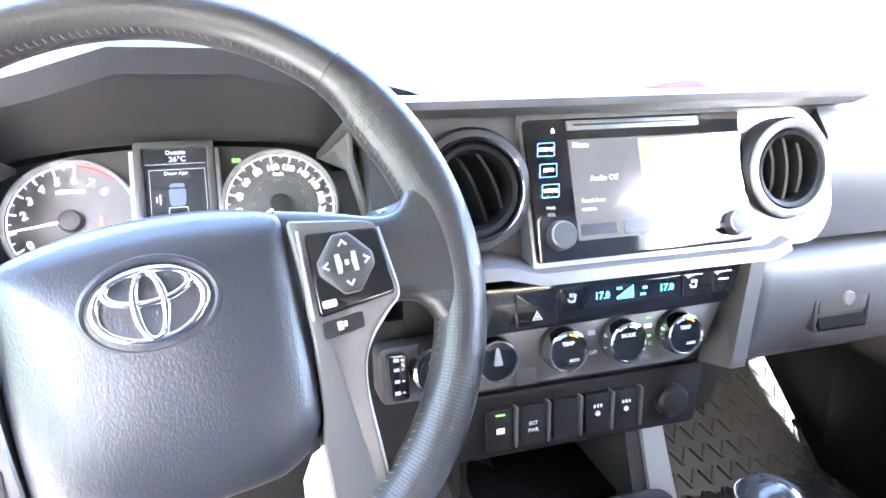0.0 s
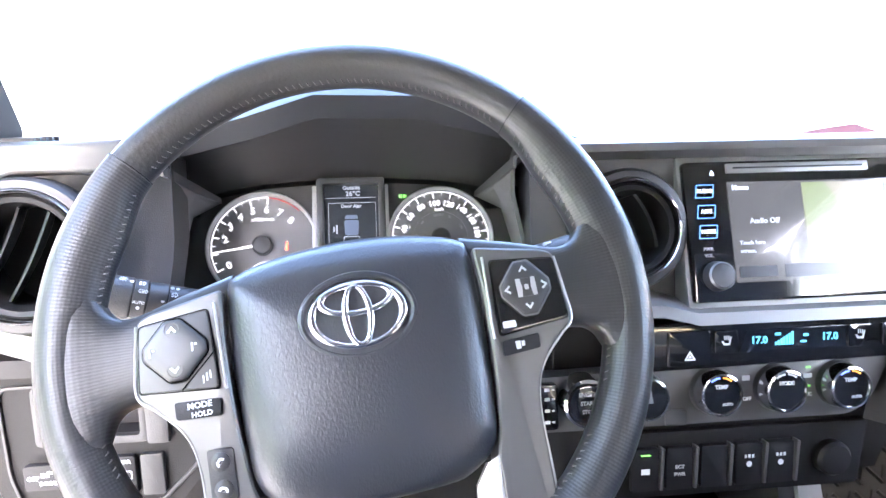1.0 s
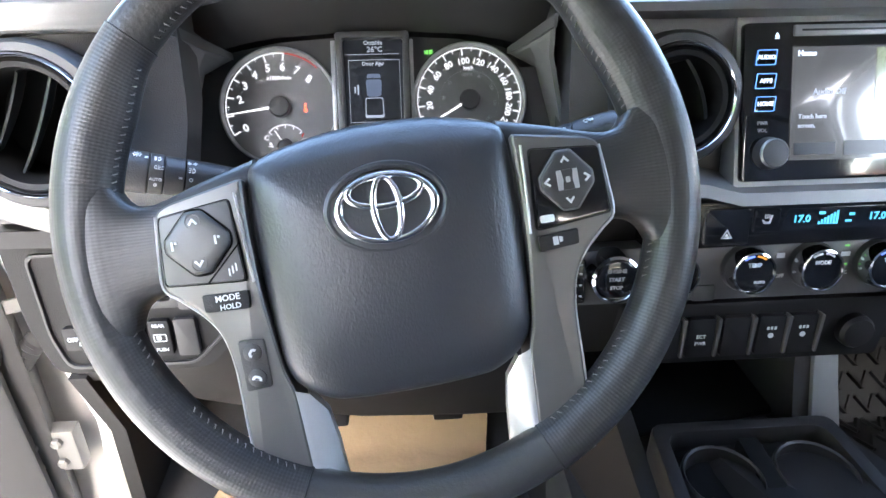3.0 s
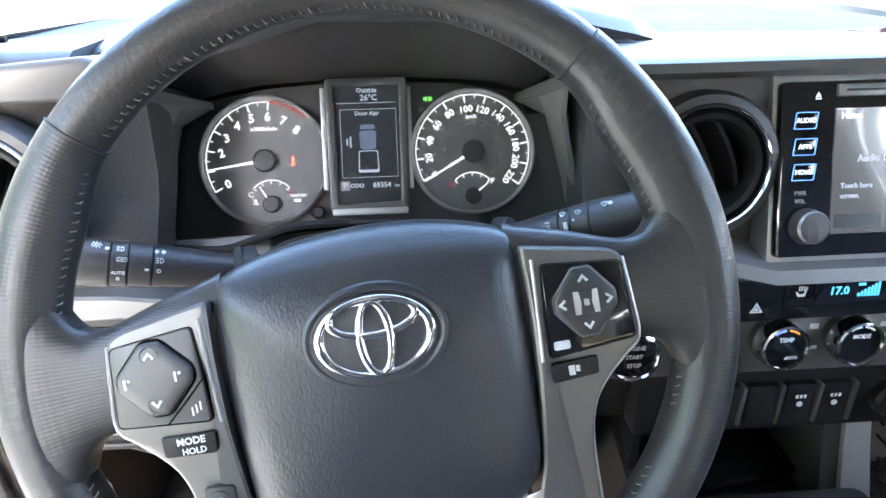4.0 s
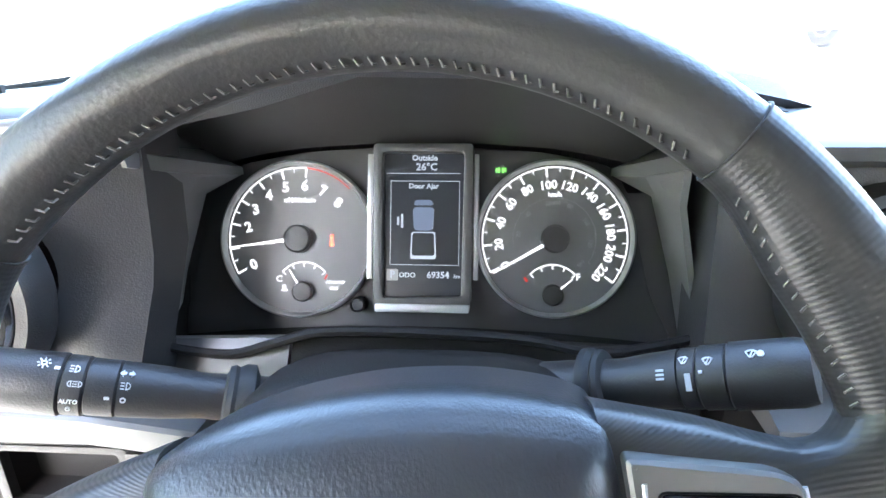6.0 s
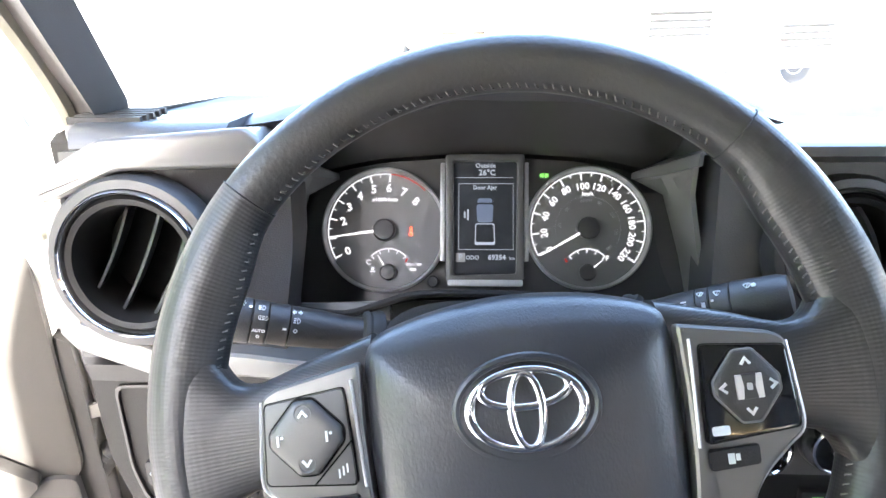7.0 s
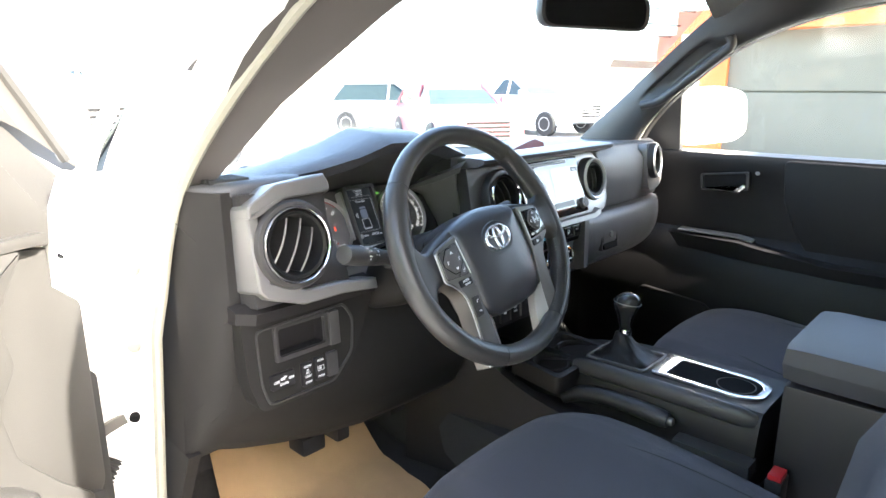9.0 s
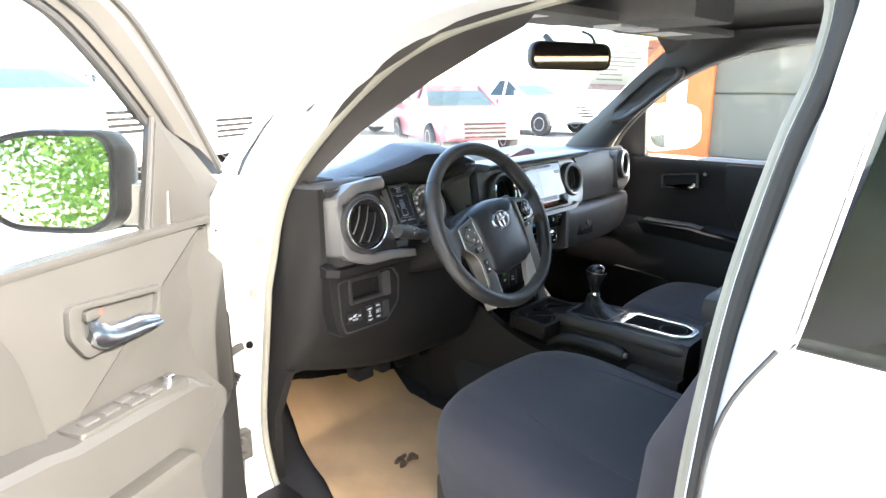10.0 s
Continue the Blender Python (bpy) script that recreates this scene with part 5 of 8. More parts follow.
def vent(m, r, ring, label, slat_turn=-20, slats=3, rim_w=0.009, chrome_w=0.0042, deep=0.024):
    v = thing("air_vent", m, label, "air vent", "dashboard air vents")
    bm = BM()
    lathe(bm, [(r, -0.01), (r, 0.006), (r - 0.003, 0.011), (r - rim_w, 0.012), (r - rim_w - 0.001, 0.004)], 56, cap=False)
    part("outer_ring", bm, PLASTIC, v)
    r1 = r - rim_w
    bm = BM()
    lathe(bm, [(r1, 0.008), (r1 - 0.001, 0.014), (r1 - chrome_w * 0.5, 0.0165), (r1 - chrome_w, 0.014), (r1 - chrome_w - 0.001, 0.004)], 56, cap=False)
    part("bright_ring", bm, ring, v, "bright metal ring")
    r2 = r1 - chrome_w - 0.001
    bm = BM()
    lathe(bm, [(r2 + 0.001, 0.006), (r2 - 0.002, 0.0125), (r2 - 0.006, 0.011), (r2 - 0.0085, 0.002), (r2 - 0.009, -deep), (0.002, -deep - 0.001)], 56, cap=False)
    part("barrel", bm, VENTDARK, v)
    r3 = r2 - 0.009
    for k in range(slats):
        x = (k - (slats - 1) / 2) * (2 * r3 / (slats + 0.6))
        h = math.sqrt(max(0.0, r3 * r3 - x * x)) * 0.98
        bm = BM()
        rows = []
        for i in range(9):
            f = -1 + 2 * i / 8
            bow = 0.0030 * (1 - f * f)
            rows.append([(x - 0.010 + bow, f * h, -deep + 0.003), (x - 0.004 + bow, f * h, -deep * 0.5), (x + bow, f * h, -0.001 + bow * 0.8)])
        sheet(bm, rows, (0.0026, 0, 0.0012))
        bmesh.ops.transform(bm, matrix=pose(0, 0, 0, 0, 0, slat_turn), verts=bm.verts)
        part("slat", bm, SLAT, v)
    return v


vent(facing(-0.266, 0.152, 1.158, 8), 0.064, CHROME, "round driver side air vent with a chrome ring", slat_turn=-26, deep=0.036)
vent(facing(0.246, 0.178, 1.158, 12), 0.056, CHROME, "round centre air vent with a chrome ring", slat_turn=22)
vent(facing(0.577, 0.170, 1.160, 10), 0.052, TRIM_LIGHT, "round centre air vent in a satin silver ring", 0, 3, 0.002, 0.009)
vent(facing(0.918, 0.178, 1.174, 6) @ pose(0, 0, 0, 0, 12, 0), 0.048, TRIM_LIGHT, "round passenger air vent in a silver ring", 0, 3, 0.002, 0.009)

bm = BM()
PS = facing(0.918, 0.186, 1.172, 6) @ pose(0, 0, 0, 0, 12, 0)
frame_plate(bm, rounded([(-0.050, 0.050), (0.066, 0.050), (0.110, 0.030), (0.112, -0.060), (0.066, -0.078), (-0.034, -0.078), (-0.050, -0.05)], 0.02, 4), [(0.042 * math.cos(2.356 - 2 * math.pi * q / 35), 0.042 * math.sin(2.356 - 2 * math.pi * q / 35)) for q in range(35)][::-1][-1:] + [(0.042 * math.cos(2.356 - 2 * math.pi * q / 35), 0.042 * math.sin(2.356 - 2 * math.pi * q / 35)) for q in range(34)], -0.05, 0.004, PS)
part("vent_wrap", bm, CLASP, dash, "satin grey wrap round the passenger vent", world=True)

# driver side vent surround: an open clasp of satin trim
bm = BM()
SUR = facing(-0.266, 0.165, 1.16, 10)


def sweep_back(bm):
    """The upper inner end of the surround runs back into the instrument bay."""
    for v in bm.verts:
        if v.co.x > -0.222 and v.co.z > 1.10:
            v.co.y += (v.co.x + 0.222) * 0.6 * min(1.0, (v.co.z - 1.10) / 0.05)


bm = BM()
vent_hole = [(0.056 * math.cos(2 * math.pi * q / 48), 0.056 * math.sin(2 * math.pi * q / 48)) for q in range(48)]
frame_plate(bm, [(min(0.100, max(-0.062, 0.13 * c / 0.056)), min(0.074, max(-0.085, 0.13 * s / 0.056))) for c, s in vent_hole], vent_hole, -0.05, -0.004, SUR)
sweep_back(bm)
part("vent_panel", bm, PLASTIC, dash, world=True)
bm = BM()
clasp = [(0.086, 0.066), (0.076, 0.084), (-0.018, 0.079), (-0.067, 0.054), (-0.066, -0.060), (-0.054, -0.073), (0.004, -0.093), (0.075, -0.093), (0.140, -0.100), (0.140, -0.082), (0.075, -0.074), (0.012, -0.072), (-0.046, -0.050), (-0.049, 0.044), (-0.008, 0.061), (0.075, 0.063)]
prism(bm, clasp, -0.06, 0.016, SUR, bev=0.006, seg=3)
sweep_back(bm)
part("vent_clasp", bm, CLASP, dash, "satin grey clasp round the air vent", world=True)
bm = BM()
prism(bm, rounded([(-0.068, 0.040), (-0.066, 0.058), (-0.018, 0.084), (0.080, 0.088), (0.094, 0.070), (0.090, 0.058), (-0.006, 0.062), (-0.050, 0.042)], 0.005, 3), -0.05, 0.021, SUR, bev=0.005, seg=3)
sweep_back(bm)
part("vent_brow", bm, CLASP, dash, "thick brow over the air vent", world=True)
# sill under the instruments, behind the column: satin beside the vent, elsewhere darkened for shade
for xs, mt, lb in (((-0.196, -0.16, -0.13, -0.092), CLASP, "satin grey sill beside the column"), ((-0.090, 0.0, 0.10, 0.168), MATT, "sill behind the column, darkened in colour for shade")):
    bm = BM()
    sheet(bm, [[(x, 0.212, 1.100 - 0.006 * abs(x + 0.013) / 0.17) for x in xs], [(x, 0.196, 1.080) for x in xs], [(x, 0.190, 1.045) for x in xs]], (0, 0.01, -0.004))
    part("column_sill", bm, mt, dash, lb, world=True)

bm = BM()
loft(bm, [[(x, y, 1.076), (x, y - 0.035, 1.068), (x, y - 0.030, 1.050), (x, y + 0.01, 1.044)] for x, y in ((-0.348, 0.215), (-0.330, 0.190), (-0.26, 0.188), (-0.11, 0.19))])
part("chin", bm, DOORBLACK, dash, "dark chin below the vent clasp", world=True)
# ---------------------------------------------------------------- driver lower panel
bm = BM()
KN = facing(-0.25, 0.185, 0.98, 3)
plate = [(-0.095, 0.078), (0.125, 0.082), (0.150, 0.060), (0.130, 0.020), (0.105, -0.030), (0.070, -0.072), (-0.075, -0.072), (-0.090, -0.02)]
pk = rect(0.086, 0.046, 0.004, 0.004, 0.026)
windowed(bm, rounded(plate, 0.014, 4), pk, 0.004, 0.026, -0.05, 0.010, KN)
part("knee_panel", bm, MATT, dash, "charcoal lower knee panel", world=True)
bm = BM()
ins = rounded([(-0.074, 0.055), (0.088, 0.058), (0.104, 0.030), (0.098, -0.026), (0.058, -0.066), (-0.062, -0.066), (-0.072, -0.03)], 0.010, 3)
frame_plate(bm, ins, [((x - 0.003) * 0.965 + 0.003, (y + 0.003) * 0.95 - 0.003) for x, y in ins], 0.006, 0.0135, KN, bev=0.001)
part("switch_bezel", bm, PLASTIC, dash, world=True)
bm = BM()
frame_plate(bm, rect(0.098, 0.056, 0.006, 0.004, 0.025), rect(0.083, 0.043, 0.004, 0.004, 0.026), 0.006, 0.0145, KN, bev=0.0015)
part("pocket_frame", bm, PLASTIC, dash, world=True)
bm = BM()
loft(bm, [[KN @ Vector((x, y, z)) for x, y in rect(0.085 * k, 0.045 * k, 0.004, 0.004, 0.026)] for k, z in ((1.0, 0.008), (0.97, -0.010), (0.93, -0.0125), (0.5, -0.0127))])
bm.faces.ensure_lookup_table()
bm.faces.remove(min(bm.faces, key=lambda f: f.calc_center_median().y if len(f.verts) > 4 else 9))
part("pocket", bm, DOORBLACK, dash, "open coin pocket", world=True)
bm = BM()
box(bm, 0.052, 0.072, -0.004, 0.052, 0.009, 0.018, KN, bev=0.004)
part("pocket_tab", bm, PLASTIC_GREY, dash, world=True)
panel = thing("switch_panel", KN, "row of black rocker switches with white writing", "switch panel")
for cx, w, h, lines in ((-0.0375, 0.040, 0.024, (("OFF", -0.012, 0, 0.0058), ("ON", 0.013, 0.001, 0.0058), ("DOOR", 0.0005, -0.005, 0.005))), (0.0055, 0.019, 0.038, (("400W", 0, 0.013, 0.0054), ("AC", 0, 0.003, 0.0054), ("120V", 0, -0.003, 0.0054), ("100W", 0, -0.0125, 0.0048))), (0.0300, 0.019, 0.038, (("REAR", 0, 0.014, 0.0048), ("PUSH", 0, -0.012, 0.0048))), (0.054, 0.020, 0.040, ())):
    cy = -0.031 if w > 0.03 else -0.036 + 0.002 * (cx > 0.02)
    bm = BM()
    prism(bm, rect(w, h, 0.003, cx, cy), 0.008, 0.0165, bev=0.0012)
    b = part("switch", bm, DOORBLACK if lines else PLASTIC, panel)
    for txt, x, y, sz in lines:
        letters("writing", txt, sz, Matrix.Translation((cx + x, cy + y, 0.0168)), WHITE_INK, b)
    if lines:
        bm = BM()
        if w > 0.03:
            box(bm, cx - 0.005, cx + 0.002, cy + 0.001, cy + 0.005, 0.0164, 0.0170)
            box(bm, cx + 0.001, cx + 0.005, cy + 0.004, cy + 0.0065, 0.0164, 0.0170)
        elif cx > 0.02:
            frame_plate(bm, rect(0.012, 0.008, 0.001, cx, cy + 0.001), rect(0.0105, 0.0065, 0.001, cx, cy + 0.001), 0.0164, 0.0170)
            box(bm, cx - 0.003, cx + 0.001, cy - 0.001, cy + 0.003, 0.0164, 0.0170)
        else:
            box(bm, cx - 0.002, cx + 0.002, cy + 0.0065, cy + 0.0085, 0.0164, 0.0170)
        part("symbol", bm, WHITE_INK, b)


# ---------------------------------------------------------------- centre of the dash
bm = BM()
loft(bm, [[(x, 0.185, 1.222), (x, 0.167, 1.2305), (x, 0.166, 1.2375), (x, 0.172, 1.2395), (x, 0.205, 1.2405), (x, 0.26, 1.236), (x, 0.24, 1.216)] for x in (0.176, 0.40, 0.64, 0.67)])
soften(bm, 0.0012)
part("brow_strip", bm, CLASP, dash, "satin charcoal brow along the dash", world=True)
bm = BM()
pierced(bm, [(-0.0725, -0.070), (0.0725, -0.070), (0.0725, 0.070), (-0.0725, 0.070)], 0.0165, 0.0045, 0.046, -0.05, 0.0, facing(0.2295, 0.184, 1.1535, 10))
part("vent_fascia", bm, PLASTIC_GREY, dash, "charcoal panel round the centre vent", world=True)
HU = facing(0.415, 0.167, 1.155, 20)
bm = BM()
pierced(bm, rounded([(-0.1205, -0.072), (0.195, -0.072), (0.222, -0.040), (0.226, 0.036), (0.200, 0.072), (-0.1205, 0.072)], [0.004, 0.02, 0.02, 0.025, 0.025, 0.004], 5), 0.162, 0.005, 0.043, -0.05, -0.002, HU, bev=0.004)
part("screen_surround", bm, TRIM, dash, "satin silver surround of screen and vent", world=True)
bm = BM()
loft(bm, [[(x, 0.130, zt - 0.012), (x, 0.134, zt - 0.002), (x, 0.195, zt + 0.004), (x, 0.22, zt - 0.02)] for x, zt in ((0.185, 1.100), (0.265, 1.099), (0.298, 1.090), (0.545, 1.090), (0.565, 1.098))])
part("ledge", bm, CLASP, dash, "satin grey ledge under the screen", world=True)

radio = thing("head_unit", HU, "gloss black touchscreen head unit showing a map", "radio")
bm = BM()
prism(bm, rounded([(-0.117, -0.065), (0.112, -0.064), (0.114, 0.066), (-0.117, 0.065)], 0.004, 3), -0.02, 0.004, bev=0.0015)
part("bezel", bm, SCREEN_GLASS, radio)
# screen's own grey glow, raised a little for the reflection on it
SCREEN_DIM = glow("screen_grey", (0.42, 0.44, 0.46), 0.011)
SCREEN_MAP = glow("screen_map", (0.80, 0.80, 0.66), 0.022)
SCREEN_GREEN = glow("screen_green", (0.62, 0.78, 0.45), 0.020)
BTN_BLUE = glow("button_blue", (0.10, 0.28, 0.75), 0.10)
BTN_INK = glow("button_ink", (0.62, 0.78, 1.0), 0.09)
CYAN = glow("climate_cyan", (0.10, 0.52, 0.80), 0.065)
for mm in (SCREEN_DIM, SCREEN_MAP, SCREEN_GREEN):
    mm.node_tree.nodes["Principled BSDF"].inputs["Base Color"].default_value = (0.02, 0.02, 0.02, 1)
    mm.node_tree.nodes["Principled BSDF"].inputs["Roughness"].default_value = 0.12
    mm.node_tree.nodes["Principled BSDF"].inputs["Specular IOR Level"].default_value = 0.6
    mm.node_tree.nodes["Principled BSDF"].inputs["Coat Weight"].default_value = 0.6
bm = BM()
prism(bm, rect(0.184, 0.093, 0.0, 0.016, -0.0015), 0.003, 0.0052)
scr = part("screen", bm, SCREEN_DIM, radio, "lit touchscreen")
bm = BM()
prism(bm, [(-0.004, -0.030), (0.106, -0.030), (0.106, 0.043), (-0.004, 0.043)], 0.0052, 0.0056)
part("map", bm, SCREEN_MAP, scr, "pale map")
bm = BM()
prism(bm, [(-0.004, 0.002), (0.022, -0.004), (0.034, 0.020), (0.018, 0.043), (-0.004, 0.043)], 0.0056, 0.0059)
part("map_park", bm, SCREEN_GREEN, scr)
bm = BM()
prism(bm, [(0.060, -0.030), (0.080, -0.030), (0.074, -0.006), (0.058, -0.014)], 0.0056, 0.0059)
part("map_park", bm, SCREEN_GREEN, scr)
for x, y, w, h in ((-0.055, -0.0385, 0.036, 0.010), (0.016, -0.0385, 0.090, 0.012), (0.088, -0.0385, 0.030, 0.010), (0.090, 0.036, 0.026, 0.010)):
    bm = BM()
    box(bm, x - w / 2, x + w / 2, y - h / 2, y + h / 2, 0.0052, 0.0060)
    part("soft_key", bm, LCD, scr)
letters("writing", "Home", 0.0062, Matrix.Translation((-0.072, 0.0395, 0.0056)), BTN_INK, scr, "LEFT")
letters("writing", "Audio Off", 0.0070, Matrix.Translation((-0.058, 0.0080, 0.0056)), LCD_INK, scr, "LEFT")
letters("writing", "Touch here", 0.0052, Matrix.Translation((-0.070, -0.0120, 0.0056)), LCD_INK, scr, "LEFT")
letters("writing", "screen.", 0.0052, Matrix.Translation((-0.070, -0.0195, 0.0056)), LCD_INK, scr, "LEFT")
letters("writing", "4:31", 0.0075, Matrix.Translation((0.088, 0.0365, 0.0064)), LCD_INK, scr)
bm = BM()
box(bm, -0.076, 0.064, 0.0535, 0.0625, 0.003, 0.0068, bev=0.0015)
slot = part("disc_slot", bm, TRIM_DARK, radio, "grey disc slot")
bm = BM()
box(bm, -0.070, 0.058, 0.0572, 0.0588, 0.0062, 0.0071)
part("slit", bm, VENTDARK, slot)
for y, txt in ((0.0368, "AUDIO"), (0.0178, "APPS"), (-0.0008, "HOME")):
    bm = BM()
    key = rounded([(-0.1085, y - 0.0062), (-0.0915, y - 0.0062), (-0.0898, y + 0.0062), (-0.1068, y + 0.0062)], 0.001, 2)
    prism(bm, key, 0.003, 0.0062, bev=0.0005)
    k = part("key", bm, PIANO, radio)
    bm = BM()
    frame_plate(bm, key, [((x + 0.0992) * 0.93 - 0.0992, (v - y) * 0.90 + y) for x, v in key], 0.0060, 0.0066)
    part("lit_edge", bm, BTN_BLUE, k, "glowing blue edge")
    letters("writing", txt, 0.0048, Matrix.Translation((-0.0992, y, 0.0066)), BTN_INK, k)
bm = BM()
prism(bm, [(-0.0915, 0.0535), (-0.0875, 0.0535), (-0.0895, 0.0570)], 0.004, 0.0046)
box(bm, -0.0915, -0.0875, 0.0520, 0.0527, 0.004, 0.0046)
part("eject_mark", bm, BTN_INK, radio)
for x, y, r in ((-0.0940, -0.0415, 0.0125), (0.0920, -0.0445, 0.0115)):
    bm = BM()
    lathe(bm, [(r + 0.0015, 0.003), (r + 0.0012, 0.006), (r, 0.008), (r * 0.97, 0.0135), (r * 0.86, 0.0155), (r * 0.3, 0.0160)], 40, Matrix.Translation((x, y, 0)))
    k = part("knob", bm, PLASTIC, radio, "black volume knob")
    bm = BM()
    lathe(bm, [(r * 0.975, 0.0125), (r * 0.985, 0.0138), (r * 0.90, 0.0154)], 40, Matrix.Translation((x, y, 0)), cap=False)
    part("knob_edge", bm, TRIM, k)
for y, txt in ((-0.0165, "PWR"), (-0.0225, "VOL")):
    letters("writing", txt, 0.0042, Matrix.Translation((-0.100, y, 0.0045)), DIM_INK, radio)

# climate panel
CP = facing(0.4, 0.160, 1.0, 10)
climate = thing("climate_panel", CP, "climate control panel with three dials and blue display", "climate control")
bm = BM()
prism(bm, rounded([(-0.165, 0.022), (0.120, 0.026), (0.142, 0.068), (-0.165, 0.066)], 0.003, 2), -0.03, 0.004, bev=0.001)
part("upper_strip", bm, PIANO, climate, "gloss black strip")
bm = BM()
prism(bm, rounded([(-0.245, -0.036), (0.085, -0.036), (0.108, -0.020), (0.130, 0.0255), (0.020, 0.0215), (-0.165, 0.020), (-0.245, 0.018)], [0.01, 0.02, 0.02, 0.006, 0.002, 0.002, 0.01], 4), -0.03, 0.006, bev=0.002)
part("lower_band", bm, material("climate_band", (0.088, 0.086, 0.085), 0.40, metal=0.45, vary=0.06), climate, "satin grey band")
bm = BM()
loft(bm, [[(0.118, -0.05, -0.04), (0.150, -0.05, -0.04), (0.172, 0.072, -0.03), (0.142, 0.072, -0.03)], [(0.120, -0.045, 0.010), (0.138, -0.045, 0.010), (0.164, 0.070, 0.012), (0.146, 0.070, 0.012)]])
soften(bm, 0.003)
part("side_brace", bm, PLASTIC_GREY, climate, "slanted charcoal side brace")
bm = BM()
prism(bm, rounded([(-0.044, 0.0375), (0.060, 0.0385), (0.066, 0.0585), (-0.036, 0.0575)], 0.001, 2), 0.003, 0.0052)
dsp = part("display", bm, material("display_black", (0.01, 0.012, 0.018), 0.15), climate, "dark display with blue digits")
letters("writing", "17.0", 0.0098, Matrix.Translation((-0.024, 0.0480, 0.0056)), CYAN, dsp)
letters("writing", "17.0", 0.0098, Matrix.Translation((0.048, 0.0485, 0.0056)), CYAN, dsp)
bm = BM()
for k in range(7):
    box(bm, -0.008 + k * 0.0028, -0.006 + k * 0.0028, 0.0425, 0.0455 + k * 0.0016, 0.0053, 0.0057)
box(bm, -0.008, -0.002, 0.052, 0.0545, 0.0053, 0.0057)
box(bm, 0.018, 0.024, 0.044, 0.046, 0.0053, 0.0057)
box(bm, 0.021, 0.026, 0.050, 0.0525, 0.0053, 0.0057)
part("fan_bars", bm, CYAN, dsp)
bm = BM()
prism(bm, rect(0.042, 0.034, 0.003, -0.094, 0.043), 0.003, 0.007, bev=0.001)
hz = part("hazard_button", bm, PIANO, climate, "black hazard button")
bm = BM()
for s, z in ((1.0, 0.0072),):
    o = [(-0.0995, 0.0325), (-0.0885, 0.0325), (-0.0940, 0.0415)]
    i = [((x + 0.094) * 0.62 - 0.094, (y - 0.0355) * 0.62 + 0.0355) for x, y in o]
    frame_plate(bm, o, i, 0.0068, 0.0074)
    prism(bm, [((x + 0.094) * 0.34 - 0.094, (y - 0.0355) * 0.34 + 0.0355) for x, y in o], 0.0068, 0.0074)
part("triangle_mark", bm, WHITE_INK, hz)
for x in (-0.057, 0.079, 0.115):
    bm = BM()
    prism(bm, rect(0.024, 0.022, 0.002, x, 0.048), 0.003, 0.0062, bev=0.0008)
    b = part("seat_heat_button" if x < 0.1 else "indicator", bm, PIANO, climate)
    bm = BM()
    if x < 0.1:
        prism(bm, [(x - 0.005, 0.049), (x - 0.003, 0.045), (x + 0.003, 0.045), (x + 0.005, 0.053), (x + 0.0035, 0.053), (x + 0.002, 0.047), (x - 0.002, 0.047), (x - 0.0035, 0.049)], 0.006, 0.0067)
        for k in (-0.002, 0.0, 0.002):
            box(bm, x + k - 0.0004, x + k + 0.0004, 0.050, 0.054, 0.006, 0.0067)
    else:
        box(bm, x - 0.006, x + 0.006, 0.050, 0.0515, 0.006, 0.0067)
    part("marking", bm, WHITE_INK, b)
AMBER = glow("amber_mark", (0.9, 0.35, 0.05), 0.04)
BLUEMARK = glow("blue_mark", (0.15, 0.25, 1.0), 0.07)
for x, txt, rim in ((-0.062, "TEMP", 1), (0.004, "MODE", 1), (0.070, "TEMP", 1), (-0.135, "", 1)):
    bm = BM()
    lathe(bm, [(0.0235, 0.004), (0.0235, 0.010), (0.0225, 0.013), (0.0215, 0.013)], 48, Matrix.Translation((x, -0.003, 0)), cap=False)
    dial = part("dial", bm, PLASTIC, climate, "black rotary dial with chrome ring")
    bm = BM()
    lathe(bm, [(0.0222, 0.010), (0.0218, 0.022), (0.0206, 0.0265), (0.0188, 0.0270), (0.0184, 0.0245)], 48, Matrix.Translation((x, -0.003, 0)), cap=False)
    part("chrome_ring", bm, CHROME, dial)
    bm = BM()
    prism(bm, circle(0.0187, 40, x, -0.003), 0.006, 0.0248)
    part("dial_face", bm, PIANO, dial)
    if txt:
        letters("writing", txt, 0.0054, Matrix.Translation((x, 0.0045, 0.0252)), WHITE_INK, dial)
        bm = BM()
        arc(bm, x, -0.003, 0.0155, 128, 95, 0.0018, 0.0250, 8)
        part("cool_mark", bm, BLUEMARK if txt == "TEMP" else WHITE_INK, dial)
        bm = BM()
        arc(bm, x, -0.003, 0.0155, 85, 52, 0.0018, 0.0250, 8)
        part("warm_mark", bm, AMBER if txt == "TEMP" else WHITE_INK, dial)
        if txt == "TEMP":
            letters("writing", "AUTO", 0.0038, Matrix.Translation((x + 0.006, -0.0125, 0.0252)), WHITE_INK, dial)
    else:
        bm = BM()
        prism(bm, [(x - 0.004, -0.006), (x + 0.004, -0.006), (x + 0.001, 0.010), (x - 0.001, 0.010)], 0.0248, 0.0285)
        part("pointer", bm, TRIM, dial)
letters("writing", "OFF", 0.0052, Matrix.Translation((-0.0255, -0.014, 0.0062)), WHITE_INK, climate)
letters("writing", "A/C", 0.0052, Matrix.Translation((0.0385, -0.013, 0.0062)), WHITE_INK, climate)
bm = BM()
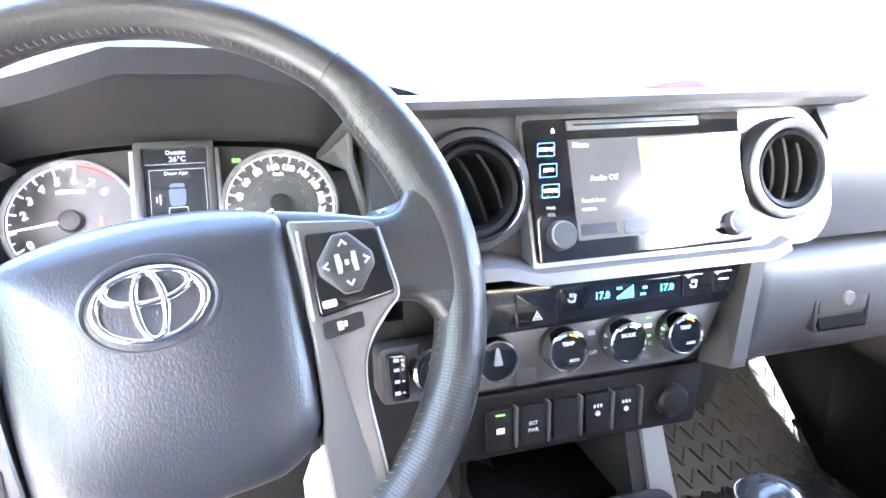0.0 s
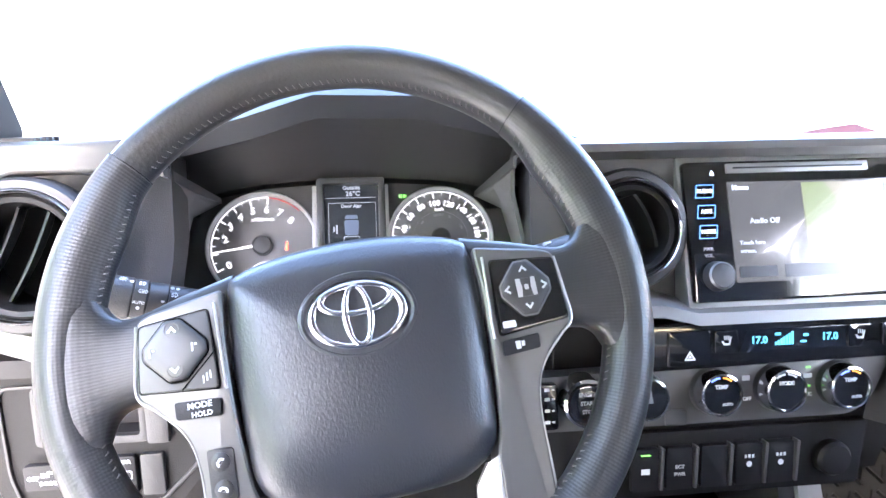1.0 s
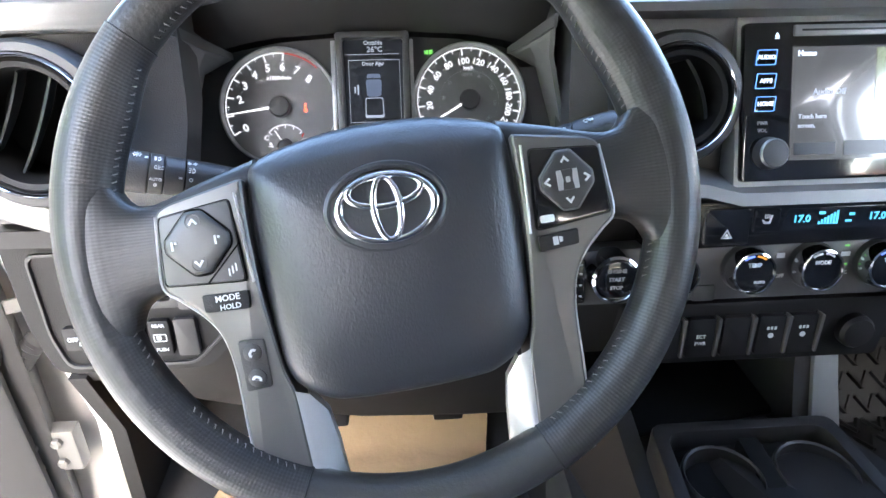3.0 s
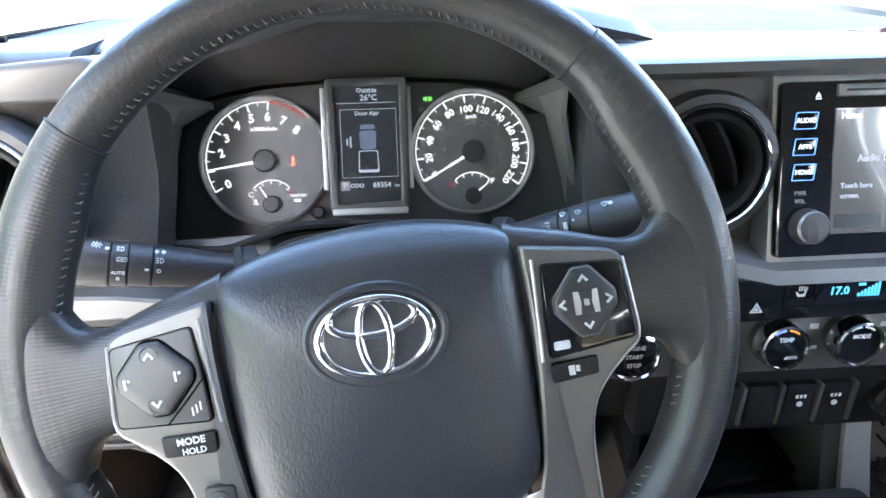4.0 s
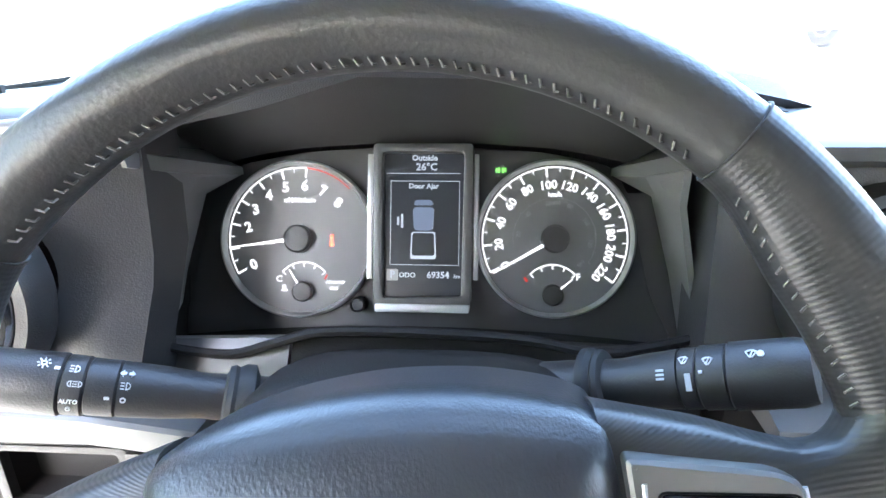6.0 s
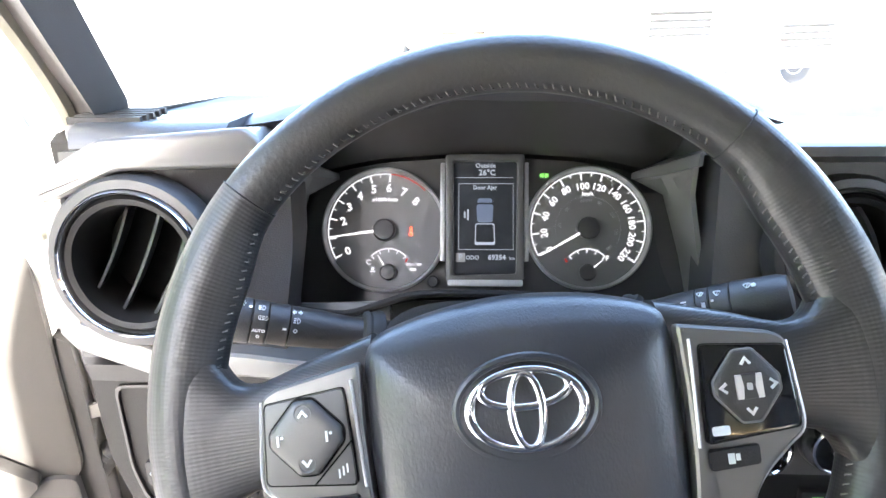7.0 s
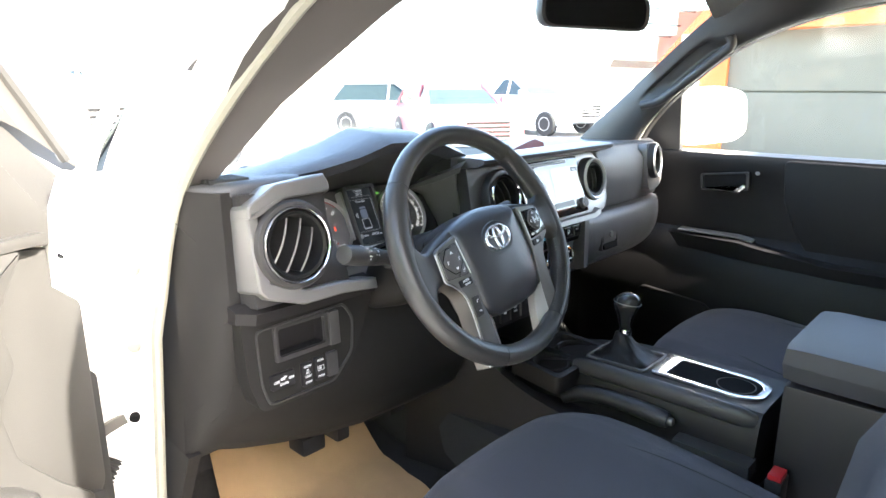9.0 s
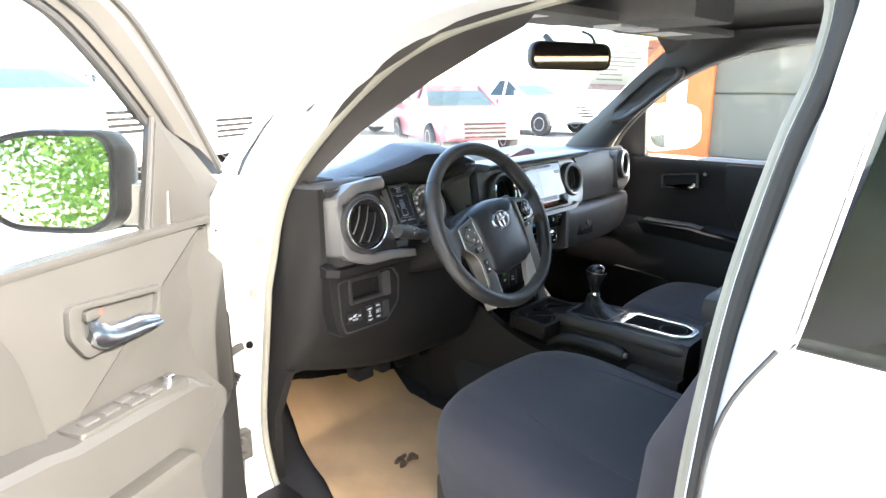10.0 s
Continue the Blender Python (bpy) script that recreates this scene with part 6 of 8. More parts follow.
for x, y, w, h in ((-0.0265, 0.007, 0.008, 0.005), (0.0385, 0.006, 0.009, 0.0045)):
    box(bm, x - w / 2, x + w / 2, y - h / 2, y + h / 2, 0.0056, 0.0064)
part("button_marks", bm, WHITE_INK, climate)
bm = BM()
for y in (0.0145, -0.0045):
    box(bm, 0.0365, 0.0415, y - 0.0009, y + 0.0009, 0.0056, 0.0064)
part("lit_lines", bm, GREEN, climate, "lit green button lines")
bm = BM()
prism(bm, rect(0.022, 0.016, 0.003, -0.100, -0.028), 0.003, 0.0085, bev=0.001)
part("camera_button", bm, PLASTIC, climate)
# the dials sit a little behind the upper strip
for ob in climate.children_recursive:
    if ob.name.split(".")[0] in ("lower_band", "dial", "chrome_ring", "dial_face", "cool_mark", "warm_mark", "pointer", "button_marks", "lit_lines", "camera_button") or (ob.name.startswith("writing") and ob.parent.name.split(".")[0] in ("dial", "climate_panel")):
        ob.data.transform(Matrix.Translation((0, 0, -0.020)))
# start button
bm = BM()
lathe(bm, [(0.0245, -0.018), (0.0230, 0.008), (0.0205, 0.0095), (0.0190, 0.007)], 48, Matrix.Translation((-0.194, -0.003, 0)), cap=False)
sb = part("start_button_ring", bm, CHROME, climate, "chrome ring of the start button")
bm = BM()
lathe(bm, [(0.0192, 0.0), (0.0190, 0.0075), (0.0170, 0.0085), (0.004, 0.0075)], 40, Matrix.Translation((-0.194, -0.003, 0)))
part("start_button", bm, PIANO, sb)
for y, txt in ((0.0055, "ENGINE"), (-0.0025, "START"), (-0.0105, "STOP")):
    letters("writing", txt, 0.0050, Matrix.Translation((-0.194, y, 0.0086)), DIM_INK, sb)
bm = BM()
prism(bm, rounded([(-0.236, -0.030), (-0.219, -0.030), (-0.219, 0.014), (-0.238, 0.014)], 0.004, 3), -0.020, -0.004, bev=0.002)
msw = part("mirror_switch", bm, PIANO, climate, "gloss black mirror adjuster")
bm = BM()
for y in (-0.022, -0.011, 0.0, 0.009):
    box(bm, -0.2325, -0.2275, y - 0.0015, y + 0.0015, -0.0043, -0.0036)
    box(bm, -0.2255, -0.2230, y - 0.0008, y + 0.0008, -0.0043, -0.0036)
part("marking", bm, WHITE_INK, msw)

# lower row of switches
SW = facing(0.4, 0.195, 0.905, 5)
SWITCH_BLACK = material("switch_black", (0.007, 0.0065, 0.007), 0.5, spec=0.25)
row = thing("lower_switch_row", SW, "row of black switches below the climate dials", "switch panel")
bm = BM()
prism(bm, rounded([(-0.165, -0.040), (0.125, -0.040), (0.135, 0.032), (-0.165, 0.032)], 0.006, 3), -0.03, -0.003, bev=0.003)
part("base", bm, material("switch_base", (0.0055, 0.005, 0.0055), 0.55, spec=0.2), row)
for i, x in enumerate((-0.117, -0.080, -0.042, -0.004, 0.031)):
    bm = BM()
    prism(bm, rect(0.029, 0.046, 0.002, x, -0.006), -0.01, 0.004, bev=0.001)
    b = part("switch", bm, SWITCH_BLACK, row)
    bm = BM()
    if i == 0:
        box(bm, x - 0.005, x + 0.005, 0.010, 0.0115, 0.0035, 0.0045)
        part("lit_line", bm, GREEN, b)
        bm = BM()
        box(bm, x - 0.0045, x + 0.0045, -0.010, -0.004, 0.0035, 0.0045)
        part("marking", bm, WHITE_INK, b)
    elif i == 1:
        letters("writing", "ECT", 0.0056, Matrix.Translation((x, -0.004, 0.0043)), WHITE_INK, b)
        letters("writing", "PWR", 0.0056, Matrix.Translation((x, -0.012, 0.0043)), WHITE_INK, b)
        bm.free()
    elif i == 2:
        bm.free()
    else:
        prism(bm, circle(0.0030, 16, x, -0.006), 0.0035, 0.0045)
        for q in (-0.004, 0.0, 0.004):
            box(bm, x + q - 0.0012, x + q + 0.0012, 0.001, 0.0045, 0.0035, 0.0045)
        part("marking", bm, WHITE_INK, b)
    bm = BM()
    prism(bm, [(x + 0.0155, -0.028), (x + 0.0185, -0.028), (x + 0.0205, 0.016), (x + 0.0165, 0.018)], -0.01, 0.006, bev=0.001)
    part("divider", bm, PLASTIC_GREY, row)
bm = BM()
lathe(bm, [(0.019, -0.01), (0.019, 0.006), (0.016, 0.010), (0.008, 0.011)], 32, Matrix.Translation((0.090, -0.006, 0)))
part("socket_cap", bm, SWITCH_BLACK, row, "round black power socket cap")
# cubby lining near black: the shade inside is put into its colour
bm = BM()
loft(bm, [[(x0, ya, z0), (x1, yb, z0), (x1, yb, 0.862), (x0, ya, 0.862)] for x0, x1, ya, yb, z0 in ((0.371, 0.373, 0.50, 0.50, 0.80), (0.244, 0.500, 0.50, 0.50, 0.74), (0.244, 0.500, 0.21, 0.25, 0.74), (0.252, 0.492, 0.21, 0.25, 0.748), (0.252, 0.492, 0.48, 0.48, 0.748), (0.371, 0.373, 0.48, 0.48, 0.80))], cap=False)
part("cubby", bm, VOID, dash, "deep storage cubby, darkened in colour for its shade", world=True)
bm = BM()
loft(bm, [[(x0, 0.196 + dy, z), (x1, 0.196 + dy, z), (x1, 0.232, z), (x0, 0.232, z)] for x0, x1, z, dy in ((0.4545, 0.4800, 0.880, 0.0), (0.4640, 0.4930, 0.830, -0.001), (0.4800, 0.5140, 0.757, -0.003), (0.4860, 0.5220, 0.725, -0.004))])
soften(bm, 0.002)
part("strut", bm, TRIM, dash, "satin silver strut beside the cubby", world=True)
bm = BM()
loft(bm, [[(x0, 0.200, z), (x1, 0.200, z), (x1, 0.36, z), (x0, 0.36, z)] for x0, x1, z in ((0.436, 0.4535, 0.872), (0.444, 0.4630, 0.830), (0.460, 0.4790, 0.757), (0.466, 0.4850, 0.725))])
part("cubby_side", bm, PLASTIC, dash, "dark side wall of the cubby", world=True)

# ---------------------------------------------------------------- seats
def seat(cx, label):
    s = thing("car_seat", (cx, -0.35, 0.50), label, "car seat", "front seats")
    bm = BM()
    loops = []
    for y, k, z in ((0.045, 0.42, 0.690), (0.040, 0.60, 0.728), (0.020, 0.76, 0.752), (-0.02, 0.89, 0.766), (-0.08, 0.97, 0.770), (-0.16, 1.0, 0.766), (-0.30, 1.0, 0.752), (-0.45, 0.97, 0.735), (-0.58, 0.90, 0.72)):
        prof = [(-0.97, -0.19), (-1.02, -0.10), (-1.00, -0.055), (-0.93, -0.024), (-0.82, -0.008), (-0.68, 0.003), (-0.60, 0.007), (-0.3, 0.012), (0, 0.014), (0.3, 0.012), (0.60, 0.007), (0.68, 0.003), (0.82, -0.008), (0.93, -0.024), (1.00, -0.055), (1.02, -0.10), (0.97, -0.19)]
        loops.append([(cx + u * 0.275 * k, y, max(z + v * (0.6 + 0.4 * k), 0.55)) for u, v in prof])
    loops = [smooth_line(lp, 2) for lp in loops]
    cols = [smooth_line([lp[q] for lp in loops], 4) for q in range(len(loops[0]))]
    bm.free()
    last = len(cols) - 1
    for name, q0, q1, mt, lb in (("seat_bolster", 0, 13, FABRIC_SIDE, "dark cloth side bolster"), ("seat_cushion", 13, last - 13, FABRIC, "dark woven cushion centre"), ("seat_bolster", last - 13, last, FABRIC_SIDE, "dark cloth side bolster")):
        bm = BM()
        sheet(bm, [cols[q] for q in range(q0, q1 + 1)], (0, 0, -0.03))
        part(name, bm, mt, s, lb, world=True, sharp=70)
    for sx in (-1, 1):
        bm = BM()
        line = smooth_line([(cx + sx * 0.275 * u, y, z) for u, y, z in ((0.40, -0.09, 0.7775), (0.50, -0.16, 0.7735), (0.58, -0.25, 0.7645), (0.62, -0.40, 0.7465), (0.58, -0.56, 0.7280))], 6)
        tube(bm, line, 0.0018, 6)
        part("piping", bm, RUBBER, s, world=True)
    bm = BM()
    loops = []
    for z, y, w, d in ((0.66, -0.535, 0.42, 0.12), (0.74, -0.545, 0.50, 0.17), (0.88, -0.575, 0.54, 0.19), (1.08, -0.655, 0.54, 0.16), (1.24, -0.725, 0.53, 0.15), (1.33, -0.765, 0.49, 0.12), (1.385, -0.785, 0.40, 0.07), (1.40, -0.79, 0.30, 0.03)):
        loops.append([(cx + u * w / 2, y + v * d / 2, z) for u, v in ((-0.80, 1), (-0.96, 0.92), (-1.03, 0.4), (-1.02, -0.4), (-0.9, -1), (0.9, -1), (1.02, -0.4), (1.03, 0.4), (0.96, 0.92), (0.80, 1), (0.62, 0.66), (0.3, 0.50), (-0.3, 0.50), (-0.62, 0.66))])
    loft(bm, loops)
    part("backrest", bm, FABRIC_SIDE, s, "charcoal woven backrest", world=True, sharp=70)
    bm = BM()
    box(bm, cx - 0.13, cx + 0.13, -0.85, -0.76, 1.41, 1.55, bev=0.03)
    part("headrest", bm, FABRIC, s, world=True)
    bm = BM()
    for sx in (-1, 1):
        tube(bm, [(cx + sx * 0.06, -0.80, 1.33), (cx + sx * 0.06, -0.80, 1.43)], 0.007, 10)
    part("headrest_posts", bm, CHROME, s, world=True)
    bm = BM()
    box(bm, cx - 0.24, cx + 0.24, -0.50, 0.00, 0.505, 0.60, bev=0.015)
    part("seat_base", bm, PLASTIC, s, world=True)
    return s


seat(0.030, "charcoal woven fabric driver seat with raised bolsters")
seat(0.838, "charcoal woven fabric passenger seat with raised bolsters")

# ---------------------------------------------------------------- console
console = thing("centre_console", (0.46, -0.2, 0.52), "black plastic centre console with chrome edged cup holders", "console")
bm = BM()
loft(bm, [[(x0 - 0.02, y, 0.52), (x0 - 0.012, y, z - 0.06), (x0, y, z - 0.012), (x0 + 0.012, y, z), (x1 - 0.012, y, z), (x1, y, z - 0.012), (x1 + 0.01, y, z - 0.06), (x1 + 0.02, y, 0.52)] for y, x0, x1, z in ((0.30, 0.30, 0.505, 0.70), (0.19, 0.305, 0.505, 0.735), (0.165, 0.31, 0.50, 0.785), (0.055, 0.338, 0.515, 0.806), (0.03, 0.338, 0.52, 0.815), (-0.10, 0.338, 0.525, 0.818), (-0.325, 0.340, 0.525, 0.820))])
part("body", bm, DOORBLACK, console, world=True, sharp=40)
bm = BM()
loft(bm, [[(x + 0.013 * k * math.cos(u), y, z + 0.019 * k * math.sin(u)) for u in (2 * math.pi * q / 14 for q in range(14))] for x, y, z, k in ((0.345, 0.052, 0.802, 0.45), (0.341, 0.038, 0.804, 0.85), (0.340, 0.0, 0.806, 1.0), (0.341, -0.15, 0.807, 1.0), (0.343, -0.29, 0.805, 1.0), (0.345, -0.315, 0.803, 0.8), (0.348, -0.325, 0.802, 0.4))])
part("side_pad", bm, PLASTIC_GREY, console, "padded grained edge", world=True, sharp=70)
bm = BM()
loft(bm, [[(x, y, z) for x, z in ((0.268, 0.52), (0.262, zz - 0.05), (0.285, zz), (0.33, zz + 0.006), (0.345, 0.60))] for y, zz in ((0.36, 0.745), (0.16, 0.725), (0.02, 0.715), (-0.05, 0.715), (-0.33, 0.715))])
part("side_skirt", bm, DOORBLACK, console, "black lower side skirt", world=True, sharp=40)
bm = BM()
edge_line = smooth_line([(0.205, 0.40, 0.93), (0.222, 0.32, 0.885), (0.236, 0.24, 0.82), (0.247, 0.15, 0.765), (0.253, 0.05, 0.735), (0.256, -0.10, 0.722), (0.258, -0.33, 0.718)], 5)
sheet(bm, [[p + Vector((0.020, 0, 0.004)) for p in edge_line], edge_line, [Vector((p.x - 0.012, p.y, p.z - 0.10)) for p in edge_line], [Vector((p.x - 0.030, p.y, 0.505)) for p in edge_line]])
part("side_panel", bm, DOORBLACK, console, "smooth black footwell side panel", world=True, sharp=50)
# front tray with two shallow wells
bm = BM()
TRAY = Matrix.Translation((0.36, 0.105, 0.800)) @ pose(0, 0, 0, 4, 0, 0)
frame_plate(bm, rounded([(-0.105, -0.075), (0.115, -0.075), (0.105, 0.056), (-0.095, 0.056)], 0.015, 4), rounded([(-0.088, -0.060), (0.098, -0.060), (0.090, 0.042), (-0.080, 0.042)], 0.015, 4), -0.03, 0.010, TRAY, bev=0.004)
part("tray_rim", bm, DOORBLACK, console, "raised tray rim", world=True)
# tray floor coloured near black to stand for the shade in the tray
bm = BM()
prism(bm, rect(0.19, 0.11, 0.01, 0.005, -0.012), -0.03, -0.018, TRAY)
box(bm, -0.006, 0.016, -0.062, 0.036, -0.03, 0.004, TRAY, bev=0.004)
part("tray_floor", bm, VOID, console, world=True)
for x in (-0.042, 0.054):
    bm = BM()
    lathe(bm, [(0.036, -0.02), (0.0365, 0.003), (0.0385, 0.005), (0.0405, 0.003), (0.041, -0.02)], 36, TRAY @ Matrix.Translation((x, -0.012, 0)), cap=False)
    part("well_lip", bm, DOORBLACK, console, world=True)
# cup holder plate
CUP = Matrix.Translation((0.425, -0.205, 0.8225))
o = rounded([(-0.052, 0.098), (-0.052, -0.072), (-0.030, -0.106), (0.032, -0.106), (0.056, -0.072), (0.056, 0.108)], [0.004, 0.035, 0.025, 0.025, 0.035, 0.004], 5)
i = rounded([(-0.041, 0.072), (-0.041, -0.066), (-0.022, -0.092), (0.022, -0.092), (0.041, -0.066), (0.041, 0.072)], [0.006, 0.026, 0.02, 0.02, 0.026, 0.006], 5)
bm = BM()
frame_plate(bm, o, i, -0.004, 0.004, CUP, bev=0.0015)
part("cup_holder_trim", bm, material("cup_chrome", (0.62, 0.63, 0.65), 0.22, metal=0.9, vary=0.04), console, "bright chrome cup holder trim", world=True)
# flat black plate: the shade of deep wells is put into its colour
bm = BM()
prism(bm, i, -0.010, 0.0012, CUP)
part("cup_holder", bm, VOID, console, "flat black plate for the shaded cup holder wells", world=True)
bm = BM()
lathe(bm, [(0.034, 0.0), (0.035, 0.0015), (0.034, 0.002), (0.033, 0.001)], 36, CUP @ Matrix.Translation((0, -0.048, 0)), cap=False)
part("well_lip", bm, PLASTIC_GREY, console, world=True)
bm = BM()
box(bm, 0.365, 0.60, -0.84, -0.345, 0.56, 0.878, bev=0.012)
part("storage_box", bm, PLASTIC, console, world=True)
bm = BM()
box(bm, 0.358, 0.625, -0.85, -0.335, 0.882, 0.952, bev=0.034)
part("armrest_lid", bm, material("lid_vinyl", (0.055, 0.053, 0.056), 0.55, grain=0.3, grain_scale=900), console, "padded grey armrest lid", world=True)

# gear lever
shifter = thing("gear_shifter", (0.42, -0.03, 0.81), "automatic gear lever with black leather boot", "gear lever")
bm = BM()
SHF = Matrix.Translation((0.420, -0.030, 0.818)) @ pose(0, 0, 0, -2, 0, 0)
frame_plate(bm, rect(0.112, 0.135, 0.010, 0.0, 0.0), rect(0.102, 0.125, 0.008, 0.0, 0.0), -0.003, 0.004, SHF, bev=0.0015)
part("surround", bm, TRIM_DARK, shifter, "satin surround", world=True)
bm = BM()
loops = []
for j, (f, w, d) in enumerate(((0.0, 0.050, 0.062), (0.12, 0.047, 0.056), (0.28, 0.036, 0.041), (0.45, 0.027, 0.031), (0.62, 0.021, 0.024), (0.8, 0.017, 0.019), (1.0, 0.012, 0.013))):
    lp = []
    for q in range(36):
        u = 2 * math.pi * q / 36
        cu, su = math.cos(u), math.sin(u)
        e = 0.55 if j < 2 else 0.9
        wr = 1 + 0.09 * math.sin(5 * u + j * 1.9) * (0 if j == 0 else 1) + 0.05 * math.sin(9 * u + j)
        lp.append(Vector((w * math.copysign(abs(cu) ** e, cu) * wr, d * math.copysign(abs(su) ** e, su) * wr + 0.012 * f, 0.052 * f + 0.004 * math.sin(3 * u + j * 2) * (1 - f))))
    loops.append([SHF @ p for p in lp])
loft(bm, loops)
part("boot", bm, DOORBLACK, shifter, "creased black leather boot", world=True, sharp=80)
KNB = Matrix.Translation((0.424, -0.022, 0.868)) @ pose(0, 0, 0, -8, 4, 0)
bm = BM()
lathe(bm, [(0.013, -0.004), (0.014, 0.002), (0.013, 0.008)], 28, KNB)
part("collar", bm, CHROME, shifter, world=True)
bm = BM()
loops = []
for z, rx, ry, dy in ((0.006, 0.0110, 0.0115, 0), (0.018, 0.0125, 0.0130, 0), (0.032, 0.0155, 0.0165, -0.001), (0.044, 0.0200, 0.0215, -0.003), (0.056, 0.0242, 0.0270, -0.005), (0.066, 0.0250, 0.0285, -0.006), (0.075, 0.0232, 0.0265, -0.007), (0.082, 0.0175, 0.0200, -0.007), (0.086, 0.0085, 0.0100, -0.007), (0.0872, 0.003, 0.004, -0.007)):
    loops.append([KNB @ Vector((rx * math.cos(2 * math.pi * q / 32), ry * math.sin(2 * math.pi * q / 32) + dy, z)) for q in range(32)])
loft(bm, loops)
part("knob", bm, material("knob_black", (0.02, 0.02, 0.021), 0.16, vary=0.1), shifter, "polished black knob", world=True, sharp=80)
bm = BM()
tube(bm, [KNB @ Vector((0.0252 * math.cos(2 * math.pi * q / 32), 0.0287 * math.sin(2 * math.pi * q / 32) - 0.006, 0.066 + 0.006 * math.sin(2 * math.pi * q / 32))) for q in range(32)], 0.0006, 6, closed=True)
part("knob_seam", bm, TRIM, shifter, world=True)

brake = thing("parking_brake_lever", (0.315, -0.1, 0.74), "black parking brake lever beside the console", "hand brake")
bm = BM()
tube(bm, smooth_line([(0.312, 0.05, 0.735), (0.312, 0.0, 0.762), (0.312, -0.09, 0.770), (0.312, -0.175, 0.766)], 5), [0.013, 0.013, 0.014, 0.015, 0.016, 0.0165, 0.017, 0.017, 0.0165, 0.0165, 0.0165, 0.017, 0.0175, 0.0175, 0.017, 0.014], 16)
part("grip", bm, PLASTIC, brake, world=True)
bm = BM()
lathe(bm, [(0.008, 0.0), (0.008, 0.012), (0.005, 0.014)], 16, Matrix.Translation((0.312, -0.172, 0.766)) @ pose(0, 0, 0, 90, 0, 0))
part("release_button", bm, TRIM_DARK, brake, world=True)
bm = BM()
box(bm, 0.290, 0.336, -0.33, -0.19, 0.70, 0.745, bev=0.012)
part("lever_shroud", bm, PLASTIC, brake, world=True)

buckle = thing("seat_belt_buckle", (0.325, -0.36, 0.70), "black seat belt buckle with red release button", "seat belt")
bm = BM()
box(bm, 0.300, 0.345, -0.380, -0.352, 0.64, 0.730, bev=0.006)
part("housing", bm, PLASTIC, buckle, world=True)
bm = BM()
box(bm, 0.304, 0.341, -0.377, -0.355, 0.724, 0.739, bev=0.003)
part("release_button", bm, material("red_button", (0.55, 0.02, 0.025), 0.35), buckle, "bright red release button", world=True)

# ---------------------------------------------------------------- floor coverings and pedals
bm = BM()
corners = [Vector((-0.395, 0.06, 0)), Vector((0.05, -0.10, 0)), Vector((0.145, 0.52, 0)), Vector((-0.21, 0.615, 0))]
N = 36
rows = []
for a in range(N + 1):
    u = a / N
    r = []
    for b in range(N + 1):
        w = b / N
        p = corners[0] * (1 - u) * (1 - w) + corners[1] * u * (1 - w) + corners[2] * u * w + corners[3] * (1 - u) * w
        h = 0.010 * noise.noise(p * 9) + 0.004 * abs(noise.noise(p * 23 + Vector((3, 1, 0)))) + 0.005
        ed = 0.012 * noise.noise(p * 6 + Vector((7, 0, 0)))
        up = max(0.0, p.y - 0.44) * 0.55
        r.append((p.x + ed * (1 if b in (0, N) else 0.3), p.y + ed, 0.516 + max(h, 0.0) + up))
    rows.append(r)
sheet(bm, rows, (0, 0, -0.001))
paper = thing("paper_floor_mat", (-0.1, 0.25, 0.515), "creased brown kraft paper mat on the driver floor", "floor mat")
part("paper_sheet", bm, KRAFT, paper, world=True, sharp=60)
bm = BM()
random.seed(5)
for k in range(9):
    a, rr = random.uniform(0, 6.28), random.uniform(0, 0.02)
    c = (-0.141 + rr * math.cos(a) * 1.6, 0.170 + rr * math.sin(a))
    prism(bm, [(c[0] + random.uniform(0.006, 0.013) * math.cos(t * 0.785), c[1] + random.uniform(0.003, 0.007) * math.sin(t * 0.785)) for t in range(8)], 0.522, 0.5285)
part("mud_mark", bm, material("mud", (0.10, 0.06, 0.035), 0.95), paper, "dried mud mark", world=True)

rub = thing("rubber_floor_mat", (0.78, 0.45, 0.52), "black rubber passenger mat with raised chevrons", "floor mat")
def slope(s):
    return (0.10 + s, 0.522) if s < 0.34 else (0.44 + (s - 0.34) * 0.74, 0.522 + (s - 0.34) * 0.67)
bm = BM()
sheet(bm, [[(x, *slope(s)) for s in (0.0, 0.2, 0.34, 0.5, 0.72)] for x in (0.555, 0.8, 1.02)], (0, -0.004, 0.008))
MAT_RUBBER = material("mat_rubber", (0.009, 0.009, 0.009), 0.6, spec=0.35)
part("mat_sheet", bm, MAT_RUBBER, rub, world=True)
bm = BM()
for a in range(11):
    for b in range(17):
        x, s = 0.585 + a * 0.041, 0.03 + b * 0.040
        (y0, z0), (y1, z1) = slope(s), slope(s + 0.028)
        for sg in (-1, 1):
            p, q = Vector((x, y0, z0 + 0.012)), Vector((x + sg * 0.017, y1, z1 + 0.012))
            tube(bm, [p, q], 0.0042, 5)
st = part("tread", bm, MAT_RUBBER, rub, world=True)
st["kind"] = "stuff"

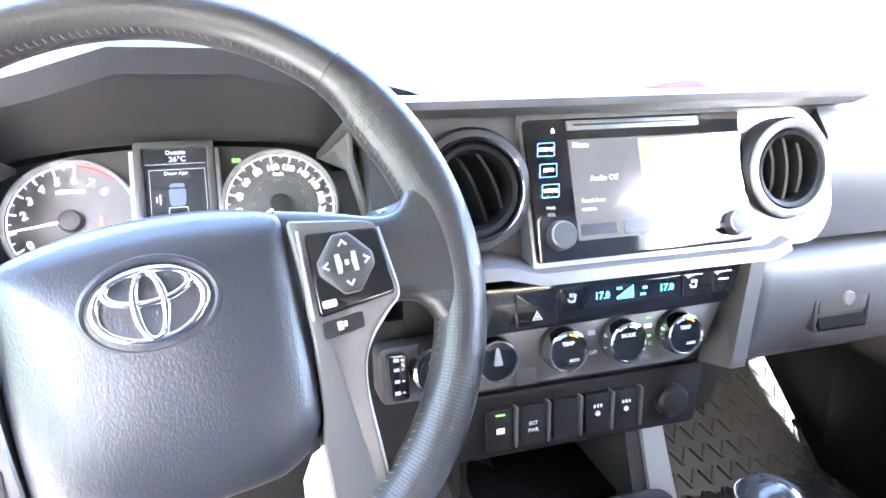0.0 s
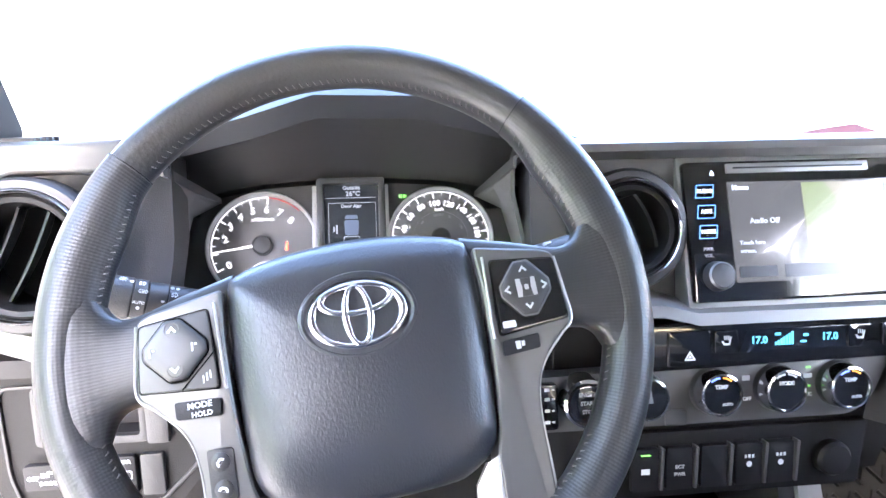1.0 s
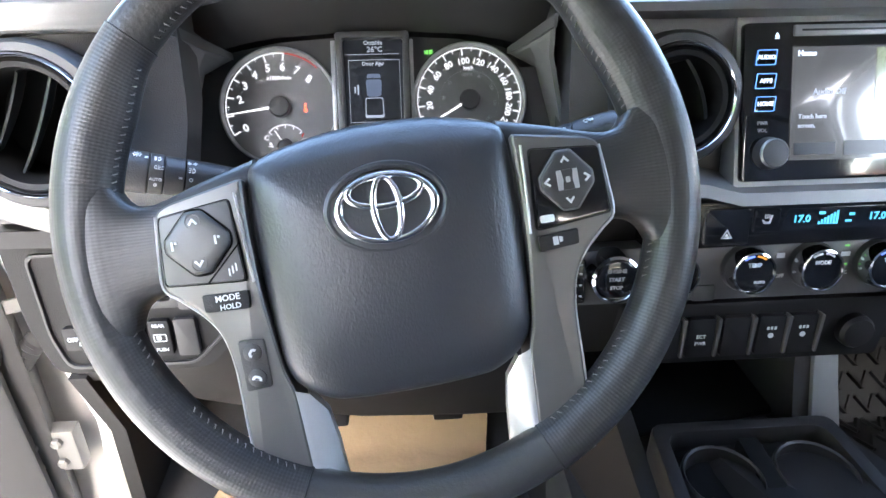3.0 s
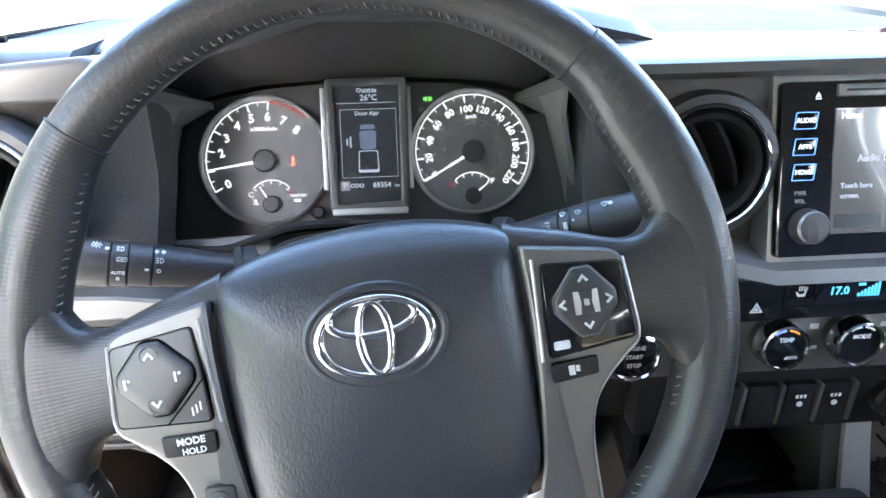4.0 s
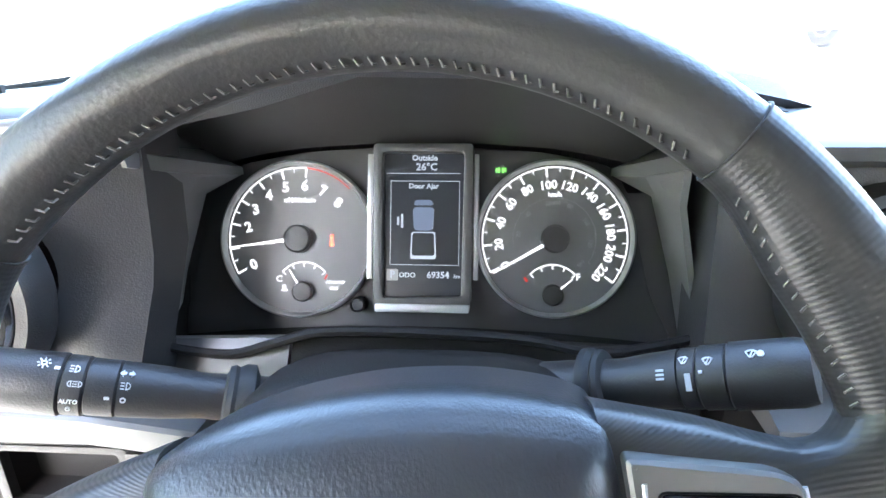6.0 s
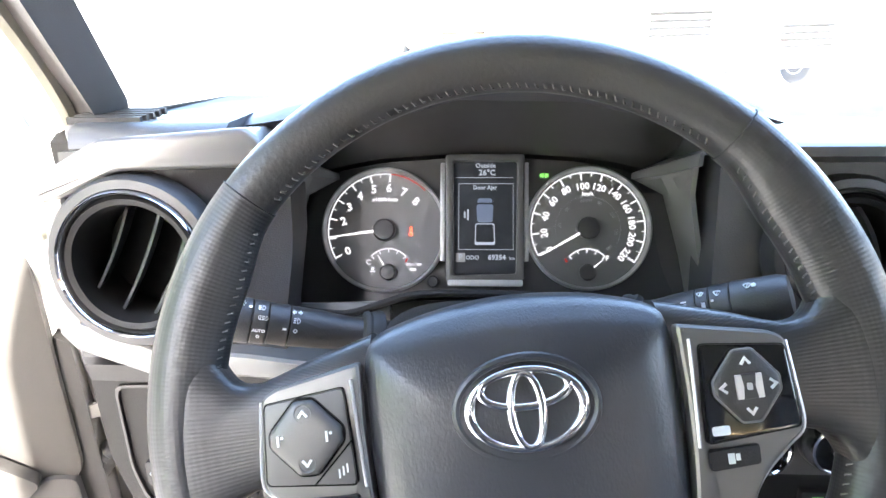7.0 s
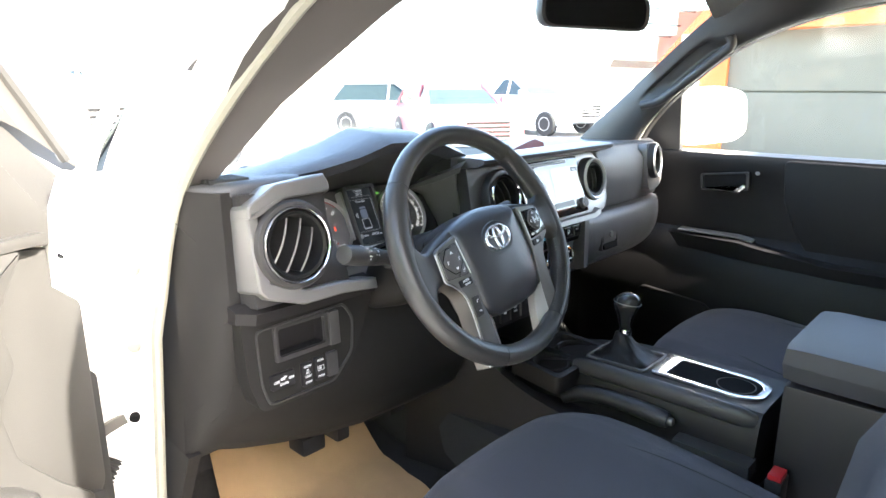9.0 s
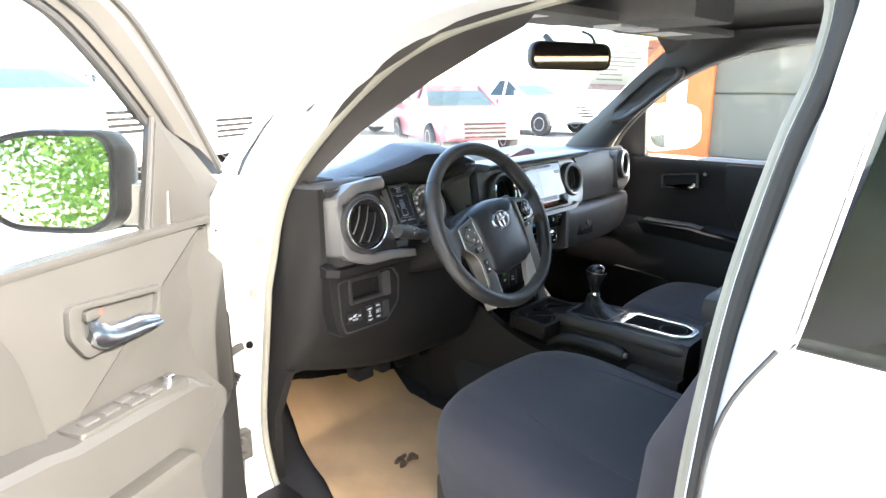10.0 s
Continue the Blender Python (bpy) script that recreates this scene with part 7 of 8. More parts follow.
for px, pw, nm, lb in ((0.03, 0.11, "brake_pedal", "black ribbed rubber brake pedal"), (0.165, 0.055, "accelerator_pedal", "black hanging accelerator pedal")):
    pd = thing(nm, (px, 0.53, 0.62), lb, "pedal")
    PM = Matrix.Translation((px, 0.53, 0.645)) @ pose(0, 0, 0, 58, 0, 0)
    hh = 0.06 if pw > 0.1 else 0.15
    bm = BM()
    box(bm, -pw / 2, pw / 2, -hh / 2, hh / 2, -0.008, 0.004, PM, bev=0.003)
    plate_ob = part("pedal_pad", bm, RUBBER, pd, world=True)
    for k in range(5):
        bm = BM()
        x = (k - 2) * pw / 6
        box(bm, x - 0.003, x + 0.003, -hh * 0.42, hh * 0.42, 0.003, 0.008, PM)
        part("rib", bm, RUBBER, plate_ob, world=True)
    bm = BM()
    tube(bm, [(px, 0.535, 0.65), (px, 0.60, 0.74), (px, 0.62, 0.86)], 0.009, 8)
    part("pedal_arm", bm, PLASTIC, pd, world=True)
bm = BM()
rows = []
for x, drop, fwd in ((-0.372, 0.070, 0.035), (-0.300, 0.052, 0.012), (-0.236, 0.038, 0.0), (-0.15, 0.016, 0.0), (-0.05, 0.0, 0.0), (0.08, -0.006, 0.0), (0.205, -0.010, 0.004)):
    top_z = 1.030 if x > -0.22 else 0.930
    rows.append([(x, y + fwd, z) for y, z in ((0.203 if x > -0.22 else 0.206, top_z), (0.203 if x > -0.22 else 0.208, min(top_z, 0.950)), (0.214, 0.885), (0.236, 0.812 + drop * 0.7), (0.262, 0.757 + drop), (0.285, 0.735 + drop), (0.300, 0.731 + drop), (0.36, 0.745 + drop), (0.52, 0.800 + drop * 0.5))])
sheet(bm, rows)
part("knee_bolster", bm, MATT, dash, "dark lower cover under the column", world=True, sharp=50)
for x, y, w in ((-0.150, 0.300, 0.05), (-0.085, 0.296, 0.03), (0.06, 0.298, 0.04)):
    bm = BM()
    box(bm, x - w / 2, x + w / 2, y, y + 0.05, 0.708, 0.742, bev=0.006)
    part("bracket", bm, DOORBLACK, dash, world=True)


# ---------------------------------------------------------------- driver door, open
TH = 66
DOOR = Matrix.Translation((-0.514, 0.309, 0.0)) @ pose(0, 0, 0, 0, 0, -TH)
door = thing("driver_door", DOOR, "open white driver door with sunlit grey inner trim", "car door")
# same trim as the far door's, given a lighter colour on this sunlit side
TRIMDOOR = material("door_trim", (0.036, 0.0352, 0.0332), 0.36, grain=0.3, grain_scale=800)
TRIMDOOR_DARK = material("door_trim_dark", (0.022, 0.021, 0.020), 0.6, grain=0.3, grain_scale=800)
# flat outlines are drawn as (distance from the hinge, height) and stood on the door; depth runs to the cabin side
STAND = Matrix(((0, 0, 1, 0), (-1, 0, 0, 0), (0, 1, 0, 0), (0, 0, 0, 1)))
bm = BM()
prism(bm, rounded([(-0.035, 0.60), (-0.03, 1.20), (0.20, 1.20), (0.95, 1.215), (0.99, 0.9), (0.93, 0.50), (0.06, 0.46)], 0.04, 4), -0.10, -0.030, STAND, bev=0.01)
part("door_shell", bm, PAINT, door, "white painted door shell")
bm = BM()
prism(bm, rounded([(-0.028, 0.80), (-0.03, 1.165), (0.03, 1.178), (0.10, 1.186), (0.95, 1.205), (0.97, 0.9), (0.90, 0.53), (0.30, 0.53), (0.12, 0.70)], 0.02, 4), -0.034, -0.016, STAND, bev=0.006)
part("inner_trim", bm, TRIMDOOR, door, "moulded inner trim, lightened in colour for the sun on it")
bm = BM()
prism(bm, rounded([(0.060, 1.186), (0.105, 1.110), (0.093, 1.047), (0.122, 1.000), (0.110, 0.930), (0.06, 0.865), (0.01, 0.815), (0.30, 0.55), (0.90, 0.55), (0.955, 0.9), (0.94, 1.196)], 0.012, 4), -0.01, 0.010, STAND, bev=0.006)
part("trim_panel", bm, TRIMDOOR, door, "raised trim panel, lightened in colour for sun")
bm = BM()
prism(bm, rounded([(0.425, 0.90), (0.455, 1.08), (0.50, 1.165), (0.93, 1.165), (0.94, 0.9)], 0.03, 4), 0.0, 0.018, STAND, bev=0.006)
part("upper_insert", bm, TRIMDOOR, door)
# sill strip
bm = BM()
box(bm, -0.022, 0.012, -0.95, -0.03, 1.186, 1.202, bev=0.006)
part("window_strip", bm, TRIMDOOR, door)
# handle recess and lever
bm = BM()
o = rounded([(0.180, 1.108), (0.372, 1.128), (0.378, 1.078), (0.352, 1.036), (0.196, 1.048)], 0.012, 4)
i = rounded([(0.196, 1.098), (0.350, 1.115), (0.356, 1.080), (0.338, 1.050), (0.207, 1.058)], 0.008, 4)
frame_plate(bm, o, i, 0.004, 0.022, STAND, bev=0.004)
hb = part("handle_bezel", bm, TRIMDOOR, door)
bm = BM()
prism(bm, i, 0.0, 0.0115, STAND)
part("handle_cup", bm, TRIMDOOR, hb)
bm = BM()
loft(bm, [[STAND @ Vector((p, z1 + 0.002, 0.013)), STAND @ Vector((p, z1, 0.019)), STAND @ Vector((p, z1 - 0.35 * (z1 - z0), 0.027)), STAND @ Vector((p, z1 - 0.75 * (z1 - z0), 0.033)), STAND @ Vector((p, z0, 0.034)), STAND @ Vector((p, z0 - 0.003, 0.028)), STAND @ Vector((p, z0, 0.013))] for p, z0, z1 in ((0.204, 1.046, 0.0 + 1.060), (0.220, 1.044, 1.066), (0.245, 1.044, 1.070), (0.275, 1.044, 1.070), (0.300, 1.044, 1.074), (0.322, 1.046, 1.086), (0.336, 1.052, 1.094), (0.344, 1.060, 1.090))])
soften(bm, 0.002, 2, 40)
part("handle_lever", bm, material("satin_chrome", (0.62, 0.65, 0.70), 0.20, metal=1.0, vary=0.03), hb, "satin chrome door handle")
bm = BM()
prism(bm, rect(0.026, 0.016, 0.003, 0.334, 1.103), 0.012, 0.024, STAND, bev=0.002)
lk = part("lock_knob", bm, TRIMDOOR, hb)
bm = BM()
prism(bm, rect(0.006, 0.012, 0.001, 0.318, 1.103), 0.012, 0.0235, STAND)
part("lock_mark", bm, material("lock_red", (0.07, 0.035, 0.028), 0.5), lk, "red lock mark")
# armrest with switches
bm = BM()
loft(bm, [[STAND @ Vector((s, z0, 0.004)), STAND @ Vector((s, z0 + 0.012, d)), STAND @ Vector((s, z1 - 0.010, d)), STAND @ Vector((s, z1, d - 0.012)), STAND @ Vector((s, z1 + 0.004, 0.004))] for s, z0, z1, d in ((0.095, 0.84, 0.872, 0.02), (0.12, 0.835, 0.895, 0.055), (0.18, 0.830, 0.928, 0.072), (0.30, 0.825, 0.938, 0.078), (0.44, 0.830, 0.945, 0.080), (0.48, 0.835, 0.955, 0.080), (0.70, 0.86, 0.975, 0.075), (0.90, 0.88, 0.985, 0.06))])
soften(bm, 0.006, 2, 25)
part("armrest", bm, TRIMDOOR, door, "grey armrest")
bm = BM()
TOPM = STAND @ Matrix.Translation((0.30, 0.944, 0.040)) @ pose(0, 0, 0, -90, 0, 0) @ pose(0, 0, 0, 0, -3, 0)
prism(bm, rounded([(-0.11, -0.026), (0.12, -0.026), (0.12, 0.026), (-0.11, 0.026)], 0.008, 3), -0.010, 0.002, TOPM, bev=0.002)
sp = part("switch_plate", bm, TRIMDOOR, door)
for x, y in ((-0.035, -0.011), (-0.035, 0.011), (0.005, -0.011), (0.005, 0.011), (0.045, 0.0), (0.085, 0.0)):
    bm = BM()
    box(bm, x - 0.014, x + 0.014, y - 0.009, y + 0.009, 0.0, 0.0055, TOPM, bev=0.002)
    part("window_switch", bm, PLASTIC_GREY, sp)
bm = BM()
lathe(bm, [(0.010, 0.0), (0.010, 0.012), (0.007, 0.014)], 20, TOPM @ Matrix.Translation((-0.085, 0.0, 0)))
part("mirror_knob", bm, CHROME, sp)
bm = BM()
prism(bm, rounded([(0.15, 0.60), (0.16, 0.78), (0.80, 0.80), (0.80, 0.58)], 0.03, 4), 0.0, 0.045, STAND, bev=0.015)
part("map_pocket", bm, TRIMDOOR, door, "grey map pocket")
bm = BM()
lathe(bm, [(0.0075, 0.0), (0.007, 0.004), (0.004, 0.005)], 20, STAND @ Matrix.Translation((0.002, 1.166, -0.004)))
part("trim_screw", bm, CHROME, door)
# window frame, corner plate and glass
bm = BM()
fr_in = smooth_line([(0.129, 1.387, 0), (0.170, 1.436, 0), (0.229, 1.500, 0), (0.297, 1.556, 0), (0.40, 1.59, 0), (0.62, 1.605, 0), (0.90, 1.59, 0), (0.955, 1.54, 0), (0.965, 1.20, 0)], 5)
fr_out = smooth_line([(-0.060, 1.265, 0), (0.003, 1.371, 0), (0.076, 1.484, 0), (0.162, 1.578, 0), (0.30, 1.635, 0), (0.62, 1.655, 0), (0.93, 1.645, 0), (1.005, 1.57, 0), (1.005, 1.20, 0)], 5)
loft(bm, [[STAND @ Vector((a.x, a.y, -0.012)), STAND @ Vector(((a.x + b.x) / 2, (a.y + b.y) / 2, 0.006)), STAND @ Vector((b.x, b.y, -0.016)), STAND @ Vector((b.x, b.y, -0.05)), STAND @ Vector((a.x, a.y, -0.05))] for a, b in zip(fr_in, fr_out)])
part("window_frame", bm, material("frame_taupe", (0.046, 0.044, 0.040), 0.5, vary=0.08), door, "taupe inner window frame")
bm = BM()
tube(bm, [STAND @ Vector((a.x + 0.006, a.y - 0.006, -0.02)) for a in fr_in], 0.007, 8)
part("window_seal", bm, RUBBER, door)
bm = BM()
tube(bm, [STAND @ Vector((b.x + (a.x - b.x) * 0.16, b.y + (a.y - b.y) * 0.16, -0.006)) for a, b in zip(fr_in, fr_out)], 0.0075, 8)
part("frame_seal", bm, TRIMDOOR, door, "taupe rubber door seal")
bm = BM()
tube(bm, [STAND @ Vector((b.x + (a.x - b.x) * 0.80, b.y + (a.y - b.y) * 0.80, -0.004)) for a, b in zip(fr_in, fr_out)], 0.005, 8)
part("frame_bead", bm, TRIMDOOR_DARK, door, "taupe inner bead")
bm = BM()
prism(bm, rounded([(0.172, 1.192), (-0.012, 1.178), (-0.030, 1.247), (0.049, 1.331), (0.129, 1.387)], 0.008, 3), -0.03, -0.002, STAND, bev=0.004)
part("corner_plate", bm, TRIMDOOR, door, "grey corner plate behind the mirror")
bm = BM()
tube(bm, [STAND @ Vector((0.175, 1.19, -0.010)), STAND @ Vector((0.131, 1.392, -0.010))], 0.006, 8)
part("corner_seal", bm, RUBBER, door)
bm = BM()
prism(bm, [(0.174, 1.19), (0.96, 1.20), (0.95, 1.54), (0.90, 1.585), (0.62, 1.60), (0.40, 1.585), (0.297, 1.55), (0.131, 1.387)], -0.030, -0.026, STAND)
gl = part("door_glass", bm, GLASS, door, "clear door glass")
gl.visible_shadow = False
# black pieces at the hinge edge of the door
bm = BM()
prism(bm, rounded([(-0.03, 0.48), (-0.02, 0.80), (0.012, 0.81), (0.13, 0.69), (0.14, 0.48)], 0.01, 3), -0.04, -0.008, STAND, bev=0.004)
part("hinge_corner_piece", bm, RUBBER, door, "black piece over the door's lower hinge corner")
bm = BM()
prism(bm, rounded([(-0.048, 0.47), (-0.046, 0.97), (-0.030, 0.985), (0.012, 0.83), (0.012, 0.47)], 0.006, 3), -0.102, -0.026, STAND, bev=0.004)
part("edge_cover", bm, RUBBER, door, "black rubber edge beside the hinges")


MIRROR_BLACK = material("mirror_shell_black", (0.008, 0.008, 0.0085), 0.5, spec=0.25, grain=0.2, grain_scale=900)


def wing_mirror(m, label, flip=1, shell=MIRROR_BLACK):
    w = thing("wing_mirror", m, label, "wing mirror")
    outline = rounded([(-0.108, -0.052), (-0.07, -0.076), (0.06, -0.084), (0.098, -0.06), (0.104, 0.05), (0.085, 0.078), (-0.04, 0.080), (-0.108, 0.062)], 0.03, 5)
    outline = [(x * flip, y) for x, y in outline]
    bm = BM()
    loft(bm, [[(x * k, y * k, z) for x, y in outline] for k, z in ((0.965, 0.002), (1.06, 0.004), (1.11, -0.010), (1.11, -0.05), (0.95, -0.10), (0.6, -0.125))])
    part("shell", bm, shell, w, sharp=50)
    bm = BM()
    prism(bm, [(x * 0.955, y * 0.955) for x, y in outline], 0.001, 0.0045)
    mg = part("mirror_glass", bm, material("mirror_silver", (0.93, 0.94, 0.93), 0.015, metal=1.0, vary=0.0, rough_vary=0), w, "silvered mirror glass")
    bm = BM()
    frame_plate(bm, [(x * 0.985, y * 0.985) for x, y in outline], [(x * 0.945, y * 0.945) for x, y in outline], 0.002, 0.0052)
    part("rim", bm, MIRROR_BLACK, mg, "black rim round the glass")
    bm = BM()
    loft(bm, [[(0.09 * flip, -0.075, -0.03), (0.09 * flip, 0.0, -0.03), (0.09 * flip, 0.0, -0.08), (0.09 * flip, -0.075, -0.08)], [(0.165 * flip, -0.085, -0.065), (0.165 * flip, -0.02, -0.065), (0.165 * flip, -0.02, -0.10), (0.165 * flip, -0.085, -0.10)]])
    soften(bm, 0.01)
    part("mirror_arm", bm, PLASTIC, w)
    return w


# glass faces local +z; placed outside the door's corner plate
MIRC = DOOR @ (STAND @ Vector((0.235, 1.288, -0.135)))
wing_mirror(look(MIRC, MIRC + (MIRC - Vector((-2.2, -1.0, 1.52)))), "driver wing mirror reflecting green leaves", 1)
RMIR = Vector((1.30, 0.17, 1.285))
wing_mirror(look(RMIR, RMIR + (RMIR - Vector((-0.011, -1.69, 1.584)))), "white capped passenger wing mirror", -1, PAINT)

# ---------------------------------------------------------------- passenger door
pdoor = thing("passenger_door", (1.13, -0.2, 0.5), "closed black trimmed passenger door", "car door")
bm = BM()
rows = []
for y in (0.46, 0.10, -0.15, -0.45, -0.78):
    rows.append([(x, y, z) for x, z in ((1.052, 0.50), (1.042, 0.60), (1.038, 0.72), (1.050, 0.84), (1.072, 0.90), (1.095, 0.945), (1.115, 0.96), (1.118, 1.06), (1.112, 1.13), (1.098, 1.165), (1.105, 1.186), (1.14, 1.190))])
sheet(bm, rows, (0.03, 0, 0))
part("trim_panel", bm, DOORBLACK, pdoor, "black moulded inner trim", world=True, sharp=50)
bm = BM()
loft(bm, [[(1.12, y, z0), (d, y, z0 + 0.008), (d - 0.004, y, z1 - 0.008), (d + 0.01, y, z1), (1.12, y, z1)] for y, z0, z1, d in ((0.20, 0.925, 0.950, 1.10), (0.15, 0.90, 0.957, 1.075), (-0.02, 0.895, 0.955, 1.065), (-0.06, 0.89, 0.948, 1.064), (-0.25, 0.88, 0.925, 1.064), (-0.70, 0.88, 0.930, 1.07))])
soften(bm, 0.006, 2, 25)
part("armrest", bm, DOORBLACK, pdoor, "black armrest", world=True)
bm = BM()
sheet(bm, [[(1.071, 0.155, 0.957), (1.071, -0.01, 0.9575), (1.071, -0.055, 0.950)], [(1.10, 0.155, 0.960), (1.10, -0.01, 0.9605), (1.10, -0.055, 0.953)]], (0, 0, 0.004))
part("pull_trim", bm, TRIM, pdoor, "grey pull handle trim", world=True)
bm = BM()
prism(bm, rounded([(0.105, 1.180), (0.115, 1.07), (0.16, 0.975), (0.20, 0.920), (0.40, 0.912), (0.76, 0.915), (0.76, 1.180)], 0.018, 4), 0.000, 0.022, Matrix(((0, 0, -1, 1.118), (-1, 0, 0, 0), (0, 1, 0, 0), (0, 0, 0, 1))), bev=0.006, seg=3)
part("upper_insert", bm, DOORBLACK, pdoor, "padded black insert", world=True)
PD = Matrix(((0, 0, -1, 1.108), (-1, 0, 0, 0), (0, 1, 0, 0), (0, 0, 0, 1)))
bm = BM()
o = rounded([(-0.115, 1.126), (0.020, 1.142), (0.024, 1.090), (-0.108, 1.078)], 0.008, 4)
i = [((x + 0.045) * 0.88 - 0.045, (y - 1.109) * 0.82 + 1.109) for x, y in o]
frame_plate(bm, o, i, 0.0, 0.012, PD, bev=0.002)
hb = part("handle_bezel", bm, PLASTIC_GREY, pdoor, world=True)
bm = BM()
prism(bm, i, -0.01, 0.004, PD)
part("handle_cup", bm, VENTDARK, hb, world=True)
bm = BM()
prism(bm, rounded([(-0.108, 1.090), (-0.06, 1.092), (-0.02, 1.088), (0.010, 1.108), (0.016, 1.098), (0.0, 1.080), (-0.106, 1.080)], 0.003, 3), 0.004, 0.016, PD, bev=0.003)
part("handle_lever", bm, CHROME, hb, "chrome door handle", world=True)
bm = BM()
lathe(bm, [(0.006, 0.0), (0.006, 0.006), (0.004, 0.008)], 20, Matrix.Translation((1.113, -0.039, 1.139)) @ pose(0, 0, 0, 0, -90, 0))
part("lock_knob", bm, TRIM_LIGHT, hb, world=True)
bm = BM()
prism(bm, rounded([(-0.25, 0.56), (-0.05, 0.56), (0.02, 0.66), (-0.03, 0.76), (-0.25, 0.78)], 0.03, 5), 0.0, 0.012, Matrix(((0, 0, -1, 1.042), (-1, 0, 0, 0), (0, 1, 0, 0), (0, 0, 0, 1))), bev=0.004)
part("speaker_panel", bm, DOORBLACK, pdoor, world=True)
bm = BM()
sheet(bm, [[(1.105, 0.185, 1.19), (1.085, 0.185, 1.36)], [(1.105, 0.40, 1.19), (1.085, 0.36, 1.34)]], (0.02, 0, 0))
part("corner_plate", bm, PLASTIC, pdoor, world=True)
bm = BM()
tube(bm, [p for p in far_opening(0.016, 0.050) if p.z > 1.20], 0.016, 8)
part("window_frame", bm, PLASTIC, pdoor, "black window frame", world=True)
bm = BM()
tube(bm, [(1.10, -0.80, 0.5), (1.10, -0.80, 1.19), (1.01, -0.80, 1.58)], 0.06, 8)
part("rear_pillar", bm, PILLAR, pdoor, world=True)
bm = BM()
sheet(bm, [[(1.13, 0.30, 1.18), (1.13, -0.78, 1.18)], [(1.02, -0.02, 1.55), (1.02, -0.78, 1.575)]], (0.004, 0, 0))
g2 = part("door_glass", bm, GLASS, pdoor, "clear door glass", world=True)
g2.visible_shadow = False
bm = BM()
sheet(bm, [[(1.18, 0.45, 0.40), (1.21, 0.45, 0.8), (1.16, 0.45, 1.18)], [(1.18, -1.75, 0.40), (1.21, -1.75, 0.8), (1.16, -1.75, 1.18)]], (-0.02, 0, 0))
part("door_shell", bm, PAINT, pdoor, "white door shell", world=True)

# ---------------------------------------------------------------- mirror, overhead console, visors
MIRROR = Matrix.Translation((0.36, 0.05, 1.513)) @ pose(0, 0, 0, 90, 0, 0) @ pose(0, 0, 0, 0, -24, 0) @ pose(0, 0, 0, 0, 0, -1)
mirror = thing("rear_view_mirror", MIRROR, "black framed rear view mirror on the windshield", "mirror")
bm = BM()
lens = rounded([(-0.122, -0.034), (0.122, -0.034), (0.120, 0.034), (-0.120, 0.034)], 0.030, 6)
loft(bm, [[(x * k, y * k, z) for x, y in lens] for k, z in ((0.93, 0.001), (1.0, 0.003), (1.03, -0.006), (1.0, -0.020), (0.75, -0.034))])
part("housing", bm, PLASTIC, mirror, sharp=50)
bm = BM()
# glass colour darkened so the bright rear window reflects weakly
prism(bm, [(x * 0.93, y * 0.90) for x, y in lens], 0.0, 0.0035)
part("mirror_glass", bm, material("darkened_mirror", (0.09, 0.09, 0.095), 0.03, metal=1.0, vary=0.0, rough_vary=0), mirror, "mirror glass, darkened in colour to subdue its reflection")
bm = BM()
tube(bm, smooth_line([(0.0, 0.01, -0.03), (-0.01, 0.03, -0.07), (-0.02, 0.055, -0.10)], 5), 0.009, 10)
part("stem", bm, PLASTIC, mirror)
bm = BM()
tube(bm, smooth_line([(0.10, 0.02, -0.03), (0.10, 0.055, -0.06), (0.09, 0.07, -0.09)], 5), 0.004, 8)
part("cable", bm, RUBBER, mirror)

over = thing("overhead_console", (0.33, -0.16, 1.60), "grey overhead console with map lights", "overhead console")
bm = BM()
box(bm, 0.22, 0.44, -0.32, -0.02, 1.572, 1.63, bev=0.015)
part("body", bm, HEADLINER, over, world=True)
for x in (0.275, 0.385):
    bm = BM()
    box(bm, x - 0.04, x + 0.04, -0.15, -0.08, 1.566, 1.576, bev=0.004)
    part("map_light", bm, material("map_lens", (0.7, 0.7, 0.68), 0.3), over, "pale map light lens", world=True)
for x0, x1 in ((-0.22, 0.19), (0.47, 0.88)):
    vz = thing("sun_visor", ((x0 + x1) / 2, -0.05, 1.59), "grey fabric sun visor folded up", "sun visor", "sun visors")
    bm = BM()
    box(bm, x0, x1, -0.17, 0.0, 1.572, 1.592, bev=0.008)
    part("flap", bm, HEADLINER, vz, world=True)
    bm = BM()
    box(bm, x0 + 0.06, x0 + 0.20, -0.13, -0.05, 1.5705, 1.5735)
    part("warning_label", bm, material("label_white", (0.75, 0.75, 0.72), 0.5), vz, "white warning label", world=True)
    bm = BM()
    box(bm, x0 + 0.06, x0 + 0.20, -0.064, -0.05, 1.5695, 1.5705)
    part("label_stripe", bm, material("label_yellow", (0.75, 0.55, 0.05), 0.5), vz, world=True)
# passenger grab handle on the pillar
grab = thing("grab_handle", (1.03, 0.2, 1.45), "black grab handle on the pillar", "grab handle")
bm = BM()
tube(bm, smooth_line([far_pillar(0.318, 0.50, 0.004), far_pillar(0.335, 0.24, 0.010), far_pillar(0.40, 0.17, 0.020), far_pillar(0.47, 0.17, 0.022), far_pillar(0.535, 0.22, 0.014), far_pillar(0.57, 0.46, 0.004)], 6), 0.0125, 12)
part("grip", bm, PILLAR_SHADED, grab, world=True)

# things on the dash and the windshield
tag = thing("red_tag", (0.55, 0.35, 1.241), "folded red paper tag lying on the dash", "paper tag")
bm = BM()
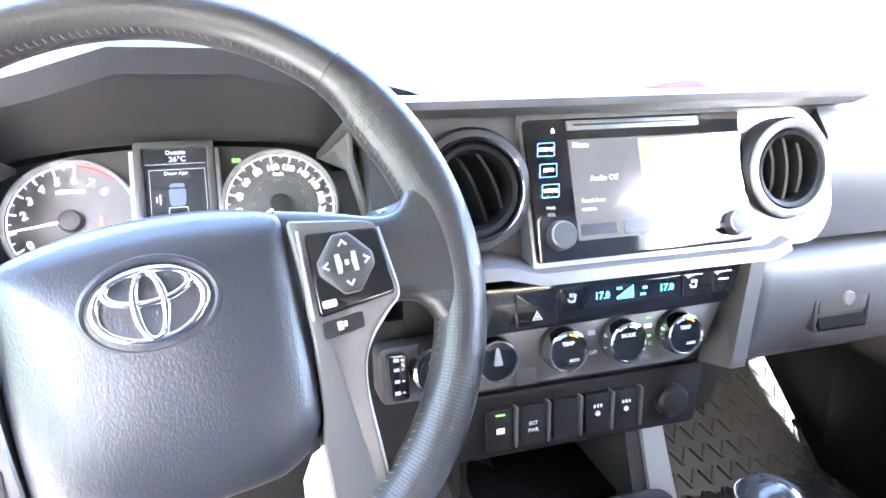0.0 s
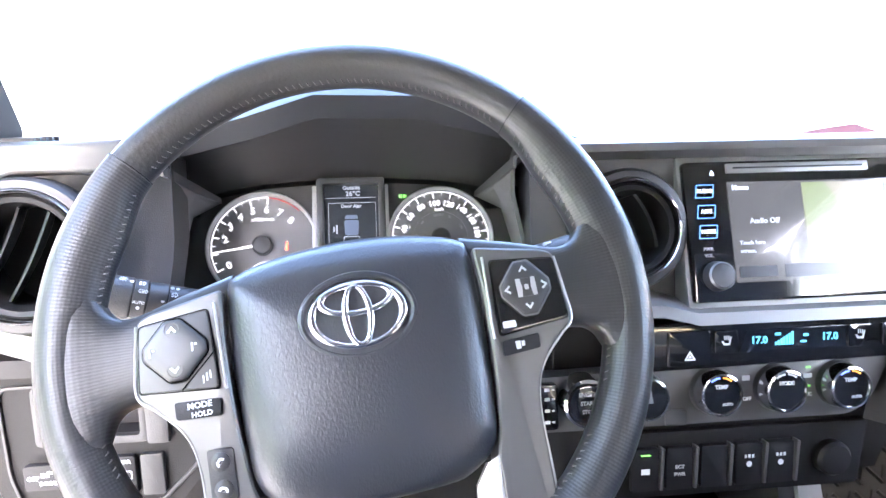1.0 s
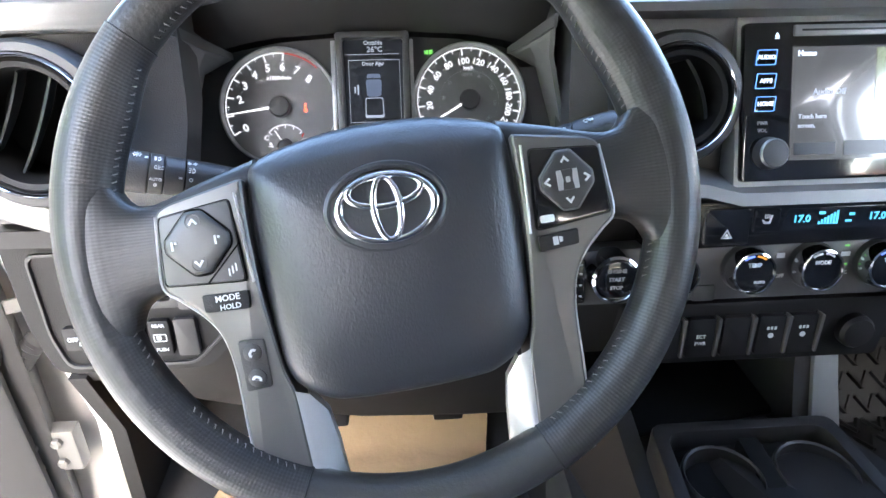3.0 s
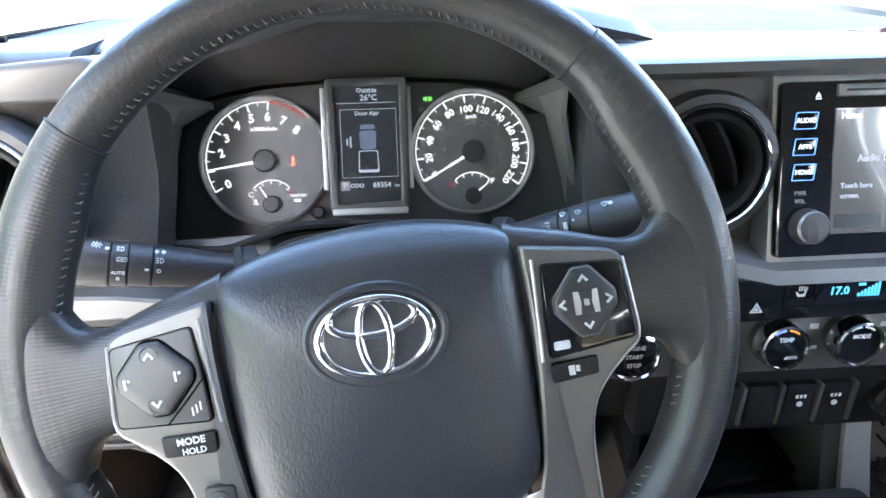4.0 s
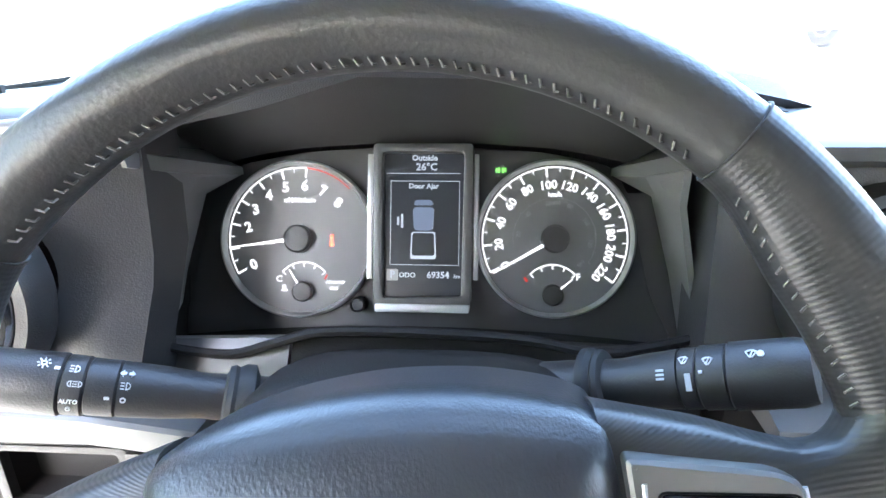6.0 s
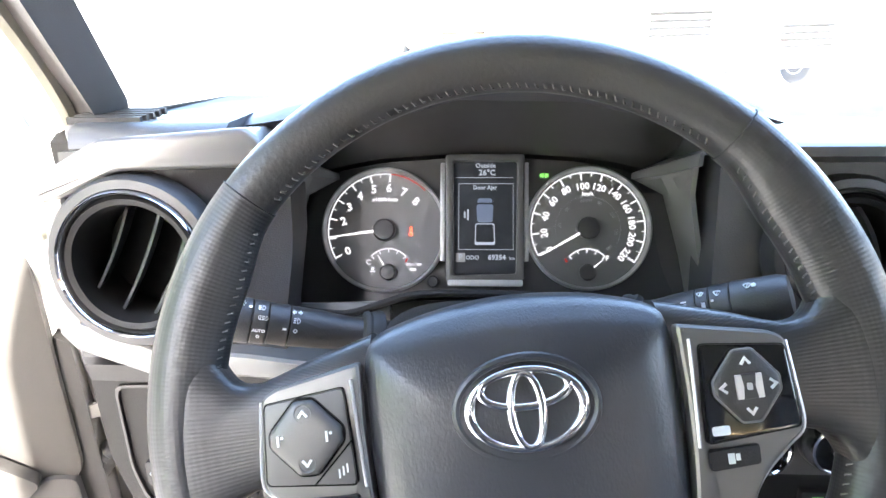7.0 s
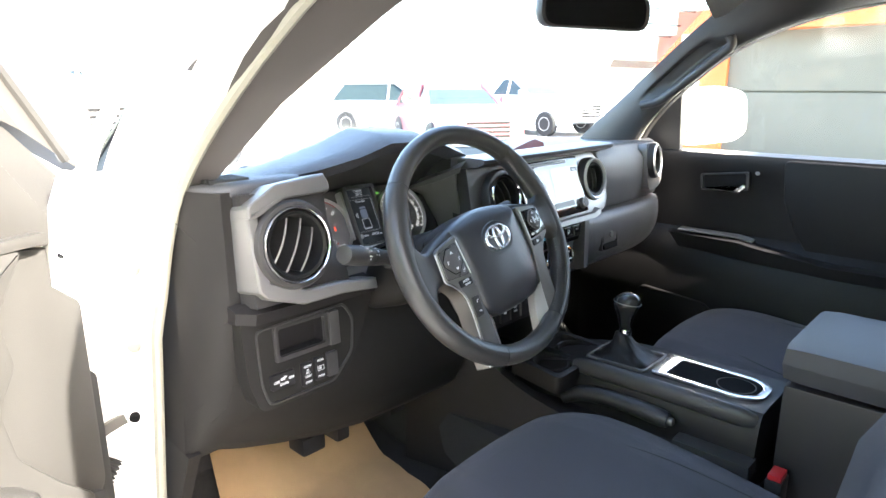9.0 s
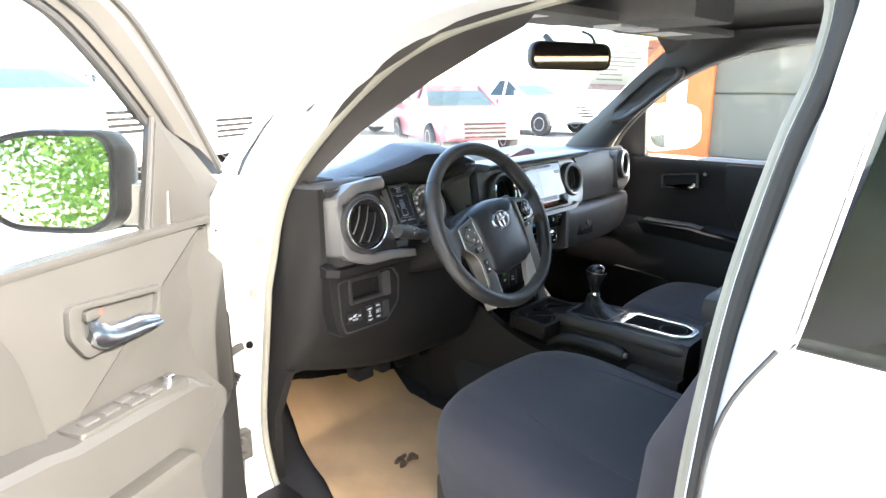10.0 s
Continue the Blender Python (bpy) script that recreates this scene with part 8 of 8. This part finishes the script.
loft(bm, [[(0.447, 0.302, 1.227), (0.449, 0.303, 1.232), (0.455, 0.36, 1.221)], [(0.545, 0.322, 1.224), (0.550, 0.332, 1.2415), (0.56, 0.40, 1.217)], [(0.580, 0.330, 1.223), (0.584, 0.338, 1.2445), (0.60, 0.42, 1.214)], [(0.613, 0.329, 1.223), (0.616, 0.334, 1.234), (0.64, 0.40, 1.216)]])
part("card", bm, material("red_card", (0.10, 0.006, 0.013), 0.45), tag, world=True)
grille = thing("demister_grille", (-0.315, 0.25, 1.245), "black slotted demister grille on the dash", "vent grille")
for k in range(5):
    bm = BM()
    box(bm, -0.345, -0.285, 0.226 + k * 0.011, 0.230 + k * 0.011, 1.244, 1.2495)
    part("slat", bm, RUBBER, grille, world=True)

# ---------------------------------------------------------------- the lot outside
RED_PAINT = material("pinkish_red_paint", (0.52, 0.13, 0.16), 0.2, coat=0.5)
SILVER_PAINT = material("silver_paint", (0.36, 0.37, 0.38), 0.25, coat=0.5, metal=0.3)
YELLOW_PAINT = material("orange_paint", (0.70, 0.30, 0.04), 0.3, coat=0.5)
CARGLASS = material("car_glass", (0.030, 0.046, 0.048), 0.04, vary=0.1)


def car(name, label, at, heading, paint, tall=0.0, bed=False):
    """A parked car; local +y is its nose."""
    c = thing(name, Matrix.Translation((at[0], at[1], 0)) @ pose(0, 0, 0, 0, 0, heading), label, "pickup truck" if bed else "car", "parked cars")
    h = tall
    bm = BM()
    st = [(-2.25, 0.72, 0.45, 0.80 + h), (-2.1, 0.86, 0.32, 0.95 + h), (-1.3, 0.90, 0.28, 0.98 + h), (0.9, 0.90, 0.28, 0.98 + h), (1.7, 0.87, 0.30, 0.90 + h), (2.15, 0.78, 0.34, 0.78 + h), (2.28, 0.62, 0.42, 0.66 + h)]
    loft(bm, [[(-w, y, z0), (-w * 1.02, y, (z0 + z1) / 2), (-w * 0.93, y, z1), (w * 0.93, y, z1), (w * 1.02, y, (z0 + z1) / 2), (w, y, z0)] for y, w, z0, z1 in st])
    soften(bm, 0.05, 2, 25)
    body = part("body", bm, paint, c)
    y0, y1 = (-0.75, 0.75) if bed else (-1.9, 0.85)
    bm = BM()
    r = 1.46 + h
    loft(bm, [[(-0.80, y0, 0.96 + h), (0.80, y0, 0.96 + h), (0.80, y1, 0.96 + h), (-0.80, y1, 0.96 + h)], [(-0.66, y0 + 0.35, r - 0.05), (0.66, y0 + 0.35, r - 0.05), (0.62, y1 - 0.75, r - 0.04), (-0.62, y1 - 0.75, r - 0.04)]])
    part("glasshouse", bm, CARGLASS, c)
    bm = BM()
    box(bm, -0.67, 0.67, y0 + 0.33, y1 - 0.72, r - 0.06, r, bev=0.03)
    part("roof", bm, paint, c)
    for sx in (-1, 1):
        for ya, za, yb, zb in ((y1, 0.96 + h, y1 - 0.75, r - 0.04), (y0, 0.96 + h, y0 + 0.35, r - 0.05), (-0.1, 0.96 + h, -0.1, r - 0.04)):
            bm = BM()
            tube(bm, [(sx * 0.80, ya, za), (sx * 0.645, yb, zb)], 0.035, 6)
            part("pillar", bm, paint, c)
        bm = BM()
        box(bm, sx * 0.62 - 0.14, sx * 0.62 + 0.14, 2.12, 2.24, 0.62 + h, 0.76 + h, bev=0.03)
        part("headlight", bm, TRIM_LIGHT, c)
        bm = BM()
        box(bm, sx * 0.98 - 0.08, sx * 0.98 + 0.08, 0.55, 0.72, 1.0 + h, 1.13 + h, bev=0.03)
        part("wing_mirror", bm, paint, c)
        for wy in (-1.35, 1.42):
            bm = BM()
            lathe(bm, [(0.20, -0.11), (0.31, -0.11), (0.335, -0.08), (0.335, 0.08), (0.31, 0.11), (0.20, 0.11)], 28, Matrix.Translation((sx * 0.84, wy, 0.335)) @ pose(0, 0, 0, 0, 90, 0))
            wh = part("wheel", bm, RUBBER, c)
            bm = BM()
            lathe(bm, [(0.20, -0.112), (0.19, 0.112), (0.05, 0.10)], 24, Matrix.Translation((sx * 0.84, wy, 0.335)) @ pose(0, 0, 0, 0, 90, 0))
            part("rim", bm, TRIM_LIGHT, wh)
    for k in range(4):
        bm = BM()
        box(bm, -0.44, 0.44, 2.22, 2.30, 0.40 + k * 0.085 + h, 0.445 + k * 0.085 + h)
        part("grille_bar", bm, VENTDARK, c)
    return c


car("parked_car", "pinkish red parked sedan facing the truck", (10.0, 9.2), 150, RED_PAINT)
car("parked_pickup", "white parked pickup truck across the lot", (15.2, 10.9), 175, PAINT, 0.12, True)
car("parked_pickup", "white parked pickup truck facing the open door", (3.62, 11.04), 200, PAINT, 0.22, True)
car("parked_pickup", "tall white parked pickup truck with a dark grille", (1.70, 10.24), 200, PAINT, 0.42, True)
car("parked_car", "orange parked car at the edge of the lot", (-0.6, 14.6), 190, YELLOW_PAINT)
car("parked_car", "silver parked hatchback across the lot", (12.1, 13.0), 200, SILVER_PAINT)
GREENGREY = material("panel_wall", (0.125, 0.127, 0.105), 0.75, vary=0.3, scale=0.7, grain=0.3, grain_scale=40)
ORANGE = material("orange_wall", (0.55, 0.14, 0.04), 0.7, vary=0.15)
bld = thing("building", (12, -2, 0), "low grey green panelled building with orange trim", "building")
for k in range(2):
    bm = BM()
    box(bm, 12.0, 12.12, -12.0, 4.0, 0.02 + k * 1.24, 1.24 + k * 1.24 - 0.015, bev=0.01)
    part("wall_panel", bm, GREENGREY, bld, world=True)
bm = BM()
box(bm, 12.06, 20, -12.0, 4.0, 0, 3.6)
part("wall", bm, GREENGREY, bld, world=True)
bm = BM()
box(bm, 11.6, 20.2, -12.2, 4.9, 2.30, 2.70)
part("fascia", bm, ORANGE, bld, "orange fascia band", world=True)
bm = BM()
box(bm, 11.9, 12.5, 4.0, 5.4, 0, 2.31)
part("orange_pier", bm, ORANGE, bld, "orange end pier", world=True)
for z in (1.0, 1.8):
    bm = BM()
    box(bm, 11.88, 11.9, 4.5, 4.9, z, z + 0.5)
    part("notice", bm, material("notice_white", (0.75, 0.76, 0.75), 0.6), bld, "white notice", world=True)
bm = BM()
box(bm, 6, 34, 24, 32, 0, 3.2)
b2 = thing("far_building", (20, 28, 0), "pale low building across the lot", "building")
part("wall", bm, material("pale_wall", (0.55, 0.54, 0.50), 0.8), b2, world=True)
bm = BM()
box(bm, 5.8, 34.2, 23.8, 32.2, 3.2, 3.4)
part("roof_edge", bm, WHITE_INK, b2, world=True)


def tree(at, height, spread, seed, leaves):
    random.seed(seed)
    t = thing("tree", Vector((at[0], at[1], 0)), "leafy green tree in full sun", "tree", "trees")
    bark = material("bark", (0.12, 0.085, 0.06), 0.95, vary=0.3, scale=8, grain=1.0, grain_scale=30)
    bm = BM()
    tube(bm, [(0, 0, -0.1), (0.05, 0, height * 0.2), (-0.05, 0.08, height * 0.45), (0.05, 0, height * 0.8)], [0.22, 0.17, 0.13, 0.05], 10)
    for k in range(9):
        a = k * 2.4
        z = height * (0.25 + 0.06 * k)
        e = Vector((math.cos(a) * spread * 0.7, math.sin(a) * spread * 0.7, z + height * 0.15))
        tube(bm, [(0, 0, z), e * 0.5 + Vector((0, 0, z * 0.5)), e], [0.07, 0.05, 0.02], 7)
    part("trunk", bm, bark, t)
    leaf = material("leaf", (0.15, 0.27, 0.035), 0.5, vary=0.5, scale=1.5)
    verts, faces = [], []
    clumps = []
    for k in range(70):
        d = Vector((random.gauss(0, 1), random.gauss(0, 1), random.gauss(0, 0.8))).normalized()
        rr = spread * random.uniform(0.45, 1.0)
        clumps.append(Vector((d.x * rr, d.y * rr, height * 0.58 + d.z * height * 0.40 * random.uniform(0.6, 1))))
    for k in range(leaves):
        c = random.choice(clumps)
        p = c + Vector((random.gauss(0, 0.32), random.gauss(0, 0.32), random.gauss(0, 0.26)))
        q = Euler((random.uniform(0, 6.28), random.uniform(0, 6.28), random.uniform(0, 6.28))).to_matrix()
        s = random.uniform(0.022, 0.046)
        i0 = len(verts)
        for u, v, w in ((0, -1, 0), (0.55, -0.1, 0.12), (0, 1, 0), (-0.55, -0.1, 0.12)):
            verts.append(p + q @ Vector((u * s, v * s, w * s)))
        faces.append((i0, i0 + 1, i0 + 2, i0 + 3))
    me = bpy.data.meshes.new("crown")
    me.from_pydata([tuple(v) for v in verts], [], faces)
    me.materials.append(leaf)
    cr = new("crown", me)
    cr.parent = t
    tagged(cr, "bright green leaves", kind="stuff")
    return t


for k, (x, y, h, s) in enumerate(((-6.5, -2.6, 5.2, 2.6), (-8.2, 0.8, 5.6, 2.6), (-5.8, -6.2, 5.0, 2.5))):
    tree((x, y), h, s, 11 + k, 44000)


# ---------------------------------------------------------------- price sheet behind the windshield
def on_screen(x, f, inside):
    """A point on the inner face of the windshield."""
    s = (x - XC) / (0.80 - 0.12 * f)
    return (x, screen_y(s, f) - inside, 1.15 + 0.45 * f + 0.02 * (1 - s * s) - inside)


def sheet_point(u, v, inside):
    f = 0.935 + (0.600 - 0.935) * v
    x0 = 0.765 + (0.89 - 0.765) * v
    x1 = 0.92 + (0.99 - 0.92) * v
    return on_screen(x0 + (x1 - x0) * u, f, inside)


def sheet_patch(u0, u1, v0, v1, inside, n=5):
    return [[sheet_point(u0 + (u1 - u0) * a / n, v0 + (v1 - v0) * b / n, inside) for a in range(n + 1)] for b in range(n + 1)]


def faint(m, a):
    m.node_tree.nodes["Principled BSDF"].inputs["Alpha"].default_value = a
    return m


price = thing("price_sheet", sheet_point(0.5, 0.5, 0.01), "thin printed price sheet taped inside the windshield", "paper sheet")
bm = BM()
sheet(bm, sheet_patch(0, 1, 0, 1, 0.005), (0, -0.0006, -0.0006))
pg = part("paper", bm, faint(material("sheet_paper", (0.74, 0.75, 0.72), 0.6, vary=0.04), 0.38), price, world=True)
bm = BM()
sheet(bm, sheet_patch(0.0, 1.0, 0.86, 0.98, 0.0065), (0, -0.0003, -0.0003))
part("red_band", bm, faint(material("sheet_red", (0.55, 0.10, 0.10), 0.6), 0.4), pg, "half see-through red band", world=True)
for v, w in ((0.10, 0.8), (0.2, 0.55), (0.30, 0.75), (0.38, 0.7), (0.46, 0.75), (0.54, 0.4), (0.64, 0.6), (0.74, 0.7)):
    bm = BM()
    sheet(bm, sheet_patch(0.1, 0.1 + w, v, v + 0.025, 0.0065), (0, -0.0003, -0.0003))
    part("print_bar", bm, faint(material("sheet_grey", (0.40, 0.40, 0.39), 0.6), 0.35), pg, world=True)

# ---------------------------------------------------------------- hinge pillar: plugs and check strap hole
# the strap hole is a black disc, its shade put into the colour
for p, r, mt, nm, lb in (((-0.4385, 0.2875, 1.130), 0.0095, SEAL, "hole_plug", "grey rubber hole plug"), ((-0.4375, 0.3225, 1.006), 0.0095, SEAL, "hole_plug", "grey rubber hole plug"), ((-0.4375, 0.359, 0.876), 0.008, VOID, "strap_hole_disc", "black disc for the shaded check strap hole")):
    bm = BM()
    lathe(bm, [(r, -0.006), (r, 0.001), (r * 0.8, 0.003), (r * 0.2, 0.0034)], 20, Matrix.Translation(p) @ Vector((-0.55, -0.80, -0.2)).to_track_quat("Z", "Y").to_matrix().to_4x4())
    part(nm, bm, mt, truck, lb, world=True)

# ---------------------------------------------------------------- panel gaps on the driver end of the dash
for pts in ([(-0.380, 0.268, 1.190), (-0.3665, 0.240, 1.165), (-0.3555, 0.218, 1.120), (-0.349, 0.2065, 1.080)],
            [(-0.349, 0.203, 1.050), (-0.3675, 0.2215, 1.045), (-0.3495, 0.209, 0.998), (-0.3675, 0.2315, 0.939), (-0.386, 0.254, 0.905)],
            [(-0.343, 0.1985, 1.056), (-0.3455, 0.2025, 1.02), (-0.3455, 0.2055, 0.96), (-0.352, 0.217, 0.915), (-0.372, 0.240, 0.885)]):
    bm = BM()
    tube(bm, [Vector(p) for p in pts], 0.0007, 6)
    part("panel_gap", bm, MATT, dash, world=True)

# ---------------------------------------------------------------- hinge hardware between the door and the pillar
HINGE_GREY = material("zinc_grey", (0.10, 0.097, 0.09), 0.5, metal=0.3)
bm = BM()
line = smooth_line([(-0.470, 0.372, 0.815), (-0.488, 0.366, 0.795), (-0.500, 0.362, 0.778), (-0.512, 0.356, 0.768)], 8)
tube(bm, line, [0.013 + 0.0025 * math.cos(q * math.pi) for q in range(len(line))], 14)
part("harness_boot", bm, RUBBER, truck, "ribbed black rubber harness boot", world=True)
for z in (0.640,):
    bm = BM()
    box(bm, -0.505, -0.455, 0.352, 0.376, z - 0.035, z + 0.035, bev=0.004)
    hp = part("hinge", bm, HINGE_GREY, truck, "grey steel door hinge", world=True)
    bm = BM()
    lathe(bm, [(0.010, -0.042), (0.010, 0.042), (0.007, 0.045)], 16, Matrix.Translation((-0.512, 0.343, z)))
    part("hinge_pin", bm, HINGE_GREY, hp, world=True)
    for dz in (-0.018, 0.018):
        bm = BM()
        box(bm, -0.528, -0.500, 0.326, 0.348, z + dz - 0.004, z + dz + 0.004, bev=0.002)
        part("hinge_arm", bm, HINGE_GREY, hp, world=True)
        bm = BM()
        lathe(bm, [(0.008, 0.0), (0.008, 0.006), (0.005, 0.008)], 6, Matrix.Translation((-0.478, 0.352, z + dz)) @ pose(0, 0, 0, 90, 0, 0))
        part("bolt", bm, HINGE_GREY, hp, world=True)
bm = BM()
loft(bm, [[(x, y - 0.003, z - 0.009), (x, y + 0.003, z - 0.009), (x, y + 0.003, z + 0.009), (x, y - 0.003, z + 0.009)] for x, y, z in ((-0.440, 0.374, 0.876), (-0.470, 0.364, 0.875), (-0.500, 0.350, 0.874), (-0.516, 0.342, 0.874))])
part("check_strap", bm, HINGE_GREY, truck, "grey steel door check strap", world=True)
